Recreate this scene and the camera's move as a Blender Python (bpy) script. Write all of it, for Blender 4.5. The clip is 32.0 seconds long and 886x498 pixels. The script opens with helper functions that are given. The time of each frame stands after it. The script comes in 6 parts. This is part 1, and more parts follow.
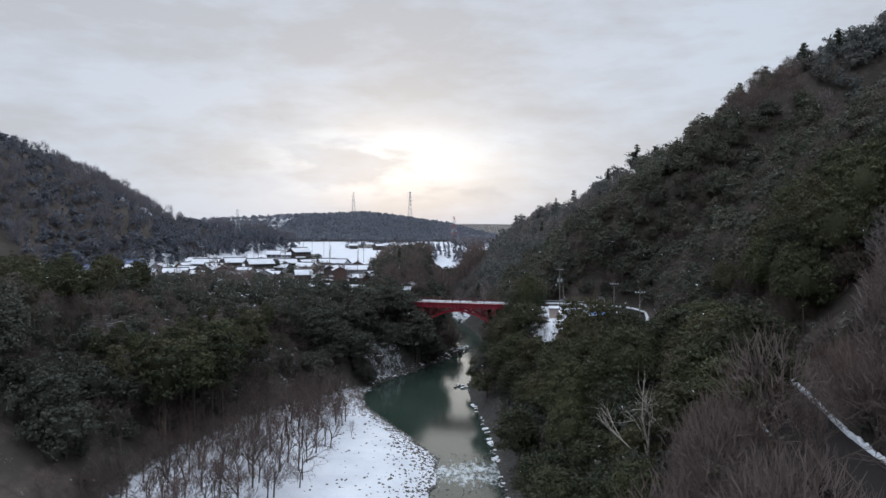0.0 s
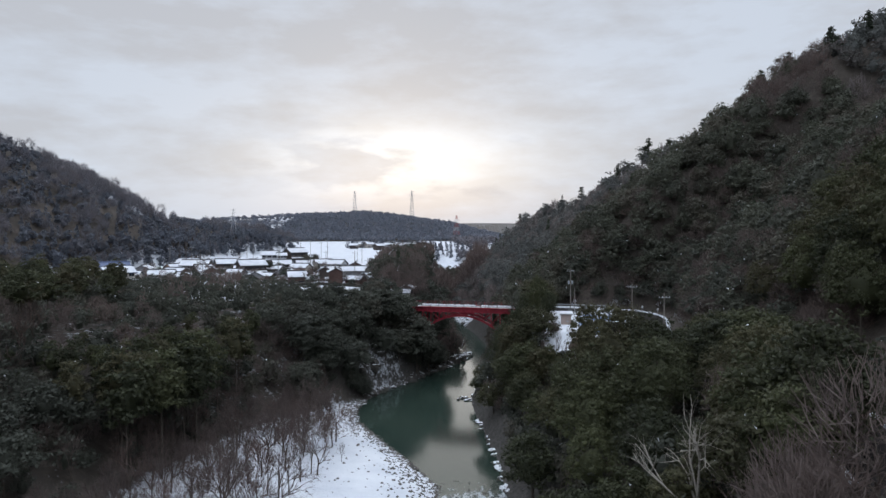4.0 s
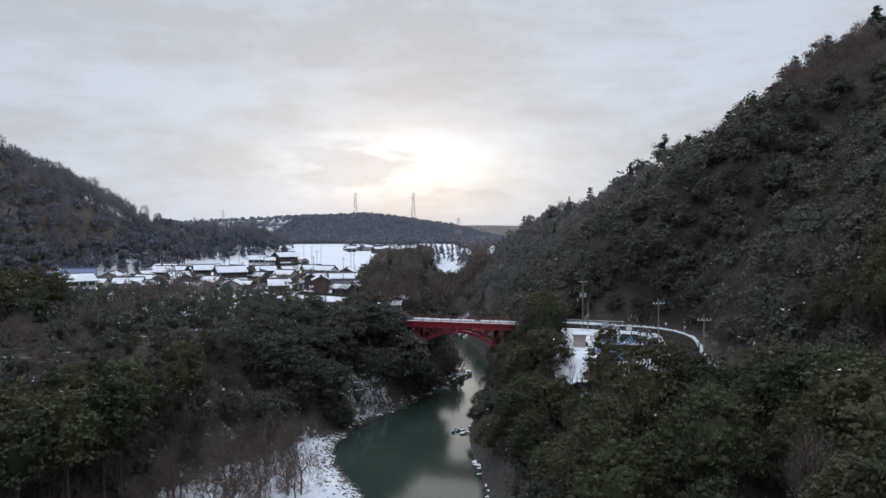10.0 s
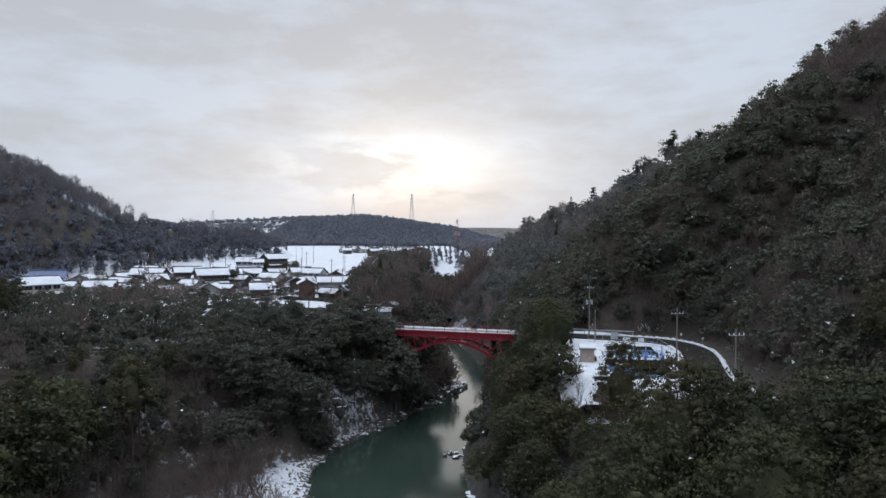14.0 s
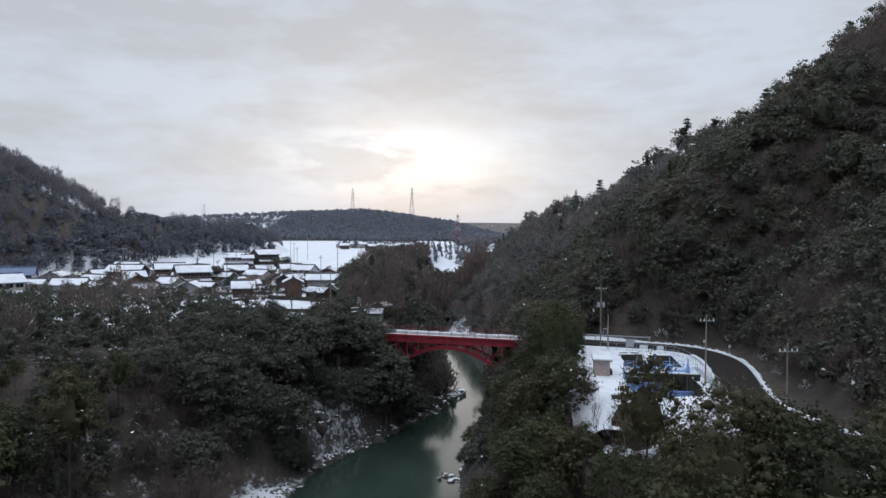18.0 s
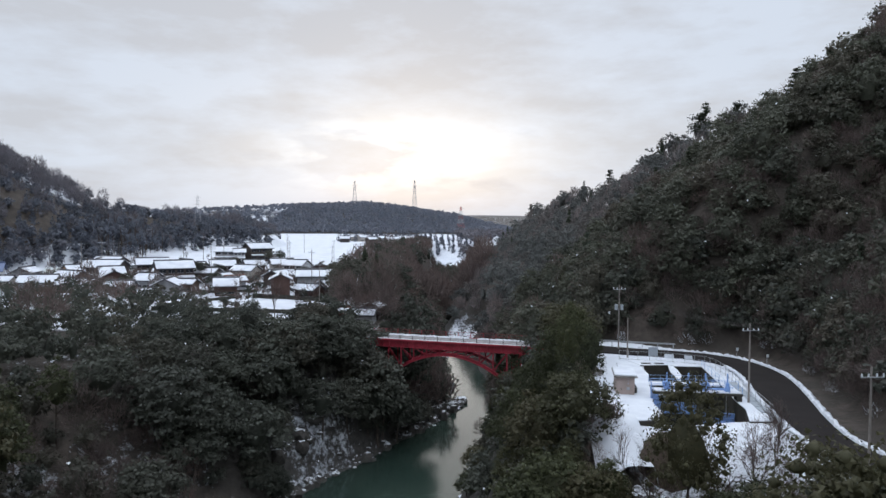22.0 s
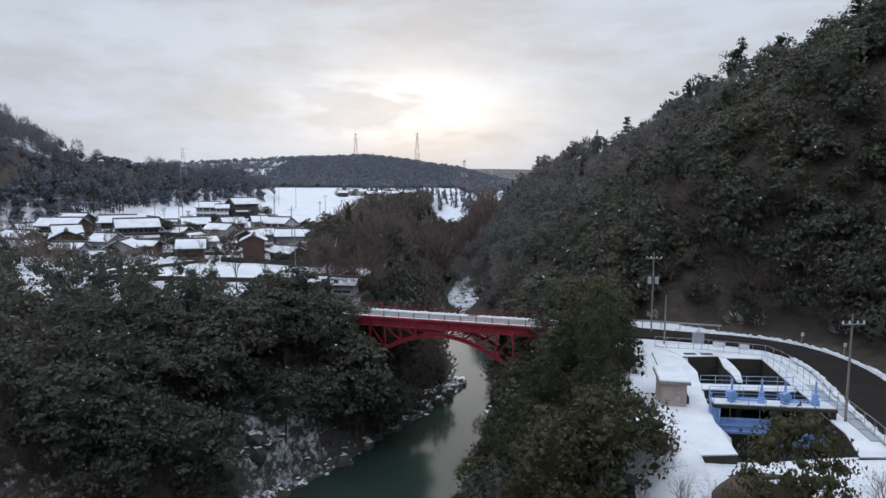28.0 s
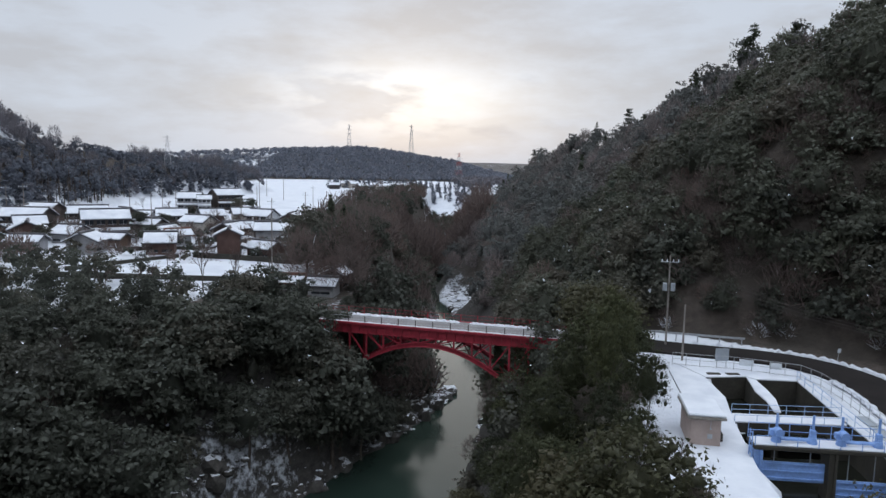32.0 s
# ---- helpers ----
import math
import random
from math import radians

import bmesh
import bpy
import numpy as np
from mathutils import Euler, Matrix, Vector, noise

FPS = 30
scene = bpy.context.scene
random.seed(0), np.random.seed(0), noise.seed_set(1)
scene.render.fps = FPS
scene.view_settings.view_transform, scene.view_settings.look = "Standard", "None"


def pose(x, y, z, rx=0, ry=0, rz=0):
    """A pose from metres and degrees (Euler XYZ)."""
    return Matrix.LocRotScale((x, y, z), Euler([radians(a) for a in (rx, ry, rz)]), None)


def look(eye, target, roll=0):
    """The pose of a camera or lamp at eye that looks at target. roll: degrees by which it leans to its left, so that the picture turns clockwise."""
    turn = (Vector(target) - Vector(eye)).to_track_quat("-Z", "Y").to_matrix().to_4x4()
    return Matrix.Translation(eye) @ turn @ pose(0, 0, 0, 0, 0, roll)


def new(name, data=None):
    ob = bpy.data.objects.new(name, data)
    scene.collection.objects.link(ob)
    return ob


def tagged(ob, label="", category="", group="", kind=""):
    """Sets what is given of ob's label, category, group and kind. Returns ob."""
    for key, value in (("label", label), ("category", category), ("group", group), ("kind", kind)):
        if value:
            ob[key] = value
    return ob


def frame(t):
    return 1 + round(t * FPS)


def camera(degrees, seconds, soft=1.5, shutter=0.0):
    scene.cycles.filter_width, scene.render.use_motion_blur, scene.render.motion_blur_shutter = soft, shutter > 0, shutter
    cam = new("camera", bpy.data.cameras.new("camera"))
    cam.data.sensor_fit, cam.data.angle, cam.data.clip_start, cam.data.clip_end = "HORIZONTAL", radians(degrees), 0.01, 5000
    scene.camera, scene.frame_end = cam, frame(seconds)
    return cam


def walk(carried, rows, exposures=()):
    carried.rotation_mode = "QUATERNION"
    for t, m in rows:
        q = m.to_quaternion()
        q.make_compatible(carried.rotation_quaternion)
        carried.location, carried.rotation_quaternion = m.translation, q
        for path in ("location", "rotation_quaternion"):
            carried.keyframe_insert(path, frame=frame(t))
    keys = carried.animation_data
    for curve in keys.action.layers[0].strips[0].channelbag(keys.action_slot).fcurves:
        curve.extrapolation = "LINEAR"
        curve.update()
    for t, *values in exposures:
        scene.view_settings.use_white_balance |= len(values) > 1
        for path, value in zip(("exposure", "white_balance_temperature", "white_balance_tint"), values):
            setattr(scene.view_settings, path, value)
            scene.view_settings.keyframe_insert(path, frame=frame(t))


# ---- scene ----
# Camera: level flight up the gorge, about 33 m over the water.
cam = camera(67.4, 32.0)
PATH = [
    (0, (-0.535, -15.628, 33.33), (-0.518, -13.628, 33.283), 0.1),
    (0.5, (-0.561, -14.124, 33.252), (-0.545, -12.125, 33.204), 0.0),
    (1, (-0.62, -12.619, 33.097), (-0.604, -10.619, 33.049), 0.0),
    (1.5, (-0.578, -11.14, 33.015), (-0.563, -9.14, 32.968), -0.1),
    (2, (-0.536, -9.602, 33.03), (-0.522, -7.602, 32.981), -0.0),
    (2.5, (-0.647, -8.162, 33.082), (-0.632, -6.162, 33.033), -0.0),
    (3, (-0.382, -6.785, 33.186), (-0.37, -4.786, 33.137), -0.1),
    (3.5, (-0.309, -5.444, 33.225), (-0.298, -3.444, 33.176), -0.1),
    (5.5, (0.333, 0.371, 33.56), (0.334, 2.37, 33.509), -0.1),
    (6, (0.386, 1.889, 33.811), (0.386, 3.889, 33.757), -0.0),
    (6.5, (0.903, 3.258, 33.772), (0.897, 5.257, 33.72), -0.2),
    (7, (0.988, 4.849, 33.797), (0.981, 6.848, 33.744), -0.2),
    (7.5, (1.096, 6.551, 33.788), (1.089, 8.551, 33.735), -0.2),
    (8, (1.092, 8.326, 33.858), (1.087, 10.325, 33.807), -0.1),
    (8.5, (1.347, 9.887, 33.875), (1.343, 11.886, 33.826), -0.1),
    (9, (1.547, 11.45, 33.833), (1.543, 13.45, 33.787), -0.1),
    (9.5, (1.659, 12.994, 33.917), (1.657, 14.994, 33.873), -0.1),
    (10, (1.651, 14.382, 33.852), (1.651, 16.382, 33.809), 0.0),
    (10.5, (1.852, 15.736, 33.833), (1.853, 17.735, 33.792), -0.0),
    (11, (1.958, 17.254, 33.726), (1.96, 19.253, 33.687), 0.1),
    (11.5, (2.197, 18.827, 33.579), (2.2, 20.827, 33.543), 0.1),
    (12, (2.302, 20.192, 33.542), (2.305, 22.192, 33.506), 0.1),
    (12.5, (2.455, 21.736, 33.576), (2.458, 23.735, 33.54), 0.2),
    (13, (2.637, 23.272, 33.51), (2.639, 25.271, 33.474), 0.2),
    (13.5, (2.739, 24.737, 33.428), (2.741, 26.737, 33.394), 0.2),
    (14, (2.852, 26.107, 33.539), (2.854, 28.107, 33.503), 0.2),
    (14.5, (2.908, 27.589, 33.533), (2.91, 29.588, 33.496), 0.3),
    (16.5, (3.51, 33.525, 33.47), (3.507, 35.525, 33.425), 0.3),
    (17, (3.57, 34.938, 33.468), (3.567, 36.937, 33.422), 0.3),
    (17.5, (3.618, 36.468, 33.521), (3.618, 38.467, 33.471), 0.3),
    (18, (3.773, 38.02, 33.527), (3.772, 40.019, 33.476), 0.3),
    (18.5, (3.858, 39.453, 33.522), (3.857, 41.452, 33.47), 0.3),
    (19, (3.907, 40.923, 33.46), (3.904, 42.923, 33.409), 0.4),
    (19.5, (4.015, 42.422, 33.501), (4.01, 44.421, 33.449), 0.4),
    (20, (4.114, 43.903, 33.551), (4.109, 45.902, 33.496), 0.4),
    (20.5, (4.244, 45.414, 33.542), (4.238, 47.413, 33.486), 0.3),
    (21, (4.393, 46.971, 33.54), (4.385, 48.97, 33.481), 0.4),
    (21.5, (4.486, 48.431, 33.582), (4.476, 50.43, 33.519), 0.3),
    (22, (4.618, 49.994, 33.577), (4.606, 51.993, 33.504), 0.3),
    (22.5, (4.796, 51.655, 33.588), (4.783, 53.653, 33.5), 0.3),
    (23, (4.916, 53.237, 33.502), (4.901, 55.234, 33.394), 0.3),
    (23.5, (5.072, 54.759, 33.501), (5.056, 56.755, 33.377), 0.3),
    (24, (5.224, 56.283, 33.469), (5.206, 58.278, 33.335), 0.3),
    (24.5, (5.311, 57.843, 33.503), (5.291, 59.838, 33.357), 0.3),
    (25, (5.324, 59.312, 33.448), (5.304, 61.305, 33.277), 0.4),
    (25.5, (5.414, 60.741, 33.477), (5.394, 62.73, 33.276), 0.3),
    (27.5, (5.815, 66.789, 33.503), (5.792, 68.777, 33.29), 0.3),
    (28, (5.946, 68.372, 33.455), (5.922, 70.361, 33.244), 0.3),
    (28.5, (6.091, 70.107, 33.361), (6.066, 72.096, 33.152), 0.3),
    (29, (6.135, 71.588, 33.351), (6.111, 73.577, 33.141), 0.4),
    (29.5, (6.163, 73.001, 33.384), (6.14, 74.99, 33.175), 0.3),
    (30, (6.176, 74.502, 33.364), (6.154, 76.491, 33.155), 0.5),
    (30.5, (6.197, 76.181, 33.2), (6.173, 78.17, 32.994), 0.9),
    (31, (6.192, 77.079, 33.251), (6.175, 79.067, 33.039), 0.9),
    (31.5, (6.307, 77.312, 33.183), (6.298, 79.299, 32.959), 1.0),
    (32, (6.37, 77.375, 33.122), (6.365, 79.362, 32.892), 1.0),
]
walk(cam, [(t, look(eye, target, roll)) for t, eye, target, roll in PATH], exposures=[(0, 0.0), (20, 0.0), (23, 0.18), (25, 0.15), (28, 0.0), (32, -0.05)])

# ---- light: an overcast winter sky, the low sun glowing through a thin place in the cloud ----
SUN_AZ, SUN_EL = radians(-3.4), radians(5.9)
SUN_DIR = Vector((math.sin(SUN_AZ) * math.cos(SUN_EL), math.cos(SUN_AZ) * math.cos(SUN_EL), math.sin(SUN_EL)))


def build_world():
    world = bpy.data.worlds.new("winter_sky")
    scene.world = world
    world.use_nodes = True
    nt = world.node_tree
    nt.nodes.clear()
    N, L = nt.nodes.new, nt.links.new
    out = N("ShaderNodeOutputWorld")
    bg = N("ShaderNodeBackground")
    sky = N("ShaderNodeTexSky")
    sky.sky_type, sky.sun_disc = "NISHITA", False
    sky.sun_elevation, sky.sun_rotation = SUN_EL, SUN_AZ
    sky.dust_density = 3.0
    co = N("ShaderNodeTexCoord")
    sep = N("ShaderNodeSeparateXYZ")
    L(co.outputs["Generated"], sep.inputs[0])

    def math_node(op, a, b=None, c=None, clamp=False):
        m = N("ShaderNodeMath")
        m.operation, m.use_clamp = op, clamp
        for n, v in enumerate((a, b, c)):
            if v is None:
                continue
            if isinstance(v, (int, float)):
                m.inputs[n].default_value = v
            else:
                L(v, m.inputs[n])
        return m.outputs[0]

    def noise_node(vec, scale, detail, rough=0.55):
        n = N("ShaderNodeTexNoise")
        n.inputs["Scale"].default_value, n.inputs["Detail"].default_value = scale, detail
        n.inputs["Roughness"].default_value = rough
        L(vec, n.inputs["Vector"])
        return n.outputs["Fac"]

    # cloud coordinates: a flat layer seen from below, stretched along the horizon
    flat = N("ShaderNodeMapping")
    flat.inputs["Scale"].default_value = (1.5, 1.0, 4.6)
    L(co.outputs["Generated"], flat.inputs["Vector"])
    big = noise_node(flat.outputs[0], 2.6, 5.0)
    fine = noise_node(flat.outputs[0], 7.0, 6.0, 0.6)
    cloud = math_node("ADD", math_node("MULTIPLY", big, 0.65), math_node("MULTIPLY", fine, 0.35))
    # lit and shaded cloud
    ramp = N("ShaderNodeValToRGB")
    ramp.color_ramp.elements[0].position, ramp.color_ramp.elements[0].color = 0.42, (0.51, 0.54, 0.60, 1)
    ramp.color_ramp.elements[1].position, ramp.color_ramp.elements[1].color = 0.58, (0.59, 0.655, 0.76, 1)
    L(cloud, ramp.inputs[0])
    # glow of the sun behind the cloud, wider than it is high
    off = N("ShaderNodeVectorMath")
    off.operation = "SUBTRACT"
    L(co.outputs["Generated"], off.inputs[0])
    off.inputs[1].default_value = SUN_DIR
    squash = N("ShaderNodeVectorMath")
    squash.operation = "MULTIPLY"
    L(off.outputs[0], squash.inputs[0])
    squash.inputs[1].default_value = (1.0, 1.0, 3.1)
    far = N("ShaderNodeVectorMath")
    far.operation = "DOT_PRODUCT"
    L(squash.outputs[0], far.inputs[0])
    L(squash.outputs[0], far.inputs[1])
    near = math_node("EXPONENT", math_node("MULTIPLY", far.outputs["Value"], -38.0))
    wide = math_node("EXPONENT", math_node("MULTIPLY", far.outputs["Value"], -7.0))
    gap = N("ShaderNodeMapRange")
    gap.inputs["From Min"].default_value, gap.inputs["From Max"].default_value = 0.435, 0.53
    gap.inputs["To Min"].default_value, gap.inputs["To Max"].default_value = 0.10, 1.0
    thin = noise_node(flat.outputs[0], 4.6, 7.0, 0.5)
    L(thin, gap.inputs["Value"])
    glow = math_node("ADD", math_node("MULTIPLY", math_node("MULTIPLY", near, gap.outputs[0]), 0.36), math_node("MULTIPLY", wide, 0.085))
    warm = N("ShaderNodeMix")
    warm.data_type, warm.blend_type = "RGBA", "ADD"
    warm.inputs["B"].default_value = (1.0, 0.955, 0.82, 1)
    L(glow, warm.inputs["Factor"])
    L(ramp.outputs[0], warm.inputs["A"])
    add = N("ShaderNodeMix")
    add.data_type, add.blend_type = "RGBA", "ADD"
    add.inputs["Factor"].default_value = 0.0034
    L(warm.outputs["Result"], add.inputs["A"])
    L(sky.outputs[0], add.inputs["B"])
    L(add.outputs["Result"], bg.inputs["Color"])
    # an overcast sky is two to three times as bright overhead as low down
    up = N("ShaderNodeMapRange")
    up.interpolation_type = "SMOOTHSTEP"
    up.inputs["From Min"].default_value, up.inputs["From Max"].default_value = 0.36, 1.0
    up.inputs["To Min"].default_value, up.inputs["To Max"].default_value = 1.0, 3.4
    L(sep.outputs["Z"], up.inputs["Value"])
    L(up.outputs[0], bg.inputs["Strength"])
    L(bg.outputs[0], out.inputs[0])


build_world()
sun = new("sun", bpy.data.lights.new("sun", "SUN"))
sun.data.energy, sun.data.angle, sun.data.color = 0.45, radians(46), (1.0, 0.95, 0.88)
sun.matrix_world = look((0, 300, 300), Vector((0, 300, 300)) - SUN_DIR)

# ---- materials ----
def mat_base(name, rough=0.8):
    m = bpy.data.materials.new(name)
    m.use_nodes = True
    b = m.node_tree.nodes["Principled BSDF"]
    b.inputs["Roughness"].default_value = rough
    b.inputs["Specular IOR Level"].default_value = 0.3
    return m, m.node_tree, b


def nd(nt, kind, **kw):
    n = nt.nodes.new(kind)
    for k, v in kw.items():
        n.inputs[k].default_value = v
    return n


def mixed(nt, fac, a, b):
    m = nt.nodes.new("ShaderNodeMix")
    m.data_type = "RGBA"
    for key, v in (("Factor", fac), ("A", a), ("B", b)):
        if isinstance(v, (int, float)):
            m.inputs[key].default_value = v
        elif isinstance(v, tuple):
            m.inputs[key].default_value = (*v, 1) if len(v) == 3 else v
        else:
            nt.links.new(v, m.inputs[key])
    return m.outputs["Result"]


def calc(nt, op, a, b=None, clamp=False):
    m = nt.nodes.new("ShaderNodeMath")
    m.operation, m.use_clamp = op, clamp
    for n, v in enumerate((a, b)):
        if v is None:
            continue
        if isinstance(v, (int, float)):
            m.inputs[n].default_value = v
        else:
            nt.links.new(v, m.inputs[n])
    return m.outputs[0]


def ranged(nt, v, a, b, c=0.0, d=1.0):
    m = nd(nt, "ShaderNodeMapRange", **{"From Min": a, "From Max": b, "To Min": c, "To Max": d})
    nt.links.new(v, m.inputs["Value"])
    return m.outputs[0]


def grain(nt, scale, detail=4.0, rough=0.6, stretch=None, obj=False):
    co = nt.nodes.new("ShaderNodeTexCoord") if obj else nt.nodes.new("ShaderNodeNewGeometry")
    src = co.outputs["Object"] if obj else co.outputs["Position"]
    if stretch:
        mp = nd(nt, "ShaderNodeMapping", Scale=stretch)
        nt.links.new(src, mp.inputs["Vector"])
        src = mp.outputs[0]
    n = nd(nt, "ShaderNodeTexNoise", Scale=scale, Detail=detail, Roughness=rough)
    nt.links.new(src, n.inputs["Vector"])
    return n.outputs["Fac"]


def bumped(nt, b, height, strength=0.4, dist=0.1):
    bp = nd(nt, "ShaderNodeBump", Strength=strength, Distance=dist)
    nt.links.new(height, bp.inputs["Height"])
    nt.links.new(bp.outputs[0], b.inputs["Normal"])


def plain(name, col, rough=0.8, vary=0.25, scale=1.5, metal=0.0, fine=12.0, bump=0.2, dist=0.02, obj=False):
    """A painted, wooden or stone surface with grain at two scales."""
    m, nt, b = mat_base(name, rough)
    g = calc(nt, "ADD", calc(nt, "MULTIPLY", grain(nt, scale, obj=obj), 0.6), calc(nt, "MULTIPLY", grain(nt, fine, obj=obj), 0.4))
    dark = tuple(c * (1 - vary) for c in col)
    light = tuple(min(1, c * (1 + vary)) for c in col)
    nt.links.new(mixed(nt, ranged(nt, g, 0.35, 0.65), dark, light), b.inputs["Base Color"])
    b.inputs["Metallic"].default_value = metal
    bumped(nt, b, g, bump, dist)
    return m


def snow_material():
    m, nt, b = mat_base("snow", 0.65)
    g = grain(nt, 0.5, 5)
    f = grain(nt, 5.0, 3)
    nt.links.new(mixed(nt, ranged(nt, g, 0.3, 0.7), (0.49, 0.52, 0.575), (0.64, 0.665, 0.70)), b.inputs["Base Color"])
    bumped(nt, b, calc(nt, "ADD", g, calc(nt, "MULTIPLY", f, 0.3)), 0.5, 0.12)
    return m


def ground_material():
    """Leaf litter and soil, with snow where the attribute says it lies and rock on what is steep."""
    m, nt, b = mat_base("winter_ground", 0.9)
    soil = mixed(nt, ranged(nt, grain(nt, 0.7, 6), 0.35, 0.65), (0.040, 0.033, 0.028), (0.088, 0.073, 0.062))
    soil = mixed(nt, ranged(nt, grain(nt, 0.12, 3), 0.45, 0.6), soil, (0.046, 0.040, 0.034))
    rock = mixed(nt, ranged(nt, grain(nt, 0.9, 8, 0.7, (1, 1, 2.2)), 0.3, 0.7), (0.022, 0.021, 0.020), (0.085, 0.080, 0.074))
    geo = nt.nodes.new("ShaderNodeNewGeometry")
    sep = nt.nodes.new("ShaderNodeSeparateXYZ")
    nt.links.new(geo.outputs["Normal"], sep.inputs[0])
    flat = sep.outputs["Z"]
    at = nt.nodes.new("ShaderNodeAttribute")
    at.attribute_name = "stone"
    col = mixed(nt, at.outputs["Fac"], soil, rock)
    at2 = nt.nodes.new("ShaderNodeAttribute")
    at2.attribute_name = "snow"
    breakup = calc(nt, "ADD", calc(nt, "MULTIPLY", grain(nt, 0.35, 6, 0.65), 0.55), calc(nt, "MULTIPLY", grain(nt, 1.7, 4, 0.7), 0.45))
    lies = calc(nt, "ADD", calc(nt, "ADD", breakup, calc(nt, "MULTIPLY", at2.outputs["Fac"], 1.0)), calc(nt, "MULTIPLY", flat, 0.25))
    cover = ranged(nt, lies, 1.14, 1.24)
    snow = mixed(nt, ranged(nt, grain(nt, 0.15, 5), 0.3, 0.7), (0.49, 0.52, 0.575), (0.64, 0.665, 0.70))
    nt.links.new(mixed(nt, cover, col, snow), b.inputs["Base Color"])
    bumped(nt, b, calc(nt, "ADD", breakup, calc(nt, "MULTIPLY", cover, 0.3)), 0.9, 0.5)
    return m


def water_material():
    m, nt, b = mat_base("green_river_water", 0.06)
    b.inputs["Specular IOR Level"].default_value = 0.34
    b.inputs["IOR"].default_value = 1.33
    deep = mixed(nt, ranged(nt, grain(nt, 0.06, 3), 0.35, 0.65), (0.018, 0.031, 0.025), (0.028, 0.043, 0.034))
    at = nt.nodes.new("ShaderNodeAttribute")
    at.attribute_name = "foam"
    rip = grain(nt, 0.9, 5, 0.65, (1.0, 0.55, 1))
    streak = grain(nt, 1.1, 6, 0.7, (1.0, 0.45, 1))
    foam = ranged(nt, calc(nt, "ADD", streak, calc(nt, "MULTIPLY", at.outputs["Fac"], 0.34)), 0.74, 0.94)
    nt.links.new(mixed(nt, foam, deep, (0.52, 0.57, 0.60)), b.inputs["Base Color"])
    nt.links.new(calc(nt, "ADD", calc(nt, "MULTIPLY", foam, 0.5), 0.11), b.inputs["Roughness"])
    fine = grain(nt, 2.4, 3, 0.5, (1.0, 0.5, 1))
    h = calc(nt, "ADD", calc(nt, "MULTIPLY", rip, calc(nt, "ADD", calc(nt, "MULTIPLY", at.outputs["Fac"], 2.0), 0.14)), calc(nt, "MULTIPLY", fine, 0.05))
    bumped(nt, b, h, 0.5, 0.10)
    return m


def leaf_material(name, dark, light, warm, depth=0.42):
    """Foliage: tint differs from tree to tree, from leaf to leaf and in broad patches."""
    m, nt, b = mat_base(name, 0.6)
    b.inputs["Specular IOR Level"].default_value = 0.25
    oi = nt.nodes.new("ShaderNodeObjectInfo")
    at = nt.nodes.new("ShaderNodeAttribute")
    at.attribute_name = "tone"
    tone = calc(nt, "FRACT", calc(nt, "ADD", oi.outputs["Random"], at.outputs["Fac"]))
    geo = nt.nodes.new("ShaderNodeNewGeometry")
    leaf = geo.outputs["Random Per Island"]
    col = mixed(nt, calc(nt, "ADD", calc(nt, "MULTIPLY", tone, 0.65), calc(nt, "MULTIPLY", leaf, 0.35)), dark, light)
    col = mixed(nt, ranged(nt, calc(nt, "FRACT", calc(nt, "MULTIPLY", tone, 7.31)), 0.62, 1.0, 0, 0.75), col, warm)
    sprig = grain(nt, 2.2, 4, 0.65)
    col = mixed(nt, ranged(nt, sprig, 0.35, 0.65), mixed(nt, depth, col, dark), col)
    nt.links.new(col, b.inputs["Base Color"])
    through_light = nt.nodes.new("ShaderNodeBsdfTranslucent")
    nt.links.new(col, through_light.inputs["Color"])
    mix = nd(nt, "ShaderNodeMixShader", Fac=0.35)
    nt.links.new(b.outputs[0], mix.inputs[1])
    nt.links.new(through_light.outputs[0], mix.inputs[2])
    nt.links.new(mix.outputs[0], nt.nodes["Material Output"].inputs["Surface"])
    return m


SNOW = snow_material()
GROUND = ground_material()
WATER = water_material()
LEAF = leaf_material("evergreen_leaves", (0.044, 0.049, 0.041), (0.098, 0.105, 0.083), (0.108, 0.094, 0.073))
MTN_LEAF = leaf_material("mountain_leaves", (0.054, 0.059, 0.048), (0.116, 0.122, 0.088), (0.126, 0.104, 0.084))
# paler and greyer higher up: haze painted into leaf and twig colour
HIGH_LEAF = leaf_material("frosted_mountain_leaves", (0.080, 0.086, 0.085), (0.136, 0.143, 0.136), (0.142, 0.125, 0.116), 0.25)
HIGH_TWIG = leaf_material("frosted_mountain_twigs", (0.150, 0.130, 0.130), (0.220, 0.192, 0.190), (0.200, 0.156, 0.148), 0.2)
# pale blue-grey imitates mist over the high ridge
MIST_LEAF = leaf_material("rime_white_firs", (0.19, 0.205, 0.235), (0.28, 0.295, 0.325), (0.24, 0.245, 0.265), 0.1)
OLIVE_LEAF = leaf_material("olive_leaves", (0.024, 0.029, 0.018), (0.094, 0.102, 0.047), (0.098, 0.084, 0.047))
NEEDLE = leaf_material("cedar_needles", (0.035, 0.045, 0.032), (0.070, 0.084, 0.052), (0.085, 0.068, 0.046))
TWIG = leaf_material("bare_twigs", (0.100, 0.079, 0.074), (0.184, 0.145, 0.132), (0.160, 0.108, 0.094))
# bluish grey, low contrast: distance haze put into the colour of the far woods
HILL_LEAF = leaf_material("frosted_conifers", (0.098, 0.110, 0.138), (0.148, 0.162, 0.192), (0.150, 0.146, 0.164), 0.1)
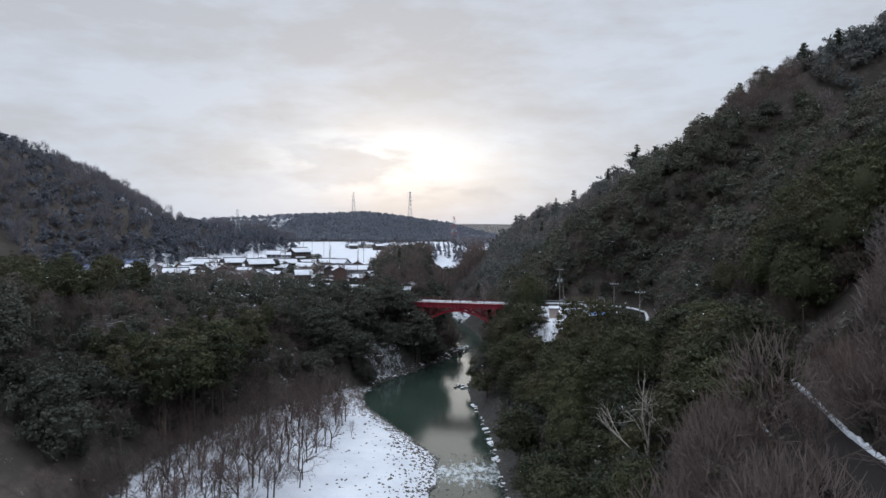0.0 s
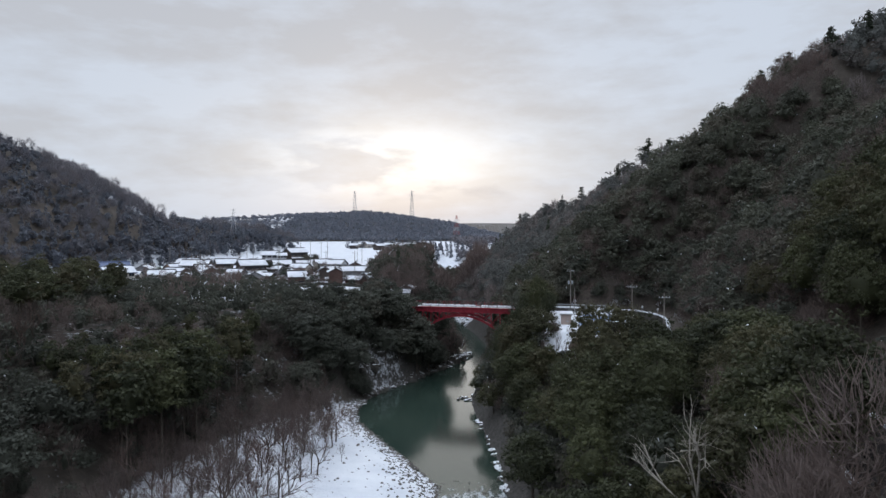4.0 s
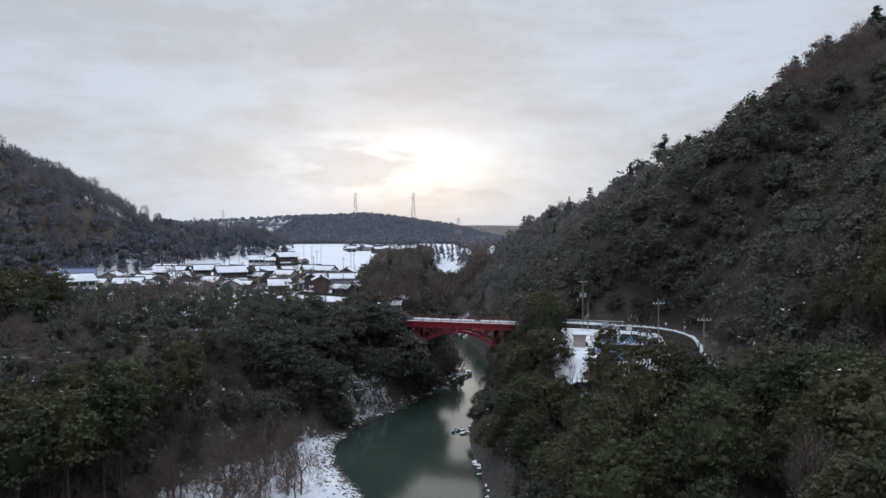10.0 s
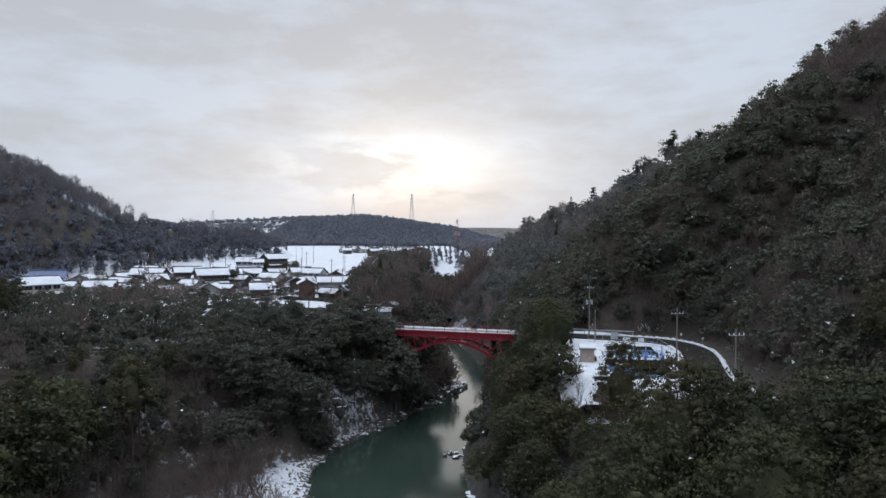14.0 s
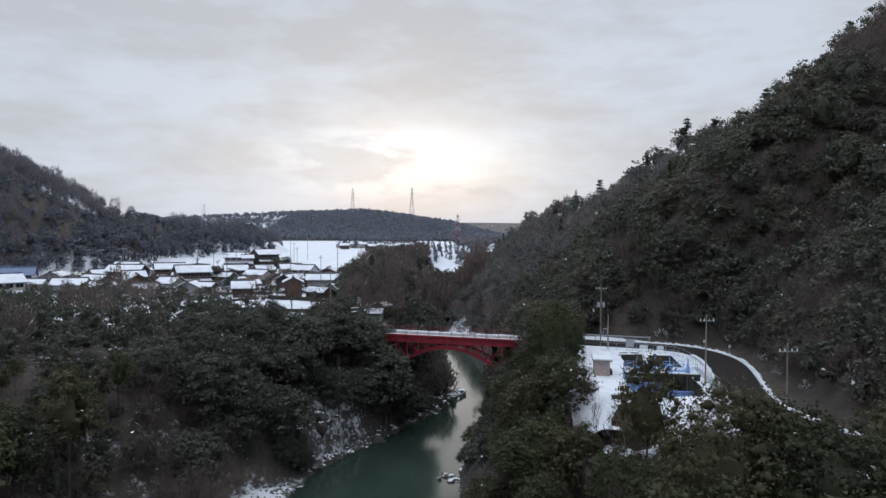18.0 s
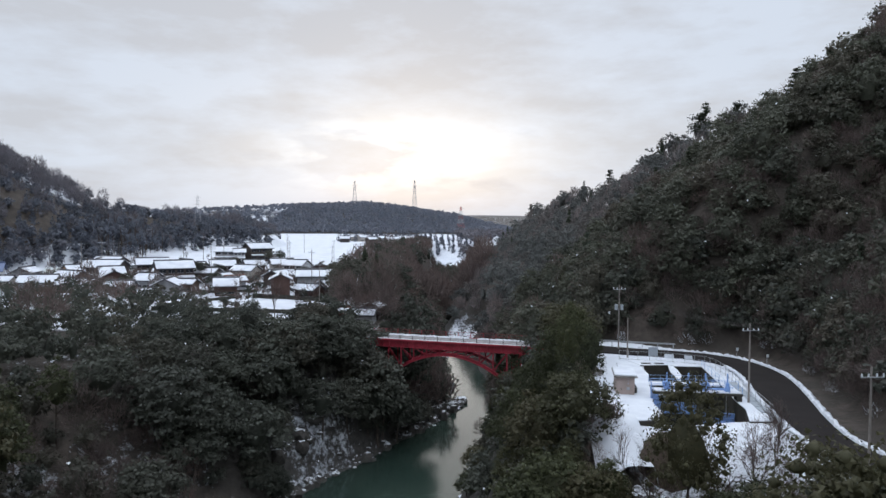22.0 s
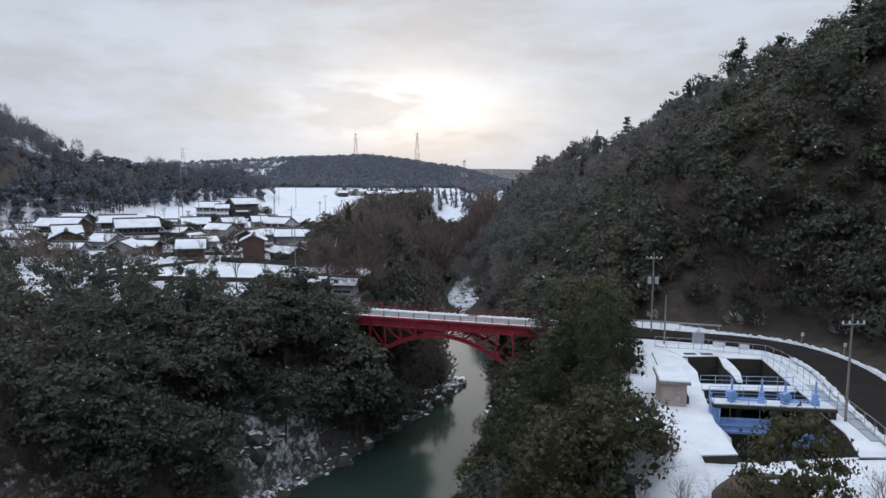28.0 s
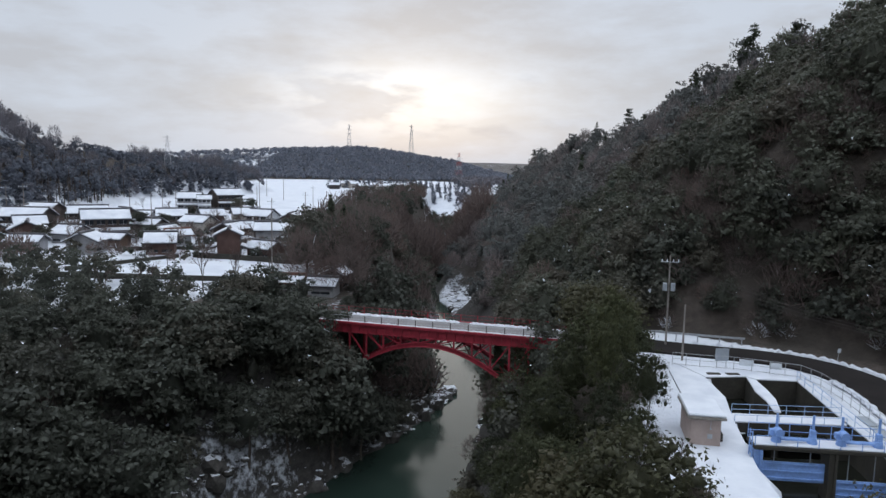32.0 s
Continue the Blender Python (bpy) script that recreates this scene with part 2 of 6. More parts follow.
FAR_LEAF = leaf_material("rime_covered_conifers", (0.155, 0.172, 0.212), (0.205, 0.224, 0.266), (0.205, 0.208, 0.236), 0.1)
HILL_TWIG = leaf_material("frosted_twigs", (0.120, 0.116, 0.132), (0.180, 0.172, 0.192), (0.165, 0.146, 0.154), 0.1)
BARK = plain("bark", (0.075, 0.062, 0.052), 0.95, 0.45, 2.0)
PALE_BARK = plain("pale_bark", (0.26, 0.24, 0.21), 0.9, 0.4, 2.0)
RED = plain("red_bridge_paint", (0.27, 0.026, 0.042), 0.6, 0.3, 0.8, fine=6.0)
CONCRETE = plain("weathered_concrete", (0.24, 0.225, 0.20), 0.9, 0.35, 0.7, fine=5.0)
DARK_CONCRETE = plain("wet_mossy_concrete", (0.040, 0.037, 0.030), 0.75, 0.4, 0.6, fine=5.0)
SHED_WALL = plain("pinkish_grey_render", (0.36, 0.29, 0.26), 0.9, 0.15, 0.9)
ASPHALT = plain("wet_asphalt", (0.020, 0.0175, 0.017), 0.8, 0.25, 0.35, fine=9.0)
ASPHALT.node_tree.nodes["Principled BSDF"].inputs["Specular IOR Level"].default_value = 0.08
DECK_ROAD = plain("bridge_asphalt", (0.17, 0.165, 0.165), 0.85, 0.2, 0.5, fine=9.0)
BLUE = plain("blue_gate_paint", (0.20, 0.33, 0.62), 0.5, 0.22, 1.2, fine=7.0)
PALE_BLUE = plain("pale_blue_rail_paint", (0.30, 0.42, 0.62), 0.5, 0.15, 1.5)
STEEL = plain("galvanised_steel", (0.36, 0.38, 0.40), 0.5, 0.15, 3.0, metal=0.4)
GREY_PAINT = plain("grey_sign_paint", (0.30, 0.33, 0.36), 0.6, 0.1, 3.0)
WHITE_PAINT = plain("white_panel", (0.62, 0.66, 0.70), 0.6, 0.1, 3.0)
POLE = plain("concrete_pole", (0.22, 0.20, 0.185), 0.85, 0.2, 1.5)
POND = plain("dark_still_water", (0.012, 0.013, 0.010), 0.08, 0.3, 0.4, bump=0.05)
TILE = plain("dark_roof_tiles", (0.085, 0.085, 0.095), 0.6, 0.3, 1.0, fine=4.0)
BLUE_TILE = plain("blue_grey_roof_tiles", (0.10, 0.13, 0.22), 0.55, 0.25, 1.0, fine=4.0)
RUST_TILE = plain("brown_roof_sheet", (0.16, 0.075, 0.055), 0.7, 0.25, 1.0, fine=4.0)
GLASS = plain("dark_window_glass", (0.03, 0.034, 0.04), 0.12, 0.2, 1.0, bump=0.0)
WALLS = [plain("wall_" + n, c, 0.9, 0.22, 0.8, obj=True) for n, c in (("dark_timber", (0.075, 0.06, 0.055)), ("brown_timber", (0.13, 0.085, 0.065)), ("cream_plaster", (0.42, 0.39, 0.35)), ("grey_plaster", (0.30, 0.30, 0.31)), ("ochre", (0.38, 0.21, 0.09)), ("red_brown", (0.095, 0.058, 0.050)), ("white", (0.52, 0.53, 0.55)))]
ROCK = plain("bank_rock", (0.08, 0.074, 0.068), 0.9, 0.5, 0.8, fine=4.0, bump=0.6, dist=0.1)
PLASTIC = plain("snowy_plastic_sheet", (0.50, 0.56, 0.55), 0.4, 0.1, 1.0)
RED_WHITE = [plain("pylon_red", (0.42, 0.10, 0.09), 0.6), plain("pylon_white", (0.55, 0.55, 0.56), 0.6), plain("pylon_steel", (0.42, 0.43, 0.45), 0.6)]


def snowy_rock():
    m, nt, b = mat_base("snow_topped_rock", 0.9)
    g = grain(nt, 1.2, 7, 0.7)
    stone = mixed(nt, ranged(nt, g, 0.3, 0.7), (0.022, 0.021, 0.020), (0.095, 0.088, 0.080))
    geo = nt.nodes.new("ShaderNodeNewGeometry")
    sep = nt.nodes.new("ShaderNodeSeparateXYZ")
    nt.links.new(geo.outputs["Normal"], sep.inputs[0])
    lies = ranged(nt, calc(nt, "ADD", sep.outputs["Z"], calc(nt, "MULTIPLY", grain(nt, 3.5, 5, 0.75), 0.9)), 1.27, 1.36)
    nt.links.new(mixed(nt, lies, stone, (0.66, 0.69, 0.73)), b.inputs["Base Color"])
    bumped(nt, b, g, 0.6, 0.1)
    return m


SNOW_ROCK = snowy_rock()

# ---- helpers for meshes ----
def part(name, bm, material, parent=None, label=""):
    """Links a bmesh as one mesh object under a thing or a part."""
    me = bpy.data.meshes.new(name)
    bm.to_mesh(me)
    bm.free()
    for m in material if isinstance(material, (list, tuple)) else [material]:
        me.materials.append(m)
    ob = new(name, me)
    ob.parent = parent
    if label:
        tagged(ob, label)
    return ob


def empty(name, m=None):
    ob = new(name)
    ob.empty_display_size = 0.3
    if m is not None:
        ob.matrix_world = m
    return ob


def raw_mesh(name, verts, faces, materials, index=None, floats=None):
    """A mesh from numpy arrays; faces is an (n, 3) or (n, 4) array. floats: point attributes."""
    me = bpy.data.meshes.new(name)
    verts, faces = np.asarray(verts, np.float32), np.asarray(faces, np.int32)
    n, k = faces.shape
    me.vertices.add(len(verts))
    me.vertices.foreach_set("co", verts.ravel())
    me.loops.add(n * k)
    me.loops.foreach_set("vertex_index", faces.ravel())
    me.polygons.add(n)
    me.polygons.foreach_set("loop_start", np.arange(n, dtype=np.int32) * k)
    for m in materials:
        me.materials.append(m)
    if index is not None:
        me.polygons.foreach_set("material_index", np.asarray(index, np.int32))
    for key, values in (floats or {}).items():
        me.attributes.new(key, "FLOAT", "POINT").data.foreach_set("value", np.asarray(values, np.float32))
    me.update(calc_edges=True)
    return me


def box(bm, x0, x1, y0, y1, z0, z1, m=None, bevel=0.0):
    """An axis-aligned block added to bm, bevelled if asked, laid by m."""
    made = bmesh.ops.create_cube(bm, size=1.0)["verts"]
    for v in made:
        v.co = Vector((x0 + (v.co.x + 0.5) * (x1 - x0), y0 + (v.co.y + 0.5) * (y1 - y0), z0 + (v.co.z + 0.5) * (z1 - z0)))
    if bevel:
        edges = list({e for v in made for e in v.link_edges})
        made = list({v for f in bmesh.ops.bevel(bm, geom=edges, offset=bevel, segments=1, affect="EDGES")["faces"] for v in f.verts} | {v for v in made if v.is_valid})
    if m is not None:
        for v in made:
            v.co = m @ v.co
    return made


def beam(bm, a, b, w, h=None, sides=0):
    """A straight member from a to b: w wide, h high, or round with that many sides and w across."""
    a, b = Vector(a), Vector(b)
    h = h or w
    way = (b - a).normalized()
    side = way.cross(Vector((0, 0, 1)))
    side = side.normalized() if side.length > 1e-4 else Vector((1, 0, 0))
    up = side.cross(way)
    if sides:
        ring = [(math.cos(2 * math.pi * k / sides) * w / 2, math.sin(2 * math.pi * k / sides) * h / 2) for k in range(sides)]
    else:
        ring = [(-w / 2, -h / 2), (w / 2, -h / 2), (w / 2, h / 2), (-w / 2, h / 2)]
    lo = [bm.verts.new(a + side * p + up * q) for p, q in ring]
    hi = [bm.verts.new(b + side * p + up * q) for p, q in ring]
    n = len(ring)
    for k in range(n):
        bm.faces.new((lo[k], lo[(k + 1) % n], hi[(k + 1) % n], hi[k]))
    bm.faces.new(lo[::-1])
    bm.faces.new(hi)


def along(y, rows):
    """Linear interpolation in rows of (y, value)."""
    return np.interp(y, [r[0] for r in rows], [r[1] for r in rows])


# ---- the lie of the land: water at 0, village terrace and bridge at 16 to 18 ----
RIVER_L = [(-200, -4), (60, -4), (71, -0.8), (82, -0.3), (98, -7.7), (112, -14.5), (120, -15.6), (128, -14.5), (136, -11), (143, -6.5), (150, -3.5), (156, 0.5), (164, 4.5), (171, 6.9), (176, 5.5), (185, 4.2), (205, 4.5), (225, 5.6), (248, 3.6), (265, 2), (300, 4), (400, 16), (600, 60)]
RIVER_R = [(-200, 10), (60, 9.5), (71, 8.5), (90, 8.4), (111, 7.0), (126, 6.0), (138, 7.8), (146, 9.0), (153, 10.5), (165, 12.5), (176, 14.5), (194, 13.5), (215, 11.5), (232, 8.4), (248, 5.6), (265, 4), (300, 8), (400, 24), (600, 70)]
FOOT_L = [(-200, -40), (40, -40), (80, -38), (105, -30), (120, -20), (128, -16), (136, -11.5), (143, -7), (150, -3.6)]
EDGE_L = [(-200, -62), (40, -62), (80, -58), (105, -48), (124, -37), (136, -27), (143, -18), (149, -11), (156, -5.5), (164, -1), (172, 1.5), (185, -1), (205, -3), (230, -6), (260, -14), (300, -10), (400, 2), (600, 40)]
TOP_R = [(-200, 25), (30, 23), (48, 28.5), (65, 33), (80, 34), (95, 31), (103, 25), (108, 20), (112, 19.2), (120, 19.8), (130, 22.5), (140, 20), (150, 19), (165, 23), (200, 24), (232, 24), (262, 22), (300, 20), (400, 29), (600, 90)]
HILL_R = [(-200, 33), (30, 33), (48, 38), (65, 43), (78, 43.5), (92, 41.5), (102, 39.5), (108, 41), (118, 43.8), (127, 46.2), (137, 46.5), (142, 44), (147, 38), (150, 31), (156, 24), (165, 23.5), (200, 24.5), (240, 25), (300, 24), (400, 28), (450, 45), (600, 140), (800, 300)]
ROADSIDE = [(-200, 28.4), (0, 28.4), (30, 30.4), (48, 35.9), (65, 41.0), (78, 41.6), (92, 39.4), (102, 37.4), (112, 40.0), (118, 42.0), (128, 44.5), (133, 44.3), (137, 42.8), (141, 39.2), (150, 30)]
STEEP_R = [(-200, 1.0), (130, 1.0), (150, 0.92), (170, 0.86), (200, 0.80), (273, 0.82), (400, 0.80)]
CREST_R = [(20, 430), (50, 400), (57, 273), (78, 197), (110, 187), (150, 187), (400, 200)]
HILL_L = [(-200, -160), (100, -140), (200, -118), (250, -102), (280, -107), (330, -114), (365, -108), (400, -95), (440, -90), (480, -102), (500, -116), (620, -137), (680, -180), (800, -330), (1200, -500)]
CREST_L = [(-400, 235), (-250, 245), (-164, 275), (-150, 292), (-138, 322), (-133, 420), (-125, 640)]
FAR_HILL = [(-1400, 30), (-700, 34), (-430, 28), (-383, 30), (-300, 33), (-211, 37), (-116, 41), (-55, 37), (14, 26), (57, 13), (95, 5), (160, 2), (400, 14), (1200, 60)]


def smooth(t):
    t = np.clip(t, 0, 1)
    return t * t * (3 - 2 * t)


def wobble(x, y, size, seed):
    """Cheap smooth unevenness of height about 1."""
    a, b = x / size + seed * 1.7, y / size + seed * 2.3
    return (np.sin(a + 1.3 * np.sin(b * 0.9 + seed)) + np.sin(b * 1.1 + 1.7 * np.sin(a * 0.8)) + 0.5 * np.sin(2.3 * a + 1.9 * b + seed)) / 2.5


def land(x, y):
    """Height of the ground, how stony it is and how much snow lies on it."""
    x, y = np.asarray(x, float), np.asarray(y, float)
    xl, xr = along(y, RIVER_L), along(y, RIVER_R)
    fl, el = np.minimum(along(y, FOOT_L), xl), along(y, EDGE_L)
    tr, hr, hl = along(y, TOP_R), along(y, HILL_R), along(y, HILL_L)
    rough = wobble(x, y, 4.0, 1) * 0.8 + wobble(x, y, 1.6, 2) * 0.45
    # river bed
    inside = np.minimum(x - xl, xr - x)
    z = -np.clip(inside * 0.5, 0.15, 2.0)
    snow, stone = np.zeros_like(z), np.ones_like(z)
    # left: gravel bar and woodland floor, then the slope or cliff up to the terrace
    left = x < xl
    low = 0.15 + 0.9 * smooth((xl - x) / 6) + np.clip(xl - x - 6, 0, 60) * 0.035 + 0.12 * wobble(x, y, 2.2, 5)
    up = np.clip((fl - x) / np.maximum(fl - el, 1), 0, 1)
    cliff = smooth((y - 120) / 12) * (1 - smooth((y - 230) / 30))
    rise = up ** (0.85 - 0.3 * cliff) * 15.2 + rough * cliff * np.sin(np.pi * up) * 1.6
    terr = np.clip((el - x) / 40, 0, 1) * 0.8 + np.clip((y - 200) / 200, 0, 1) * 1.8
    zl = low + (rise + terr) * smooth((fl - x) / 2.0)
    z = np.where(left, zl, z)
    bar = smooth((125 - y) / 8) * smooth((x - fl) / 4)
    field = smooth((el - x - 14 + 8 * smooth((y - 165) / 30)) / 10)
    flat = smooth((x - fl + 2) / 4) * smooth((128 - y) / 6) * 0.22
    scree = np.exp(-(((x + 12.2 - (y - 138.0) * 0.55) / 2.4) ** 2 + ((y - 138.0) / 7.0) ** 2)) * 0.21
    brushy = 0.08 * smooth((x - fl + 14) / 5) * smooth((y - 88) / 8) * smooth((128 - y) / 5)
    snow = np.where(left, np.maximum(0.35 + 0.06 * cliff * (1 - up) - 0.05 * field + np.maximum(flat, brushy) + scree, np.maximum(bar, field * smooth((y - 135) / 20))), snow)
    stone = np.where(left, np.maximum(cliff * (up < 1), 0), stone)
    # right: bank, road terrace, mountain
    right = x > xr
    upr = np.clip((x - xr) / np.maximum(tr - xr, 1), 0, 1)
    zr = 0.2 + upr ** 0.8 * 15.93 + rough * np.sin(np.pi * upr) * 1.1
    d = np.maximum(x - hr, 0)
    yc = along(x, CREST_R)
    steep = along(np.minimum(y, yc), STEEP_R)
    dc = np.maximum(x - along(np.minimum(y, yc), HILL_R), 0)
    face = steep * np.minimum(d, dc) + wobble(x, y, 14, 3) * smooth(d / 25) * 3.0
    face = face - 0.75 * np.maximum(y - yc, 0) * (dc > 0) - 0.40 * np.maximum(x - 80, 0)
    zr = zr + np.maximum(face, 0) * smooth(d / 4)
    z = np.where(right, zr, z)
    shelf = smooth((x - tr - 0.3) / 2) * smooth((np.minimum(hr - 1.7, along(y, ROADSIDE) + 0.3) - x) / 0.6) * smooth((152 - y) / 5) * (1 - 0.6 * np.exp(-(((x - 26) / 7) ** 2 + ((y - 99) / 6) ** 2)))
    snow = np.where(right, np.maximum(0.26 + 0.1 * smooth(d / 4) * (1 - smooth((d - 6) / 10)), shelf), snow)
    snow = np.maximum(snow, 0.52 * smooth(1.9 - ((x - 27) / 8) ** 2 - ((y - 103) / 7) ** 2) * (x > tr - 4))
    snow = np.maximum(snow, 0.5 * np.exp(-(((x - 51) / 6) ** 2 + ((y - 62) / 8) ** 2)))
    snow = np.where(right, np.maximum(snow, 0.48 * smooth((x - tr + 4) / 2) * smooth((along(y, ROADSIDE) - x) / 1.5) * smooth((y - 104) / 4) * smooth((131 - y) / 4)), snow)
    hollow = np.exp(-(((x - 25) / 4.2) ** 2 + ((y - 100.5) / 5.5) ** 2))
    zr = zr - 5.0 * hollow * smooth((zr - 6) / 6)
    z = np.where(right, zr, z)
    farbar = np.exp(-(((x - 11) / 6.5) ** 2 + ((y - 246) / 16) ** 2))
    snow = np.maximum(snow, np.minimum(farbar * 1.3, 0.48))
    flatbar = smooth((farbar - 0.15) / 0.4)
    z = np.where(right, z * (1 - flatbar) + (0.7 + 0.3 * wobble(x, y, 2.5, 4)) * flatbar, z)
    stone = np.where(right, smooth(1.5 - upr * 2.2), stone)
    # left mountain and the hills that close the valley
    dl = np.maximum(hl - x, 0)
    ycl = along(x, CREST_L)
    dlc = np.maximum(along(np.minimum(y, ycl), HILL_L) - x, 0)
    facel = 78 * (1 - np.exp(-np.minimum(dl, dlc) / 72)) + wobble(x, y, 17, 4) * smooth(dl / 30) * 2.5 - 0.6 * np.maximum(y - ycl, 0) * (dlc > 0)
    spur = np.maximum(4 + 0.28 * (-92 - x), 0.5) + wobble(x, y, 17, 4) * smooth(dl / 30)
    facel = facel + (np.minimum(facel, spur) - facel) * smooth((y - 325) / 35)
    z = z + np.where(left, np.maximum(facel, 0), 0)
    patch = np.exp(-(((x + 138) / 14) ** 2 + ((y - 285) / 22) ** 2))
    snow = np.where(left & (dl > 3), np.maximum(0.06 + 0.66 * patch, 0.62 * smooth((11 - dl) / 5) * smooth((y - 215) / 20)), snow)
    # valley floor beyond everything, then far hills
    away = smooth((y - 330) / 90) * smooth((x + 14) / -20) + smooth((y - 520) / 90)
    away = np.clip(away, 0, 1) * (facel <= 0.01) * (face <= 0.01)
    z = z * (1 - away) + (20.3 + 0.2 * wobble(x, y, 60, 6)) * away
    snow = np.maximum(snow, away)
    stone = stone * (1 - away)
    far = along(x, FAR_HILL) * np.exp(-(((y - 1000) / 170) ** 2)) * (1 + 0.06 * wobble(x, y, 45, 7))
    farther = (48 + 9 * wobble(x, y, 240, 8)) * np.exp(-(((y - 2500) / 420) ** 2)) + 60 * smooth((np.abs(x) - 900) / 1200) * smooth((y - 600) / 500)
    z = z + np.where(y > 600, far + farther, 0)
    snow = np.where((y > 720) & (far + farther > 3), 0.08, snow)
    snow = np.where((y > 800) & (x < -205) & (far > 3), 0.46 + 0.1 * wobble(x, y, 30, 9), snow)
    # on the farthest hills the snow speckle stands in for pale haze
    snow = np.where(y > 1500, 0.36, snow)
    return z, np.clip(stone, 0, 1), np.clip(snow, 0, 1)


def height(x, y):
    return float(land(np.array([x]), np.array([y]))[0][0])


def steps(rows):
    """Grid lines: rows of (from, to, step)."""
    out = []
    for a, b, s in rows:
        out.extend(np.arange(a, b, s))
    return np.array(out + [rows[-1][1]])


# the intake basin is dug out of the road terrace
def dug(x, y, z):
    pit = (y > 109.3) & (y < 133.0) & (x > 24.6 + (y - 109.3) * 0.20) & (x < 33.4 + (y - 109.3) * 0.145)
    return np.where(pit, np.minimum(z, 11.0), z)


gx = steps([(-2600, -700, 100), (-700, -240, 20), (-240, -100, 5), (-100, -46, 2), (-46, 52, 1.0), (52, 130, 2.5), (130, 240, 8), (240, 700, 40), (700, 2600, 100)])
gy = steps([(-500, -60, 40), (-60, 50, 4), (50, 180, 1.0), (180, 280, 2), (280, 420, 4), (420, 700, 14), (700, 1300, 20), (1300, 3600, 100)])
X, Y = np.meshgrid(gx, gy)
Z, STONE, SNOWY = land(X.ravel(), Y.ravel())
Z = dug(X.ravel(), Y.ravel(), Z)
nx, ny = len(gx), len(gy)
cell = (np.arange(ny - 1)[:, None] * nx + np.arange(nx - 1)[None, :]).ravel()
faces = np.stack([cell, cell + 1, cell + 1 + nx, cell + nx], 1)
me = raw_mesh("ground", np.stack([X.ravel(), Y.ravel(), Z], 1), faces, [GROUND], floats={"snow": SNOWY, "stone": STONE})
me.polygons.foreach_set("use_smooth", np.ones(len(me.polygons), bool))
ground = tagged(new("ground", me), "gorge banks, valley floor and hills under patchy snow", "ground", kind="structure")

# water: one sheet from bank to bank
wy = np.concatenate([np.arange(-200, 55, 15), np.arange(55, 260, 1.5), np.arange(260, 321, 10)])
wk = np.linspace(-0.15, 1.15, 13)
WX = along(wy, RIVER_L)[:, None] * (1 - wk) + along(wy, RIVER_R)[:, None] * wk
WY = np.repeat(wy[:, None], len(wk), 1)
rapid = np.exp(-(((WY - 76) / 7) ** 2))
WZ = 0.02 + 0.10 * rapid * wobble(WX, WY, 0.7, 3)
cell = (np.arange(len(wy) - 1)[:, None] * len(wk) + np.arange(len(wk) - 1)[None, :]).ravel()
me = raw_mesh("river", np.stack([WX.ravel(), WY.ravel(), WZ.ravel()], 1), np.stack([cell, cell + 1, cell + 1 + len(wk), cell + len(wk)], 1), [WATER], floats={"foam": rapid.ravel()})
me.polygons.foreach_set("use_smooth", np.ones(len(me.polygons), bool))
river = tagged(new("water", me), "calm green river with a white rapid over stones", "river", kind="structure")

# ---- trees ----
def quads(centres, normals, size, rng, long=1.0, loose=0.8):
    """Small leaf cards at the centres, facing about along the normals."""
    n = len(centres)
    nrm = normals + rng.normal(0, loose, (n, 3))
    nrm /= np.linalg.norm(nrm, axis=1)[:, None] + 1e-9
    any_ = rng.normal(0, 1, (n, 3))
    u = np.cross(nrm, any_)
    u /= np.linalg.norm(u, axis=1)[:, None] + 1e-9
    w = np.cross(nrm, u)
    s = (size * rng.uniform(0.6, 1.3, n))[:, None]
    a, b = u * s * long, w * s
    v = np.stack([centres - a * 1.15 - b * 0.7, centres + a * 1.15 - b * 0.6, centres + a * 0.15 + b * 1.35], 1).reshape(-1, 3)
    return v, np.arange(3 * n).reshape(n, 3)


def ball_points(n, rng, low=-0.35):
    p = rng.normal(0, 1, (n * 3, 3))
    p /= np.linalg.norm(p, axis=1)[:, None]
    return p[p[:, 2] > low][:n]


def core(centre, radius, rng, rows=3, cols=5):
    """A lumpy hull inside a clump of leaves."""
    th = np.linspace(0.25, np.pi - 0.5, rows)
    ph = np.arange(cols) * 2 * np.pi / cols + rng.uniform(0, 6)
    T, P = np.meshgrid(th, ph, indexing="ij")
    r = radius * rng.uniform(0.6, 1.25, T.shape)[..., None]
    v = (np.stack([np.sin(T) * np.cos(P), np.sin(T) * np.sin(P), 0.7 * np.cos(T)], -1) * r + centre).reshape(-1, 3)
    f = []
    for i in range(rows - 1):
        for j in range(cols):
            a, b, c, d = i * cols + j, (i + 1) * cols + j, (i + 1) * cols + (j + 1) % cols, i * cols + (j + 1) % cols
            f += [(a, b, c), (a, c, d)]
    f += [(0, k, k + 1) for k in range(1, cols - 1)]
    return v, np.array(f)


def joined(pieces):
    vs, fs, at = [], [], 0
    for v, f in pieces:
        vs.append(v)
        fs.append(f + at)
        at += len(v)
    return np.concatenate(vs), np.concatenate(fs)


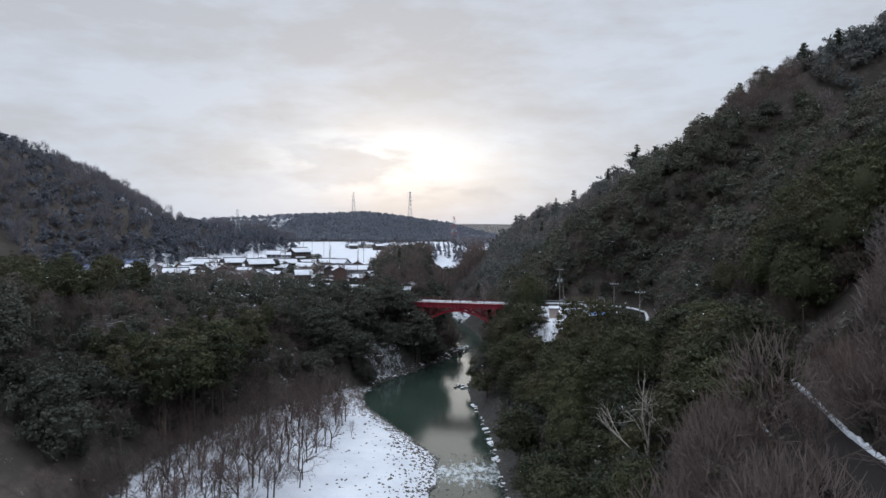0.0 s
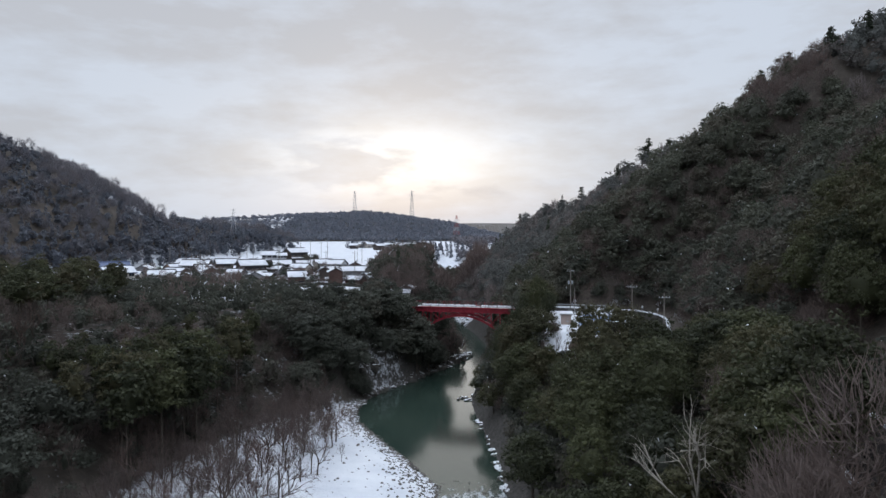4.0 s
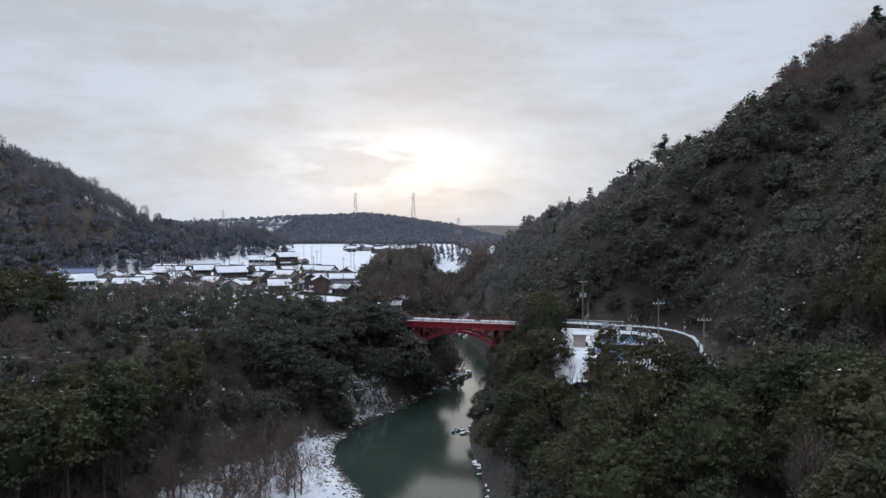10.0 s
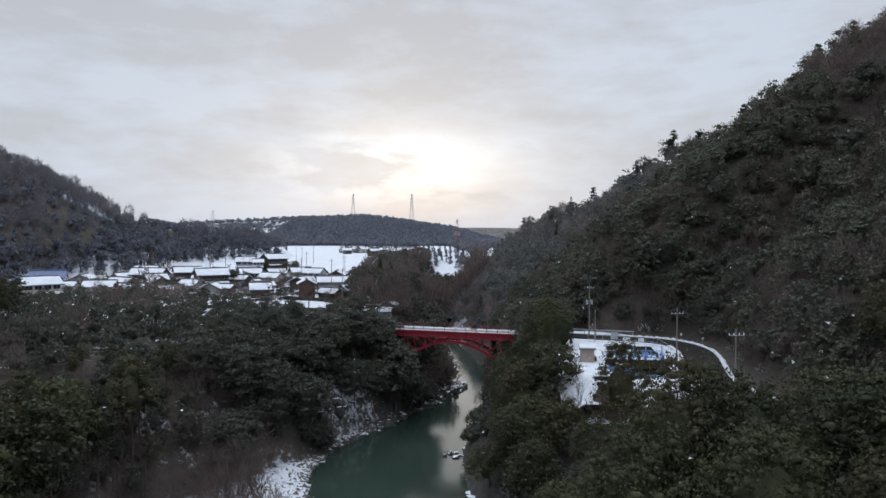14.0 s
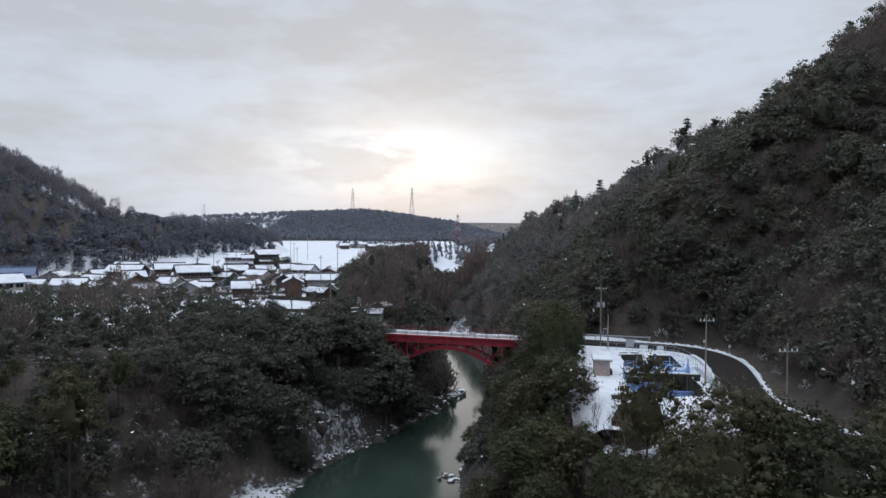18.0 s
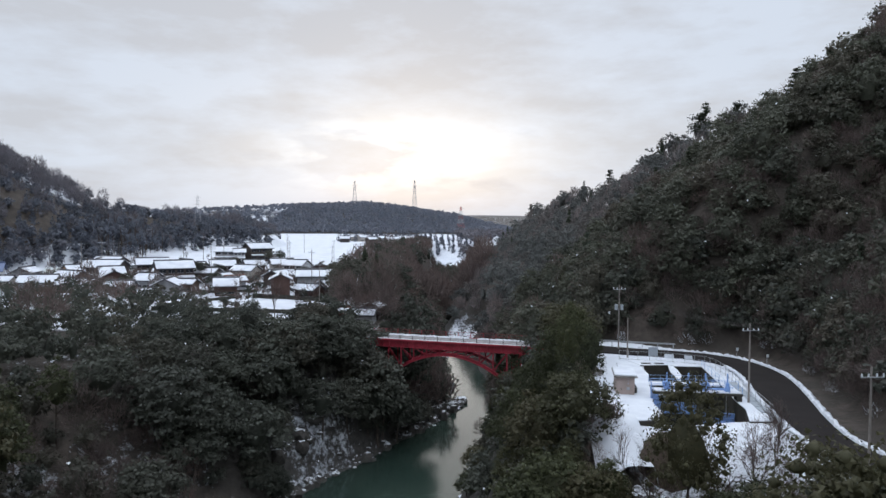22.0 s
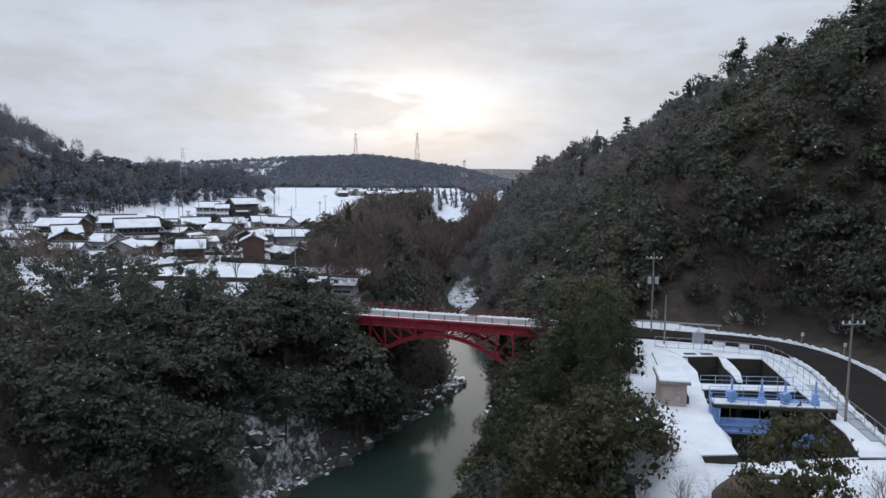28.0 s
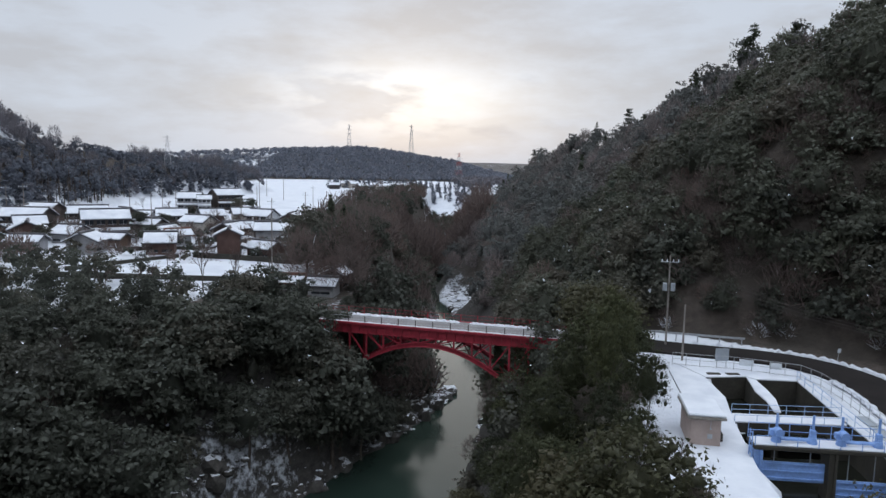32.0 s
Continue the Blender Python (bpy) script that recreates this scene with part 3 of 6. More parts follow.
def round_crown(rng, r, h, base, clumps, per, leaf, long=1.4, hull=0.5, flat=0.72, loose=0.6):
    """Broadleaf evergreen: puffs of leaves over a dome, lit on top and dark in the gaps between them."""
    out = []
    lean = rng.normal(0, 0.08 * r, 2)
    tall = (h - base) / 2
    mid = np.array([lean[0] * 0.5, lean[1] * 0.5, base + tall])
    v, f = core((0, 0, 0), 1.0, rng, 3 + (clumps > 20), 5 + (clumps > 20))
    out.append((v * np.array([r * 0.5, r * 0.5, tall * 0.7]) + mid, f))
    for k in range(clumps):
        up = 1 - 1.45 * (k + 0.5) / clumps
        ang = k * 2.39996 + rng.uniform(-0.4, 0.4)
        side = math.sqrt(max(0.0, 1 - up * up))
        cr = r * rng.uniform(0.22, 0.40) * (26 / max(clumps, 12)) ** 0.3
        way = np.array([math.cos(ang) * side, math.sin(ang) * side, up])
        reach = np.array([r - cr * 0.75, r - cr * 0.75, tall - cr * 0.5]) * rng.uniform(0.78, 1.08)
        c = mid + way * reach + np.array([lean[0] * up, lean[1] * up, rng.normal(0, 0.03 * h)])
        if clumps > 20:
            cv, cf = core((0, 0, 0), cr * hull, rng, 3, 4)
            out.append((cv * (1, 1, flat) + c, cf))
        n = max(6, int(per * (cr / (0.31 * r)) ** 1.6))
        d = ball_points(n, rng, -0.45)
        stretch = np.array([rng.uniform(0.9, 1.3), rng.uniform(0.9, 1.3), flat * rng.uniform(0.85, 1.2)])
        out.append(quads(c + d * stretch * cr * rng.uniform(0.45, 1.25, (len(d), 1)), d + np.array([0, 0, 0.3]), leaf, rng, long, loose))
    return joined(out)


def cone_crown(rng, r, h, base, tiers, per, leaf):
    """Cedar or pine: drooping tiers narrowing to a point, ragged."""
    out = []
    for k in range(tiers):
        t = k / (tiers - 1)
        z = base + (h - base) * t
        rr = r * (1 - t) ** 0.8 * rng.uniform(0.8, 1.15) + 0.12
        n = max(5, int(per * (1 - 0.75 * t)))
        ang = rng.uniform(0, 2 * np.pi, n)
        q = np.sqrt(rng.uniform(0.05, 1, n))
        c = np.stack([np.cos(ang) * rr * q, np.sin(ang) * rr * q, z - 0.45 * rr * q + rng.normal(0, 0.3, n)], 1)
        d = np.stack([np.cos(ang) * 0.6, np.sin(ang) * 0.6, np.full(n, 0.8)], 1)
        out.append(quads(c, d, leaf, rng, 1.5))
    return joined(out)


def spike(a, b, ra, rb, n=4):
    """A tapered limb of n sides from a to b."""
    a, b = np.asarray(a, float), np.asarray(b, float)
    way = (b - a) / (np.linalg.norm(b - a) + 1e-9)
    u = np.cross(way, (0.3, 0.5, 0.81))
    u /= np.linalg.norm(u) + 1e-9
    w = np.cross(way, u)
    ang = np.arange(n) * 2 * np.pi / n
    ring = np.cos(ang)[:, None] * u + np.sin(ang)[:, None] * w
    return np.concatenate([a + ring * ra, b + ring * rb]), np.array([(k, (k + 1) % n, n + (k + 1) % n, n + k) for k in range(n)])


def trunk_mesh(rng, h, r, lean=0.05, limbs=4, spread=2.0):
    out, p = [], np.zeros(3)
    segs = 4
    tips = []
    for k in range(segs):
        q = p + np.array([rng.normal(0, lean) * h / segs, rng.normal(0, lean) * h / segs, h / segs])
        out.append(spike(p, q, r * (1 - 0.7 * k / segs), r * (1 - 0.7 * (k + 1) / segs), 6))
        p = q
        tips.append(q)
    for k in range(limbs):
        s = tips[rng.integers(1, segs - 1)] if segs > 2 else p
        ang = k * 2.4 + rng.uniform(-0.5, 0.5)
        e = s + np.array([math.cos(ang) * spread, math.sin(ang) * spread, spread * 0.8]) * rng.uniform(0.6, 1.0)
        out.append(spike(s, e, r * 0.4, r * 0.12, 4))
    return joined(out)


def bare_limbs(rng, h, r, forks, twigs, depth=3):
    """A leafless tree: trunk, limbs and twigs; returns wood and twig meshes."""
    wood, fine = [], []

    def grow(p, way, length, rad, level):
        q = p + way * length
        (wood if level < 2 else fine).append(spike(p, q, rad, rad * 0.62, 5 if level == 0 else 3))
        if level >= depth:
            for _ in range(twigs):
                d = way + rng.normal(0, 0.5, 3) + np.array([0, 0, 0.15])
                d /= np.linalg.norm(d)
                s = p + way * length * rng.uniform(0.2, 1)
                fine.append(spike(s, s + d * length * rng.uniform(0.5, 1.0), rad * 0.42, rad * 0.15, 3))
            return
        for k in range(forks + (level == 0)):
            d = way + rng.normal(0, 0.46, 3) + np.array([0, 0, 0.22])
            d /= np.linalg.norm(d)
            grow(p + way * length * rng.uniform(0.55, 1.0), d, length * rng.uniform(0.55, 0.85), rad * 0.58, level + 1)

    grow(np.zeros(3), np.array([rng.normal(0, 0.06), rng.normal(0, 0.06), 1.0]), h * 0.36, r, 0)
    return joined(wood), joined(fine)


def haze_crown(rng, r, h, base, n, size, thick):
    """Distant leafless crown: a sheaf of fine upright twigs."""
    d = ball_points(n, rng, -0.5)
    c = d * np.array([r, r, (h - base) / 2]) * rng.uniform(0.35, 1.0, (len(d), 1)) ** 0.5 + (0, 0, (h + base) / 2)
    way = d * 0.7 + np.array([0, 0, 0.8]) + rng.normal(0, 0.45, d.shape)
    way /= np.linalg.norm(way, axis=1)[:, None]
    side = np.cross(way, rng.normal(0, 1, d.shape))
    side /= np.linalg.norm(side, axis=1)[:, None]
    a, b = way * (size * rng.uniform(0.6, 1.4, len(d)))[:, None], side * thick
    v = np.stack([c - a - b, c - a + b, c + a + b * 0.4, c + a - b * 0.4], 1).reshape(-1, 3)
    return v, np.arange(len(v)).reshape(-1, 4)


rng = np.random.default_rng(7)


def with_snow(rng, v, f, share, low=0.35):
    """Material index: a few upward cards hold snow."""
    n = np.cross(v[f[:, 1]] - v[f[:, 0]], v[f[:, 2]] - v[f[:, 0]])
    n /= np.linalg.norm(n, axis=1)[:, None] + 1e-9
    top = v[f].mean(1)[:, 2] > v[:, 2].min() + low * np.ptp(v[:, 2])
    top &= np.linalg.norm(v[f[:, 1]] - v[f[:, 0]], axis=1) < 0.8
    return ((np.abs(n[:, 2]) > 0.75) & top & (rng.random(len(f)) < share)).astype(int)


EVERGREEN, CEDAR, BARE, FAR_EVER, FAR_CEDAR, FAR_BARE, TINY_CONE, TINY_CLUMP, NEAR_EVER, MID_EVER, MID_BARE, TALL_EVER, HILL_KINDS, FINE_EVER, BRUSH = [], [], [], [], [], [], [], [], [], [], [], [], [], [], []
for k in range(8):
    r, h = rng.uniform(3.2, 4.6), rng.uniform(8.0, 11.5)
    v, f = round_crown(rng, r, h, h * 0.2, 40, 66, 0.14, flat=0.58)
    EVERGREEN.append((raw_mesh("trunk", *trunk_mesh(rng, h * 0.8, 0.2, 0.05, 5, r * 0.7), [BARK]), raw_mesh("crown", v, f, [LEAF, SNOW], with_snow(rng, v, f, 0.004)), h))
for k in range(6):
    r, h = rng.uniform(3.4, 4.4), rng.uniform(8.0, 11.0)
    v, f = round_crown(rng, r, h, h * 0.16, 50, 84, 0.1)
    NEAR_EVER.append((raw_mesh("trunk", *trunk_mesh(rng, h * 0.8, 0.2, 0.05, 5, r * 0.7), [BARK]), raw_mesh("crown", v, f, [OLIVE_LEAF, SNOW], with_snow(rng, v, f, 0.003)), h))
for k in range(5):
    r, h = rng.uniform(3.4, 4.4), rng.uniform(8.5, 10.5)
    v, f = round_crown(rng, r, h, h * 0.16, 80, 125, 0.062, loose=0.7)
    FINE_EVER.append((raw_mesh("trunk", *trunk_mesh(rng, h * 0.8, 0.16, 0.05, 6, r * 0.7), [BARK]), raw_mesh("crown", v, f, [OLIVE_LEAF, SNOW], with_snow(rng, v, f, 0.002)), h))
for k in range(6):
    r, h = rng.uniform(2.3, 3.0), rng.uniform(13.0, 15.5)
    v, f = round_crown(rng, r, h, h * 0.38, 34, 52, 0.135)
    TALL_EVER.append((raw_mesh("trunk", *trunk_mesh(rng, h * 0.85, 0.17, 0.02, 4, r * 0.7), [BARK]), raw_mesh("crown", v, f, [OLIVE_LEAF, SNOW], with_snow(rng, v, f, 0.003)), h))
for k in range(4):
    h = rng.uniform(11, 15)
    v, f = cone_crown(rng, rng.uniform(2.0, 2.8), h, h * 0.2, 22, 75, 0.24)
    CEDAR.append((raw_mesh("trunk", *trunk_mesh(rng, h * 0.95, 0.2, 0.01, 0), [BARK]), raw_mesh("crown", v, f, [NEEDLE, SNOW], with_snow(rng, v, f, 0.008)), h))
for k in range(6):
    h = rng.uniform(6.5, 9.5)
    wood, fine = bare_limbs(rng, h, 0.12, 3, 7)
    BARE.append((raw_mesh("trunk", *wood, [BARK]), raw_mesh("crown", *fine, [TWIG]), h))
for k in range(8):
    h = rng.uniform(7, 11)
    FAR_EVER.append(round_crown(rng, rng.uniform(2.7, 3.9), h, h * 0.1, 12, 20, 0.27, 1.3))
for k in range(4):
    h = rng.uniform(9, 14)
    FAR_CEDAR.append(cone_crown(rng, rng.uniform(1.8, 2.4), h, 0.5, 11, 26, 0.42))
for k in range(6):
    h = rng.uniform(6, 9.5)
    FAR_BARE.append(haze_crown(rng, rng.uniform(2.4, 3.4), h, 0.3, 175, 0.85, 0.085))
    MID_BARE.append(haze_crown(rng, rng.uniform(2.4, 3.4), h, 0.3, 430, 0.52, 0.032))
    MID_EVER.append(round_crown(rng, rng.uniform(2.7, 3.8), h * 0.95, h * 0.05, 26, 34, 0.155, 1.3, flat=0.9, loose=0.65))
for k in range(4):
    BRUSH.append(haze_crown(rng, rng.uniform(2.4, 3.2), rng.uniform(5.0, 7.0), 0.1, 110, 0.75, 0.066))
for k in range(4):
    h = rng.uniform(7, 11)
    TINY_CONE.append(cone_crown(rng, rng.uniform(2.0, 2.6), h * 0.8, 0.3, 7, 11, 0.48))
    HILL_KINDS.append(TINY_CONE[-1])
    HILL_KINDS.append(round_crown(rng, rng.uniform(2.2, 2.9), rng.uniform(6.0, 8.0), 0.2, 7, 12, 0.42, 1.2))
    TINY_CLUMP.append(round_crown(rng, rng.uniform(3.5, 5), rng.uniform(7, 9), 0.5, 4, 7, 0.8))


def stand(name, spots, kinds, material, label, share=0.003):
    """Many trees of a wood joined in one mesh: spots are rows of x, y, z, size, turn."""
    vs, fs, tones, at = [], [], [], 0
    for n, (x, y, z, s, a) in enumerate(spots):
        v, f = kinds[n % len(kinds)]
        c, q = math.cos(a) * s, math.sin(a) * s
        w = np.stack([v[:, 0] * c - v[:, 1] * q + x, v[:, 0] * q + v[:, 1] * c + y, v[:, 2] * s + z], 1)
        vs.append(w)
        fs.append(f + at)
        tones.append(np.full(len(w), rng.random()))
        at += len(w)
    v, f = np.concatenate(vs), np.concatenate(fs)
    small = np.linalg.norm(v[f[:, 1]] - v[f[:, 0]], axis=1) < 0.6
    me = raw_mesh(name, v, f, [material, SNOW], ((rng.random(len(f)) < share) & small).astype(int), {"tone": np.concatenate(tones)})
    return tagged(new(name, me), label, "woodland", kind="stuff")


def plant(kind, name, x, y, s, label, group, sink=0.3, z=None):
    """One tree as a thing with trunk and crown."""
    trunk, crown, h = kind
    z = height(x, y) if z is None else z
    ob = empty(name, pose(x, y, z - sink, 0, 0, rng.uniform(0, 360)) @ Matrix.Scale(s, 4))
    for me in (trunk, crown):
        p = new(me.name.split(".")[0], me)
        p.parent = ob
    return tagged(ob, label, "tree", group)


def plant_top(kinds, name, x, y, top, label, group, slim=1.0, sink=0.5):
    """A tree whose crown reaches the height top."""
    kind = kinds[rng.integers(len(kinds))]
    z = height(x, y) - sink
    s = (top - z) / kind[2]
    ob = plant(kind, name, x, y, 1.0, label, group, sink)
    ob.matrix_world = ob.matrix_world @ Matrix.Diagonal((s * slim, s * slim, s, 1))
    return ob


def scatter(x0, x1, y0, y1, gap, test):
    """Jittered grid of spots that pass the test."""
    out = []
    for yy in np.arange(y0, y1, gap):
        for xx in np.arange(x0, x1, gap):
            x, y = xx + rng.uniform(-0.45, 0.45) * gap, yy + rng.uniform(-0.45, 0.45) * gap
            if test(x, y):
                out.append((x, y))
    return out


def on(y, rows):
    return float(np.interp(y, [r[0] for r in rows], [r[1] for r in rows]))


# where woods stand
def left_slope(x, y):
    return on(y, EDGE_L) - (14 if y < 116 else -1.5) < x < min(on(y, FOOT_L), on(y, RIVER_L)) - 1.0


def right_bank(x, y):
    return on(y, RIVER_R) + 0.8 < x < on(y, TOP_R) - 0.5


def mountain(x, y):
    return x > on(y, HILL_R) + 2 and y < np.interp(x, [c[0] for c in CREST_R], [c[1] for c in CREST_R]) + 25


def left_mountain(x, y):
    return x < on(y, HILL_L) - 1 and y < np.interp(x, [c[0] for c in CREST_L], [c[1] for c in CREST_L]) + 20


def rows_for(spots, low=0.75, high=1.2, sink=0.5):
    xs, ys = np.array([p[0] for p in spots]), np.array([p[1] for p in spots])
    zs = land(xs, ys)[0]
    return [(x, y, z - sink, rng.uniform(low, high), rng.uniform(0, 6.28)) for x, y, z in zip(xs, ys, zs)]


def split(spots, size, seed, cut, cedar=0.06):
    """Shares spots among evergreen, leafless and cedar by broad patches."""
    ever, bare, ced = [], [], []
    for x, y in spots:
        mix = wobble(x, y, size, seed) + rng.normal(0, 0.4)
        (bare if mix > cut else ced if rng.random() < cedar else ever).append((x, y))
    return ever, bare, ced


ROAD_IN = [(22.0, -160), (22.0, 0), (24.0, 30), (29.5, 48), (35.0, 65), (36.0, 78), (34.4, 92), (33.6, 102), (34.6, 108), (35.3, 112), (36.6, 118), (38.2, 123.5), (39.2, 128), (39.3, 132), (38.2, 135.2), (34.5, 137.4), (28.5, 139.3), (22.5, 141.6), (18.6, 144.7)]
ROAD_OUT = [(28.0, -160), (28.0, 0), (30.0, 30), (35.5, 48), (40.6, 65), (41.2, 78), (39.0, 92), (37.0, 102), (38.4, 108), (39.6, 112), (41.6, 118), (43.2, 123.5), (44.1, 128), (43.9, 133), (42.4, 137.2), (38.8, 140.6), (32.0, 142.8), (26.0, 145.4), (20.0, 149.2)]
ever_spots, bare_spots = [], []


def thicket(x, y):
    """Where the right bank carries leafless wood instead of evergreens."""
    return y < min(54, 28 + 0.70 * (x - 8))


def under_top(x, y, s):
    """Keeps trees in front of the intake works below its yard."""
    return min(s, max(0.3, (19.4 - height(x, y)) / 10.0)) if 82 < y < 100 else s



# left slope, from the cliff by the bridge back along the terrace edge
SCREE = [(-15.0, 133.0), (-13.5, 135.6), (-12.0, 138.4), (-10.4, 141.0), (-8.8, 143.4)]
for x, y in scatter(-80, 0, 62, 168, 4.5, left_slope):
    if min(math.hypot(x - a, (y - b) * 0.6) for a, b in SCREE) < 1.3:
        continue
    top = min(1.15, (22.6 - height(x, y)) / 10.0) if y > 98 else 1.15
    (bare_spots if rng.random() < (0.35 if y < 88 else 0.4 if y < 120 and x > on(y, FOOT_L) - 8 else 0.08) else ever_spots).append((x, y, max(0.42, top * rng.uniform(0.7, 1.0))))
# right bank
for x, y in scatter(8, 34, 30, 150, 4.2, right_bank):
    if (x > 17.0 and y > 104) or (x > 17.6 and y > 92):
        continue
    if x > 12 and 54 < y < 100 and rng.random() < 0.7:
        continue
    (bare_spots if rng.random() < (0.9 if thicket(x, y) else 0.05) else ever_spots).append((x, y, rng.uniform(0.7, 1.05) * (0.55 if y > 112 and x < 13 else 0.66 if y > 112 and x < 16.5 else 1.0)))
for x, y in scatter(16, 44, 4, 58, 4.6, lambda x, y: not on(y, [(p[1], p[0]) for p in ROAD_IN]) - 1 < x < on(y, [(p[1], p[0]) for p in ROAD_OUT]) + 1 and x > 12 + (58 - y) * 0.05):
    if thicket(x, y):
        bare_spots.append((x, y, rng.uniform(0.85, 1.2)))
# bare trees on the flat beside the gravel bar
for x, y in scatter(-46, -13, 56, 116, 3.4, lambda x, y: on(y, FOOT_L) < x < on(y, RIVER_L) - 7 - 8 * (y < 92)):
    bare_spots.append((x, y, rng.uniform(0.75, 1.1)))
for k in range(40):
    y = 26 + k * 1.7 + rng.uniform(-0.6, 0.6)
    x = on(y, TOP_R) + 1.2 - 3.0 * (k % 2) + rng.uniform(-0.5, 0.5)
    if y < 54 or (y < 93 and k % 4 == 0):
        (bare_spots if thicket(x, y) else ever_spots).append((x, y, rng.uniform(0.95, 1.2) if y < 76 else rng.uniform(0.75, 1.0)))
for x, y in scatter(-58, -31, 76, 118, 3.9, lambda x, y: x < on(y, FOOT_L) + 3 and x > on(y, EDGE_L) - 2):
    plant(TALL_EVER[rng.integers(len(TALL_EVER))], "tall_evergreen_tree", x, y, (rng.uniform(16.5, 20.0) - height(x, y)) / 14.0, "tall slender evergreen with a bare lower trunk in snow", "evergreens of the gorge", 0.3)
for x, y in scatter(-112, -58, 92, 150, 4.6, lambda x, y: x < -0.667 * (y - 34) and x < on(y, EDGE_L) + 3):
    plant_top(TALL_EVER, "tall_evergreen_tree", x, y, rng.uniform(24.5, 28.5), "tall dark evergreen on the terrace above the river flat", "evergreens of the gorge", 1.25)
for x, y, s in ever_spots:
    if -59 < x < -31 and 76 < y < 118:
        continue
    s = under_top(x, y, s)
    kinds = NEAR_EVER if x > 0 else EVERGREEN
    plant(kinds[rng.integers(len(kinds))], "evergreen_tree", x, y, s, "dark green broadleaf evergreen tree with flecks of snow", "evergreens of the gorge", 0.8)
for x, y, s in bare_spots:
    plant(BARE[rng.integers(len(BARE))], "bare_tree", x, y, s, "leafless brown deciduous tree standing in snow", "bare trees of the gorge")
# tall evergreens on the bank before the intake works and beside the bridge
for x, y, top, slim in ((21.5, 78.7, 24.4, 0.85), (26.5, 77.0, 23.2, 0.95), (31.0, 78.0, 21.8, 0.9), (17.5, 76.0, 19.5, 0.9), (22.6, 66.0, 22.0, 0.9), (29.0, 63.0, 22.0, 0.85), (16.0, 69.0, 17.0, 0.9), (27.0, 70.5, 21.0, 0.8), (33.0, 70.0, 20.8, 0.7), (15.0, 60.0, 14.5, 0.9), (20.0, 57.5, 17.5, 0.9), (25.8, 84.0, 18.6, 0.9), (30.0, 86.0, 20.4, 0.9), (20.0, 86.0, 17.0, 0.9), (18.6, 92.5, 15.5, 0.8), (33.0, 88.0, 20.0, 0.7)):
    plant_top(FINE_EVER, "evergreen_tree", x, y, top, "tall olive-green evergreen with puffy crown on the river bank", "evergreens of the gorge", slim)
for x, y, top, slim in ((18.9, 125.5, 24.8, 0.52), (20.4, 121.0, 21.8, 0.5), (17.4, 119.5, 19.5, 0.6), (18.4, 116.5, 19.6, 0.6), (14.8, 115.5, 17.0, 0.8), (11.4, 119.0, 16.6, 0.62), (10.6, 113.0, 12.5, 0.7), (11.0, 106.0, 10.5, 0.8), (16.0, 111.5, 17.6, 0.7), (13.5, 110.0, 14.5, 0.9), (15.4, 106.5, 15.5, 0.75), (13.2, 120.5, 15.0, 0.8), (14.6, 126.5, 18.0, 0.7), (13.8, 104.0, 13.0, 0.9), (17.4, 101.0, 15.5, 0.8), (13.0, 97.0, 12.0, 0.9), (17.2, 131.0, 20.5, 0.7), (14.6, 132.5, 16.0, 0.7)):
    plant_top(FINE_EVER, "evergreen_tree", x, y, top, "dark olive evergreen crowding the bank beside the red bridge", "evergreens of the gorge", slim)
plant_top(FINE_EVER, "evergreen_tree", 22.9, 99.6, 22.3, "round olive-green evergreen before the intake basin", "evergreens of the gorge", 0.66, 1.2)
for x, y, top in ((21.6, 97.6, 13.6), (24.2, 97.6, 14.4), (26.6, 96.0, 14.8), (19.6, 97.0, 13.0)):
    plant_top(FINE_EVER, "evergreen_bush", x, y, top, "dense low evergreen bush under the round evergreen", "evergreens of the gorge", 0.9, 0.8)
for x, y, top in ((20.4, 101.6, 18.0), (25.6, 100.6, 18.4), (27.6, 99.0, 18.6), (28.8, 101.8, 18.8), (19.4, 104.6, 17.8), (18.8, 108.0, 18.4), (19.4, 111.4, 18.6), (27.0, 94.0, 18.0), (20.2, 114.2, 18.6), (30.4, 98.0, 19.0)):
    plant_top(BARE, "bare_tree", x, y, top, "leafless brown shrub poking through the snow by the works", "bare trees of the gorge", 0.9)
# tall evergreens at the mountain's foot where the flight begins
for x, y, top in ((47.0, 70.0, 32.0), (49.0, 77.0, 36.0), (48.0, 84.0, 33.0), (53.0, 73.0, 40.0), (54.5, 81.0, 42.0), (52.0, 88.0, 37.0), (58.5, 77.0, 46.0), (60.0, 85.0, 47.0), (57.5, 92.0, 43.0), (64.0, 80.0, 49.0), (46.5, 91.0, 29.0)):
    plant_top(FINE_EVER, "evergreen_tree", x, y, top, "tall olive evergreen with layered boughs at the mountain's foot", "evergreens of the gorge", 0.75)
for x, y, top in ((-1.8, 168.0, 20.5), (-5.5, 180.0, 26.0), (-9.5, 184.5, 27.0), (-7.0, 192.0, 26.5)):
    plant_top(EVERGREEN, "evergreen_tree", x, y, top, "dark evergreen on the cliff beyond the bridge", "cedar grove", 0.75)
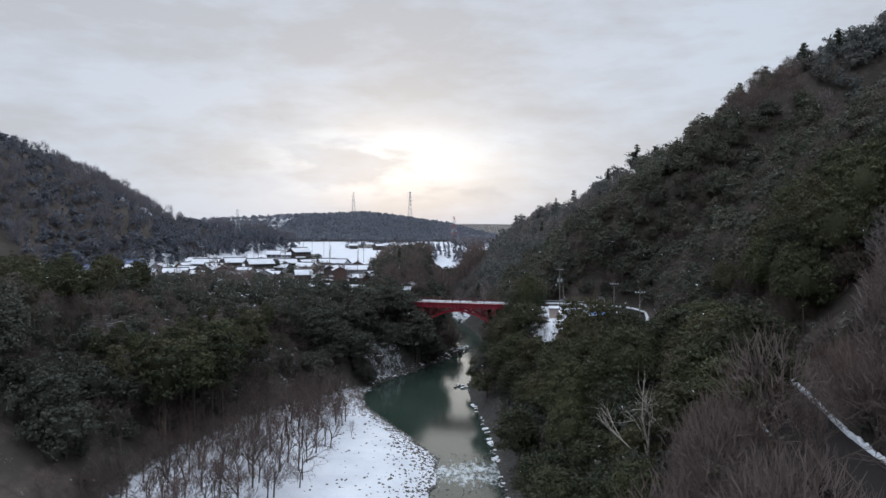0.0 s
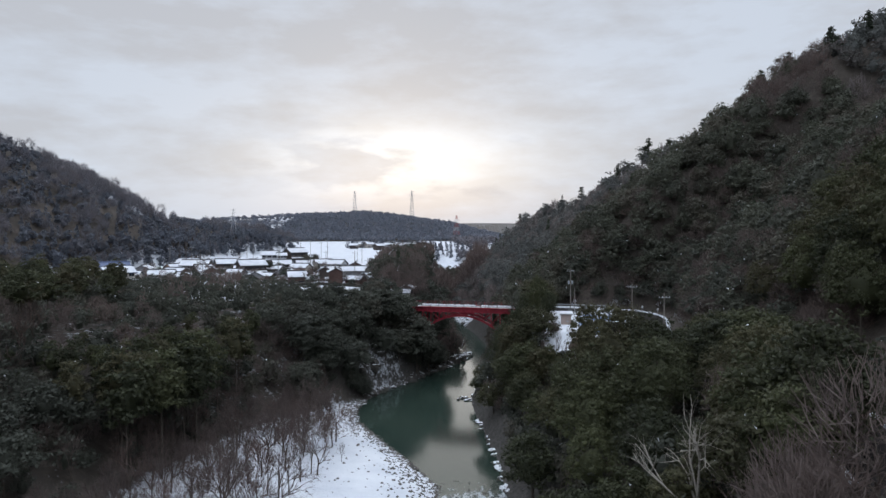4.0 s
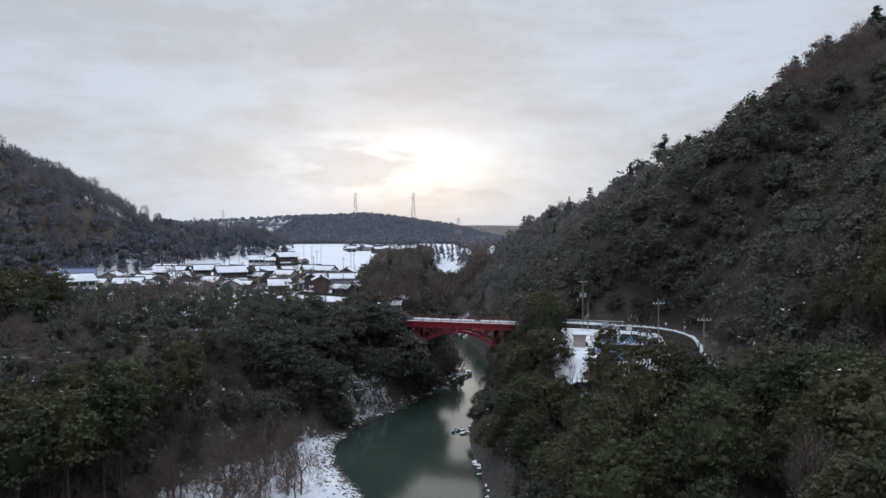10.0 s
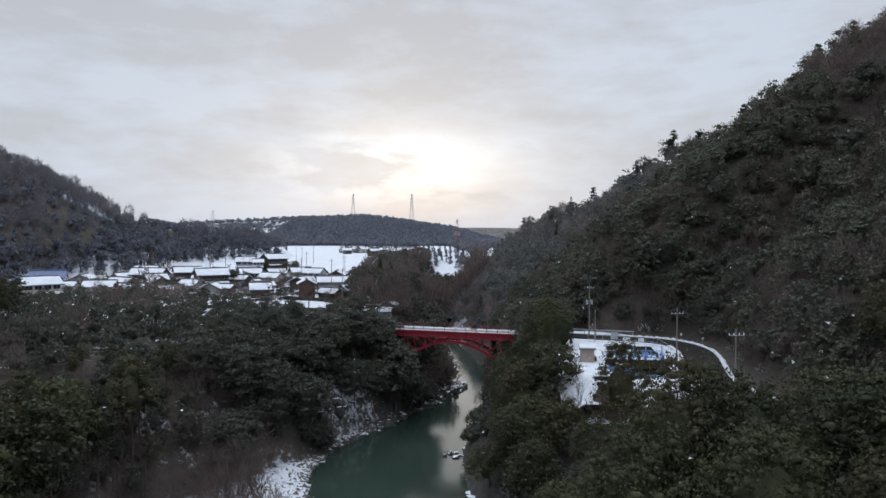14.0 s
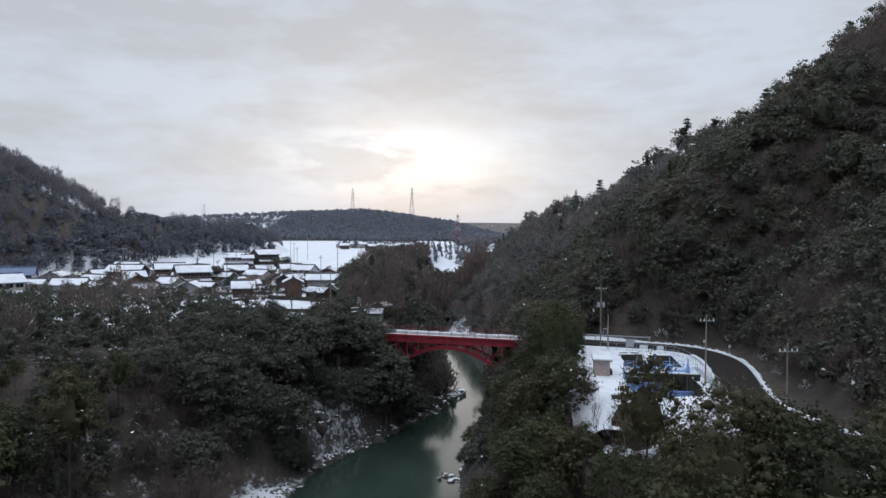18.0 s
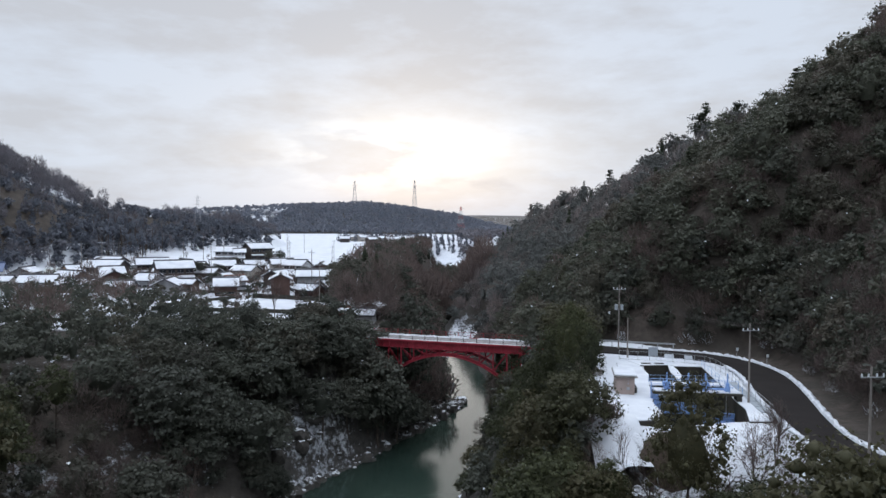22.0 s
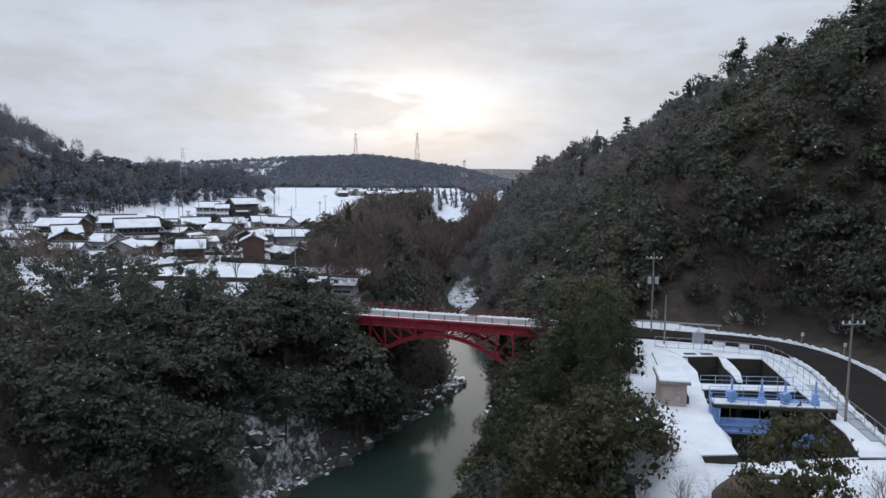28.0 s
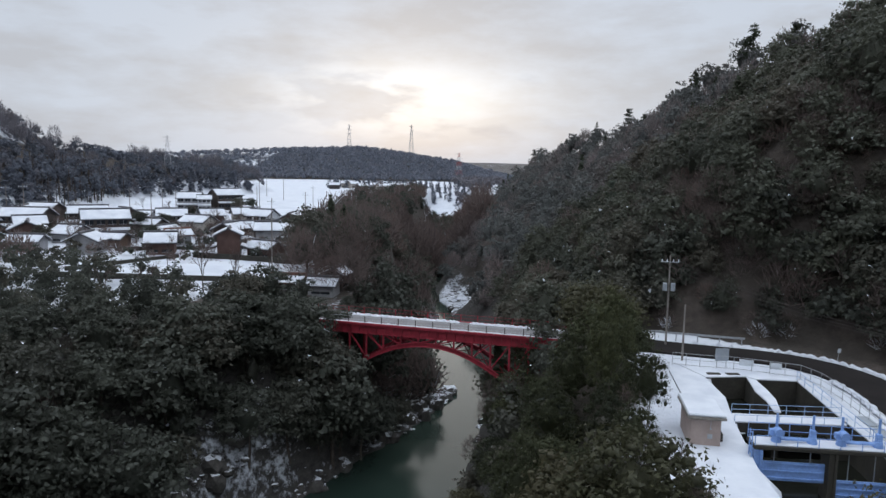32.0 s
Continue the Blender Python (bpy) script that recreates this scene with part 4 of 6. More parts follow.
for x, y, top in ((-2.4, 158.5, 17.5), (-5.5, 157.5, 18.0), (-5.5, 147.0, 14.6), (-9.5, 146.6, 16.6), (-13.5, 145.0, 18.3), (-16.5, 141.0, 19.0), (-20.0, 138.5, 20.8), (-24.5, 136.0, 22.0), (-29.0, 134.0, 21.5), (-34.0, 133.0, 21.0), (-23.0, 141.5, 22.5), (-28.5, 139.5, 22.5), (-34.5, 137.5, 22.0), (-40.0, 134.0, 22.0), (-46.0, 131.0, 22.0), (-39.0, 152.0, 21.5), (-33.0, 149.0, 21.0)):
    plant_top(EVERGREEN, "evergreen_tree", x, y, top, "broad dark evergreen with layered boughs on the gorge rim", "evergreens of the gorge", rng.uniform(0.7, 0.95))
# low evergreens hanging over the left bank under the cliff
for k in range(34):
    y = rng.uniform(126, 154)
    x = on(y, RIVER_L) - rng.uniform(0.8, 5.0)
    if min(math.hypot(x - a, (y - b) * 0.6) for a, b in SCREE) > 2.2:
        plant(EVERGREEN[rng.integers(len(EVERGREEN))], "evergreen_tree", x, y, rng.uniform(0.3, 0.55), "low dark evergreen hanging over the river bank", "evergreens of the gorge", 0.5)
# single trees that stand out
for x, y, s in ((21.0, 137.6, 0.95), (20.0, 133.2, 0.95), (21.8, 131.5, 0.62), (20.4, 128.2, 0.55), (20.0, 95.5, 0.6), (30.6, 89.0, 0.7), (24.6, 91.0, 0.75)):
    plant(NEAR_EVER[rng.integers(len(NEAR_EVER))], "evergreen_tree", x, y, under_top(x, y, s), "tall olive-green evergreen beside the bridge and intake works", "evergreens of the gorge", 0.6)
for x, y, s in ((-9, 178, 0.85), (-12, 184, 0.95), (-6, 186, 0.8)):
    plant(CEDAR[rng.integers(len(CEDAR))], "cedar_tree", x, y, s * 0.95, "dark green cedar in the grove behind the bridge", "cedar grove")
for x, y, s in ((31.6, 103.4, 0.6), (31.0, 102.4, 0.55), (30.2, 101.0, 0.6), (32.2, 104.4, 0.5), (-24, 160, 0.9), (-21, 163, 0.8), (-30, 158, 0.8), (-35, 156, 0.7), (19.2, 143.2, 0.6), (-14, 88, 0.35)):
    plant(BARE[rng.integers(len(BARE))], "bare_tree", x, y, s, "slender leafless tree rising from snowy ground", "bare trees of the gorge")

for x, y, s in ((-7.0, 146.0, 0.95), (-5.0, 148.6, 0.95), (-10.2, 145.4, 0.9), (-12.5, 148.2, 0.6), (-2.8, 150.6, 0.85), (-8.5, 149.6, 0.62), (-9.0, 142.0, 0.8), (-12.0, 138.0, 0.7), (-13.5, 142.5, 0.85), (-17.0, 138.0, 0.9), (-14.5, 145.0, 0.7), (-1.8, 154.5, 0.55), (0.5, 158.5, 0.5), (-16.5, 147.5, 0.6)):
    plant(EVERGREEN[rng.integers(len(EVERGREEN))], "evergreen_tree", x, y, s * 1.1, "dark evergreen crowding the end of the red bridge", "evergreens of the gorge", 0.5)


def snowy_field(x, y):
    c = -17.5 - (y - 150) * 0.24
    return 150 < y < 189 and abs(x - c) < 5.2


# the belt of low trees along the terrace edge before the village
belt = [(x, y) for x, y in scatter(-112, -9, 112, 182, 3.5, lambda x, y: x < on(y, EDGE_L) + 2 and not snowy_field(x, y)) if y < 176 - 6 * wobble(x, 0, 9, 3) and y < 160 + 0.5 * max(0, -x - 25)]
b_ever, b_bare, _ = split(belt, 8, 9, 0.85, 0)
stand("terrace_evergreens", [(x, y, z, s * (1.0 if y < 140 else 0.72), a) for x, y, z, s, a in rows_for(b_ever, 0.42, 0.66, 0.3)], FAR_EVER, LEAF, "belt of low dark evergreens along the village terrace", 0.006)
stand("terrace_bare_trees", rows_for(b_bare, 0.5, 0.85, 0.0), FAR_BARE, TWIG, "leafless brown trees along the village terrace", 0.003)
for x, y, s in ((-12.5, 174, 0.9), (-15, 180, 1.0), (-10, 190, 1.0), (-5, 176, 0.8), (-14, 192, 0.9)):
    plant(EVERGREEN[rng.integers(len(EVERGREEN))], "evergreen_tree", x, y, s, "rounded dark evergreen in the grove behind the bridge", "cedar grove", 0.4)
pale = tagged(empty("pale_bare_tree", pose(18.6, 44.0, height(18.6, 44.0) - 0.3, 0, 0, 40)), "large leafless tree with pale spreading limbs", "tree")
wood, fine = bare_limbs(rng, 12.5, 0.2, 3, 3)
for nm, geo in (("trunk", wood), ("crown", fine)):
    p = new(nm, raw_mesh(nm, *geo, [PALE_BARK]))
    p.parent = pale
# understorey and woods too many to count
slope_brush = scatter(-40, -14, 92, 128, 2.3, lambda x, y: on(y, FOOT_L) - 11 < x < on(y, RIVER_L) - 7.5 and rng.random() < 0.45)
flat_brush = slope_brush + scatter(-46, -15, 54, 118, 2.9, lambda x, y: on(y, FOOT_L) - 3 < x < on(y, RIVER_L) - 8 - 8 * (y < 92) and rng.random() < 0.42)
under = scatter(-84, 1, 60, 172, 3.1, left_slope) + scatter(8, 30, 26, 150, 3.0, right_bank)
under = [(x, y) for x, y in under if not (x > 19 and y > 103) and not (x > 17.6 and y > 92) and min(math.hypot(x - a, (y - b) * 0.6) for a, b in SCREE) > 1.2]
u_ever, u_bare, _ = split(under, 9, 5, 0.45, 0)
stand("evergreen_undergrowth", rows_for(u_ever, 0.35, 0.62, 0.6), FAR_EVER, LEAF, "dense evergreen undergrowth on the gorge slopes")
stand("bare_undergrowth", rows_for(u_bare + flat_brush, 0.4, 0.75, -0.3), MID_BARE, TWIG, "brown leafless undergrowth on the gorge slopes", 0.0)
m_spots = [(x, y) for x, y in scatter(22, 175, 20, 420, 4.05, mountain) if not (x > 34 + 0.72 * (y + 25) or (y > 290 and x > 78) or math.hypot((x - 50) / 7, (y - 62) / 8) < 1)]
m_spots += scatter(8, 30, 150, 420, 4.4, lambda x, y: on(y, RIVER_R) + 2 < x < on(y, HILL_R) + 3 and math.hypot((x - 11) / 7.5, (y - 246) / 15) > 1)
m_ever, m_bare, m_cedar = split(m_spots, 6, 11, 0.22, 0.05)


def close_by(x, y):
    return 70 < y < 205 and x < 92


low_bare = [p for p in m_bare if close_by(*p) and height(*p) < 52 and rng.random() < 0.72]
m_ever += low_bare
m_bare = [p for p in m_bare if p not in set(low_bare)]


m_fill = [(x, y) for x, y in scatter(24, 110, 60, 215, 2.9, mountain) if x < 34 + 0.72 * (y + 25) and wobble(x, y, 6, 11) > -0.5 and math.hypot((x - 50) / 7, (y - 62) / 8) > 1]
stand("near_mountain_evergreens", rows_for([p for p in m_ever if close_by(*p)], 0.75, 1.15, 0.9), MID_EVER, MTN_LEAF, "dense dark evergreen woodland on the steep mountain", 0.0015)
stand("mountain_evergreens", rows_for([p for p in m_ever if not close_by(*p)], 0.6, 0.95, 0.8), FAR_EVER, HIGH_LEAF, "dark evergreen woodland higher on the mountain, haze in its colour", 0.001)
stand("near_mountain_bare_trees", rows_for([p for p in m_bare if close_by(*p)], 0.75, 1.05), MID_BARE, TWIG, "brown leafless trees among the mountain woodland", 0.0)
stand("mountain_undergrowth", rows_for([p for p in m_fill if close_by(*p)], 0.45, 0.8, 0.2), BRUSH, TWIG, "brown leafless brushwood under the mountain trees", 0.0)
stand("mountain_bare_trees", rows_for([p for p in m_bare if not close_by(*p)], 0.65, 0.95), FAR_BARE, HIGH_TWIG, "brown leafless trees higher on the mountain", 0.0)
spur = [(x, y) for x, y in scatter(28, 78, 112, 172, 2.0, mountain) if math.hypot(height(x + 1, y) - height(x - 1, y), height(x, y + 1) - height(x, y - 1)) > 2.3]
stand("spur_bare_trees", rows_for(spur[::3], 0.5, 0.8, 0.4), MID_BARE, TWIG, "brown leafless trees clinging to the steep spur", 0.0)
stand("spur_evergreens", rows_for(spur[1::2], 0.4, 0.7, 0.6), MID_EVER, MTN_LEAF, "dark evergreens clinging to the steep spur", 0.001)
# firs behind the crest, their pale colour in place of mist
ridge_spots = scatter(92, 150, 174, 205, 3.2, lambda x, y: True)
stand("rime_firs", rows_for(ridge_spots, 0.5, 0.75, 0.4), FAR_CEDAR, MIST_LEAF, "pale firs along the high ridge, mist put into their colour", 0.02)
stand("mountain_cedars", rows_for(m_cedar, 0.55, 0.85), FAR_CEDAR, NEEDLE, "scattered dark cedars on the mountain", 0.002)
g_spots = scatter(-24, 18, 168, 470, 4.2, lambda x, y: on(y, EDGE_L) - 9 - 8 * (y > 178) < x < on(y, RIVER_L) - 1.5 and not (y < 171 and x < -4))
under_bridge = scatter(-9, 7, 148, 176, 2.6, lambda x, y: on(y, EDGE_L) < x < on(y, RIVER_L) - 1.6)
stand("bridge_undergrowth", rows_for(under_bridge, 0.3, 0.55), FAR_EVER, LEAF, "dark evergreen scrub on the cliff under the bridge", 0.004)
closing = scatter(-2, 20, 284, 330, 4.0, lambda x, y: True)
stand("valley_end_trees", [(x, y, z, s * min(1.8, max(0.6, (27.5 - z) / 8.5)), a) for x, y, z, s, a in rows_for(closing, 0.8, 1.1)], FAR_BARE, TWIG, "tall brown leafless trees where the gorge bends away", 0.001)
foot = scatter(22, 62, 30, 176, 2.3, lambda x, y: on(y, HILL_R) + 0.7 < x < on(y, HILL_R) + 13 and math.hypot((x - 50) / 7, (y - 62) / 8) > 1)
f_ever, f_bare, _ = split(foot, 7, 4, 0.15, 0)
stand("roadside_evergreens", rows_for(f_ever, 0.4, 0.75), FAR_EVER, LEAF, "evergreen scrub at the foot of the mountain", 0.006)
stand("roadside_bare_trees", rows_for(f_bare, 0.5, 0.9, 0.0), MID_BARE, TWIG, "brown leafless saplings above the road", 0.0)
g_ever, g_bare, g_cedar = split(g_spots, 12, 2, 0.0, 0.2)
g_brown = scatter(-12, 1, 165, 205, 3.2, lambda x, y: x < on(y, EDGE_L) + 2)
stand("grove_bare_trees", rows_for(g_brown, 0.9, 1.3), MID_BARE, TWIG, "brown leafless trees in the grove behind the bridge", 0.001)
stand("valley_evergreens", rows_for(g_ever + g_cedar, 0.6, 1.0), FAR_EVER, LEAF, "evergreens along the river beyond the bridge", 0.003)
stand("valley_bare_trees", rows_for(g_bare, 0.8, 1.25), FAR_BARE, TWIG, "brown leafless trees along the river beyond the bridge", 0.002)
l_spots = [(x, y) for x, y in scatter(-300, -100, 190, 660, 3.2, left_mountain) if x > -0.72 * (y + 40) - 40]
l_ever, l_bare, l_cedar = split(l_spots, 20, 6, 0.2, 0.5)
clear = lambda x, y: math.hypot((x + 140) / 13, (y - 284) / 20) > 1
# the plantation's edge, where straight stems show against the snow
edge = [(on(y, HILL_L) - rng.uniform(0.5, 9), y) for y in np.arange(200, 420, 0.4)]
stems = [spike((0, 0, 0), (rng.normal(0, 0.1), rng.normal(0, 0.1), 7.5), 0.16, 0.09, 4) for k in range(3)]
stand("plantation_stems", rows_for([p for p in edge if 262 < p[1] < 330], 0.8, 1.1, 0.2), stems, BARK, "straight bare stems along the edge of the cedar plantation", 0.0)
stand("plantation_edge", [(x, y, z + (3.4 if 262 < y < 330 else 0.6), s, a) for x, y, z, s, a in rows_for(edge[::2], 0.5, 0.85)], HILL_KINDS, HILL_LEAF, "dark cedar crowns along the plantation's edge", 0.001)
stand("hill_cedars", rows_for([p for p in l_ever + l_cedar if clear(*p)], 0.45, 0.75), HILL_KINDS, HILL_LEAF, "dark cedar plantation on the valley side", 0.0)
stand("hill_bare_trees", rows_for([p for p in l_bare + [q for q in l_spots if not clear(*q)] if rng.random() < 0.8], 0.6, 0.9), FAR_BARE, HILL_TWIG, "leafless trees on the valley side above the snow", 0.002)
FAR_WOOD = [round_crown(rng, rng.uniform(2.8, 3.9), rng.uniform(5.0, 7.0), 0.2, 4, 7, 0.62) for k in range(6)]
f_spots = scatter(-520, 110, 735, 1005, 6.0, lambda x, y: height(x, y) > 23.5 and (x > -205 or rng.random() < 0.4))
stand("far_hill_woods", rows_for(f_spots, 0.8, 1.15, 0.8), FAR_WOOD, FAR_LEAF, "wooded far hill with winter haze put into its colour", 0.004)
v_spots = scatter(-78, 30, 560, 610, 6.0, lambda x, y: rng.random() < 0.75)
w_spots = scatter(-10, 190, 430, 760, 9, lambda x, y: x > 10 + (y - 430) * 0.02 and rng.random() < 0.6)
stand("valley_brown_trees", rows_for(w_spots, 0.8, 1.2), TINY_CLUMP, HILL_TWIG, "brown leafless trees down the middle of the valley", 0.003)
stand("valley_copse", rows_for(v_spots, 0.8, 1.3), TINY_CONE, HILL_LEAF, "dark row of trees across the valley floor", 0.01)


def open_pine(h):
    """A fir whose broad flat sprays stand apart along the upper stem."""
    out = []
    z = h * 0.3
    while z < h:
        wide = (h - z) * 0.42 + 0.35
        for k in range(5):
            a = rng.uniform(0, 6.28)
            reach = wide * rng.uniform(0.45, 1.15)
            n = int(8 + reach * 12)
            q = rng.uniform(0.05, 1, n)
            c = np.stack([np.cos(a) * q * reach + rng.normal(0, 0.26, n), np.sin(a) * q * reach + rng.normal(0, 0.26, n), z + rng.uniform(-0.3, 0.3) + rng.uniform(-0.1, 0.3) * q * reach + rng.normal(0, 0.12, n)], 1)
            out.append(quads(c, np.tile((0.0, 0.0, 1.0), (n, 1)), 0.16, rng, 1.7))
        z += h * rng.uniform(0.06, 0.11)
    return joined(out)


for x, y, h in ((48.5, 399.6, 10.5), (58.0, 269.6, 12.0), (60.5, 262.0, 9.0), (64.0, 236.0, 8.5), (70.7, 221.7, 11.0), (73.5, 210.0, 8.0), (75.0, 186.0, 9.5), (79.0, 181.0, 8.0), (84.0, 170.0, 8.5), (89.0, 166.0, 8.0), (96.0, 160.0, 8.5), (104.0, 158.0, 8.0)):
    fir = tagged(empty("fir_tree", pose(x, y, height(x, y) - 0.4, 0, 0, rng.uniform(0, 360))), "open-branched fir standing out on the mountain crest", "tree", "firs of the crest")
    for nm, geo, paint in (("trunk", trunk_mesh(rng, h * 0.97, 0.18, 0.01, 0), BARK), ("crown", open_pine(h), NEEDLE)):
        p = new(nm, raw_mesh(nm, *geo, [paint]))
        p.parent = fir
verge = scatter(12, 48, 14, 62, 2.6, lambda x, y: not on(y, [(p[1], p[0]) for p in ROAD_IN]) - 1.2 < x < on(y, [(p[1], p[0]) for p in ROAD_OUT]) + 1.0 and on(y, RIVER_R) + 1.5 < x and thicket(x, y))
stand("verge_bare_trees", rows_for(verge, 0.7, 1.25, 0.0), MID_BARE, TWIG, "brown leafless thicket on both sides of the road", 0.0)
yard = scatter(18, 33, 93, 126, 1.9, lambda x, y: (x < 19.2 + (y - 104) * 0.02 if y > 104 else x < 33) and on(y, RIVER_R) + 2 < x and rng.random() < 0.85)
stand("yard_bushes", rows_for(yard, 0.14, 0.42, 0.0), MID_BARE, TWIG, "low leafless bushes poking through the snow by the works", 0.0)

# ---- rocks of the banks and stones of the gravel bar ----
def rock_mesh(r):
    bm = bmesh.new()
    bmesh.ops.create_icosphere(bm, subdivisions=2, radius=1.0)
    for v in bm.verts:
        n = noise.noise(v.co * 1.3 + Vector((r, r * 2, 0))) * 0.5 + noise.noise(v.co * 3.1 + Vector((0, r, r))) * 0.22
        v.co *= 1 + n
        v.co.z *= 0.75
    me = bpy.data.meshes.new("rock")
    bm.to_mesh(me)
    bm.free()
    me.materials.append(SNOW_ROCK)
    return me


ROCKS = [rock_mesh(3.7 * k) for k in range(6)]


def rock(x, y, s, z=None, label="dark wet boulder capped with snow at the water's edge"):
    ob = new("boulder", ROCKS[rng.integers(6)])
    z = height(x, y) if z is None else z
    ob.matrix_world = pose(x, y, z - 0.1 * s, rng.uniform(-15, 15), rng.uniform(-15, 15), rng.uniform(0, 360)) @ Matrix.Diagonal((s * rng.uniform(0.8, 1.3), s * rng.uniform(0.8, 1.3), s * rng.uniform(0.6, 1.0), 1))
    return tagged(ob, label, "boulder", "boulders of the gorge")


for y in np.arange(122, 180, 1.15):
    x = on(y, RIVER_L) - rng.uniform(-0.3, 1.8)
    rock(x, y, rng.uniform(0.25, 0.8), -0.2)
for y in np.arange(56, 172, 1.2):
    x = on(y, RIVER_R) + rng.uniform(-0.4, 1.6)
    rock(x, y, rng.uniform(0.3, 1.0), -0.1)
for k in range(110):
    b = rng.normal(0, 5.0)
    x, y = -12.2 + 0.55 * b + rng.normal(0, 2.0), 138.0 + b
    if x < on(y, RIVER_L) - 0.3:
        rock(x, y, rng.uniform(0.12, 0.34), label="snow-topped rock tumbled down the gorge slope")
for x, y, s in ((6.3, 172.5, 1.9), (5.4, 170.4, 1.6), (7.2, 174.3, 1.3), (4.9, 126.5, 0.5), (5.0, 127.8, 0.6), (4.2, 128.4, 0.4), (3.4, 127.2, 0.35), (-18, 120, 0.6), (-17.5, 122.5, 0.7), (-16.8, 124.5, 0.6)):
    rock(x, y, s, 0.15, "dark rock jutting into the green river")
# crags of the left cliff
for k in range(90):
    y = rng.uniform(128, 174)
    x = on(y, RIVER_L) - rng.uniform(0.1, 5.5)
    ob = rock(x, y, rng.uniform(0.4, 1.1), None, "dark craggy rock of the gorge wall flecked with snow")
    ob.scale.z *= rng.uniform(1.3, 2.2)
# stones of the snowy bar beyond the bridge
for k in range(36):
    a, q = rng.uniform(0, 6.28), math.sqrt(rng.random())
    rock(11 + 6 * q * math.cos(a), 246 + 14 * q * math.sin(a), rng.uniform(0.3, 0.9), None, "snow-dusted stone on the bar beyond the bridge")
for x, y, s in ((21.4, 102.6, 1.7), (22.8, 101.8, 1.4), (23.9, 102.6, 1.1), (20.4, 103.2, 1.0)):
    rock(x, y, s, None, "dark bare outcrop in the snow before the intake works")
# pebbles, too many to count
vs, fs, at = [], [], 0
base = np.array([[1, 0, 0], [0, 1, 0], [-1, 0, 0], [0, -1, 0], [0, 0, 0.7]])
tri = np.array([[0, 1, 4, 4], [1, 2, 4, 4], [2, 3, 4, 4], [3, 0, 4, 4]])[:, :3]
for k in range(2600):
    y = rng.uniform(62, 126)
    edge = on(y, RIVER_L)
    x = edge - abs(rng.normal(0, 1.6)) * (1.8 if y < 88 else 1.0) + rng.uniform(-0.5, 0.5)
    if rng.random() < 0.16:
        x = edge - rng.uniform(0, 15)
    if rng.random() < 0.28 and y < 78:
        x = on(y, RIVER_R) + rng.normal(-0.3, 0.9)
    if rng.random() < 0.22:
        x, y = rng.uniform(-3, 10), rng.uniform(64, 84)
    s = rng.uniform(0.08, 0.3)
    zz = max(height(x, y), -0.02)
    a = rng.uniform(0, 6.28)
    c, q = math.cos(a), math.sin(a)
    v = base * s * rng.uniform(0.6, 1.4, (1, 3))
    vs.append(np.stack([v[:, 0] * c - v[:, 1] * q + x, v[:, 0] * q + v[:, 1] * c + y, v[:, 2] + zz - 0.03], 1))
    fs.append(tri + at)
    at += 5
tagged(new("pebbles", raw_mesh("pebbles", np.concatenate(vs), np.concatenate(fs), [ROCK])), "grey river stones along the snowy gravel bar", "stones", kind="stuff")

# ---- the red arch bridge ----
BR = Matrix.Translation((-4.8, 151.5, 16.0)) @ Matrix(((0.962, 0.272, 0, 0), (-0.272, 0.962, 0, 0), (0, 0, 1, 0), (0, 0, 0, 1)))
S0, S1, WIDE, MID, PANEL = -6.0, 25.5, 4.6, 9.7, 2.05


def arch_z(s):
    return 13.85 - 16.0 - 0.0425 * (s - MID) ** 2


def lump_ridge(length, width, tall, rng_, gap=0.22, taper=True):
    """A ridge of shovelled snow along x: lumpy cross-sections."""
    n = max(4, int(length / gap))
    bm = bmesh.new()
    rows = []
    for k in range(n + 1):
        x = length * k / n
        w, h = width * rng_.uniform(0.7, 1.15), tall * rng_.uniform(0.45, 1.25)
        if taper and k in (0, n):
            h *= 0.2
        rows.append([bm.verts.new((x, -w / 2, 0)), bm.verts.new((x, -w * 0.28, h * 0.8)), bm.verts.new((x, w * rng_.uniform(-0.1, 0.1), h)), bm.verts.new((x, w * 0.3, h * 0.7)), bm.verts.new((x, w / 2, 0))])
    for a, b in zip(rows, rows[1:]):
        for j in range(4):
            bm.faces.new((a[j], b[j], b[j + 1], a[j + 1]))
    for f in bm.faces:
        f.smooth = False
    bmesh.ops.recalc_face_normals(bm, faces=bm.faces[:])
    return bm


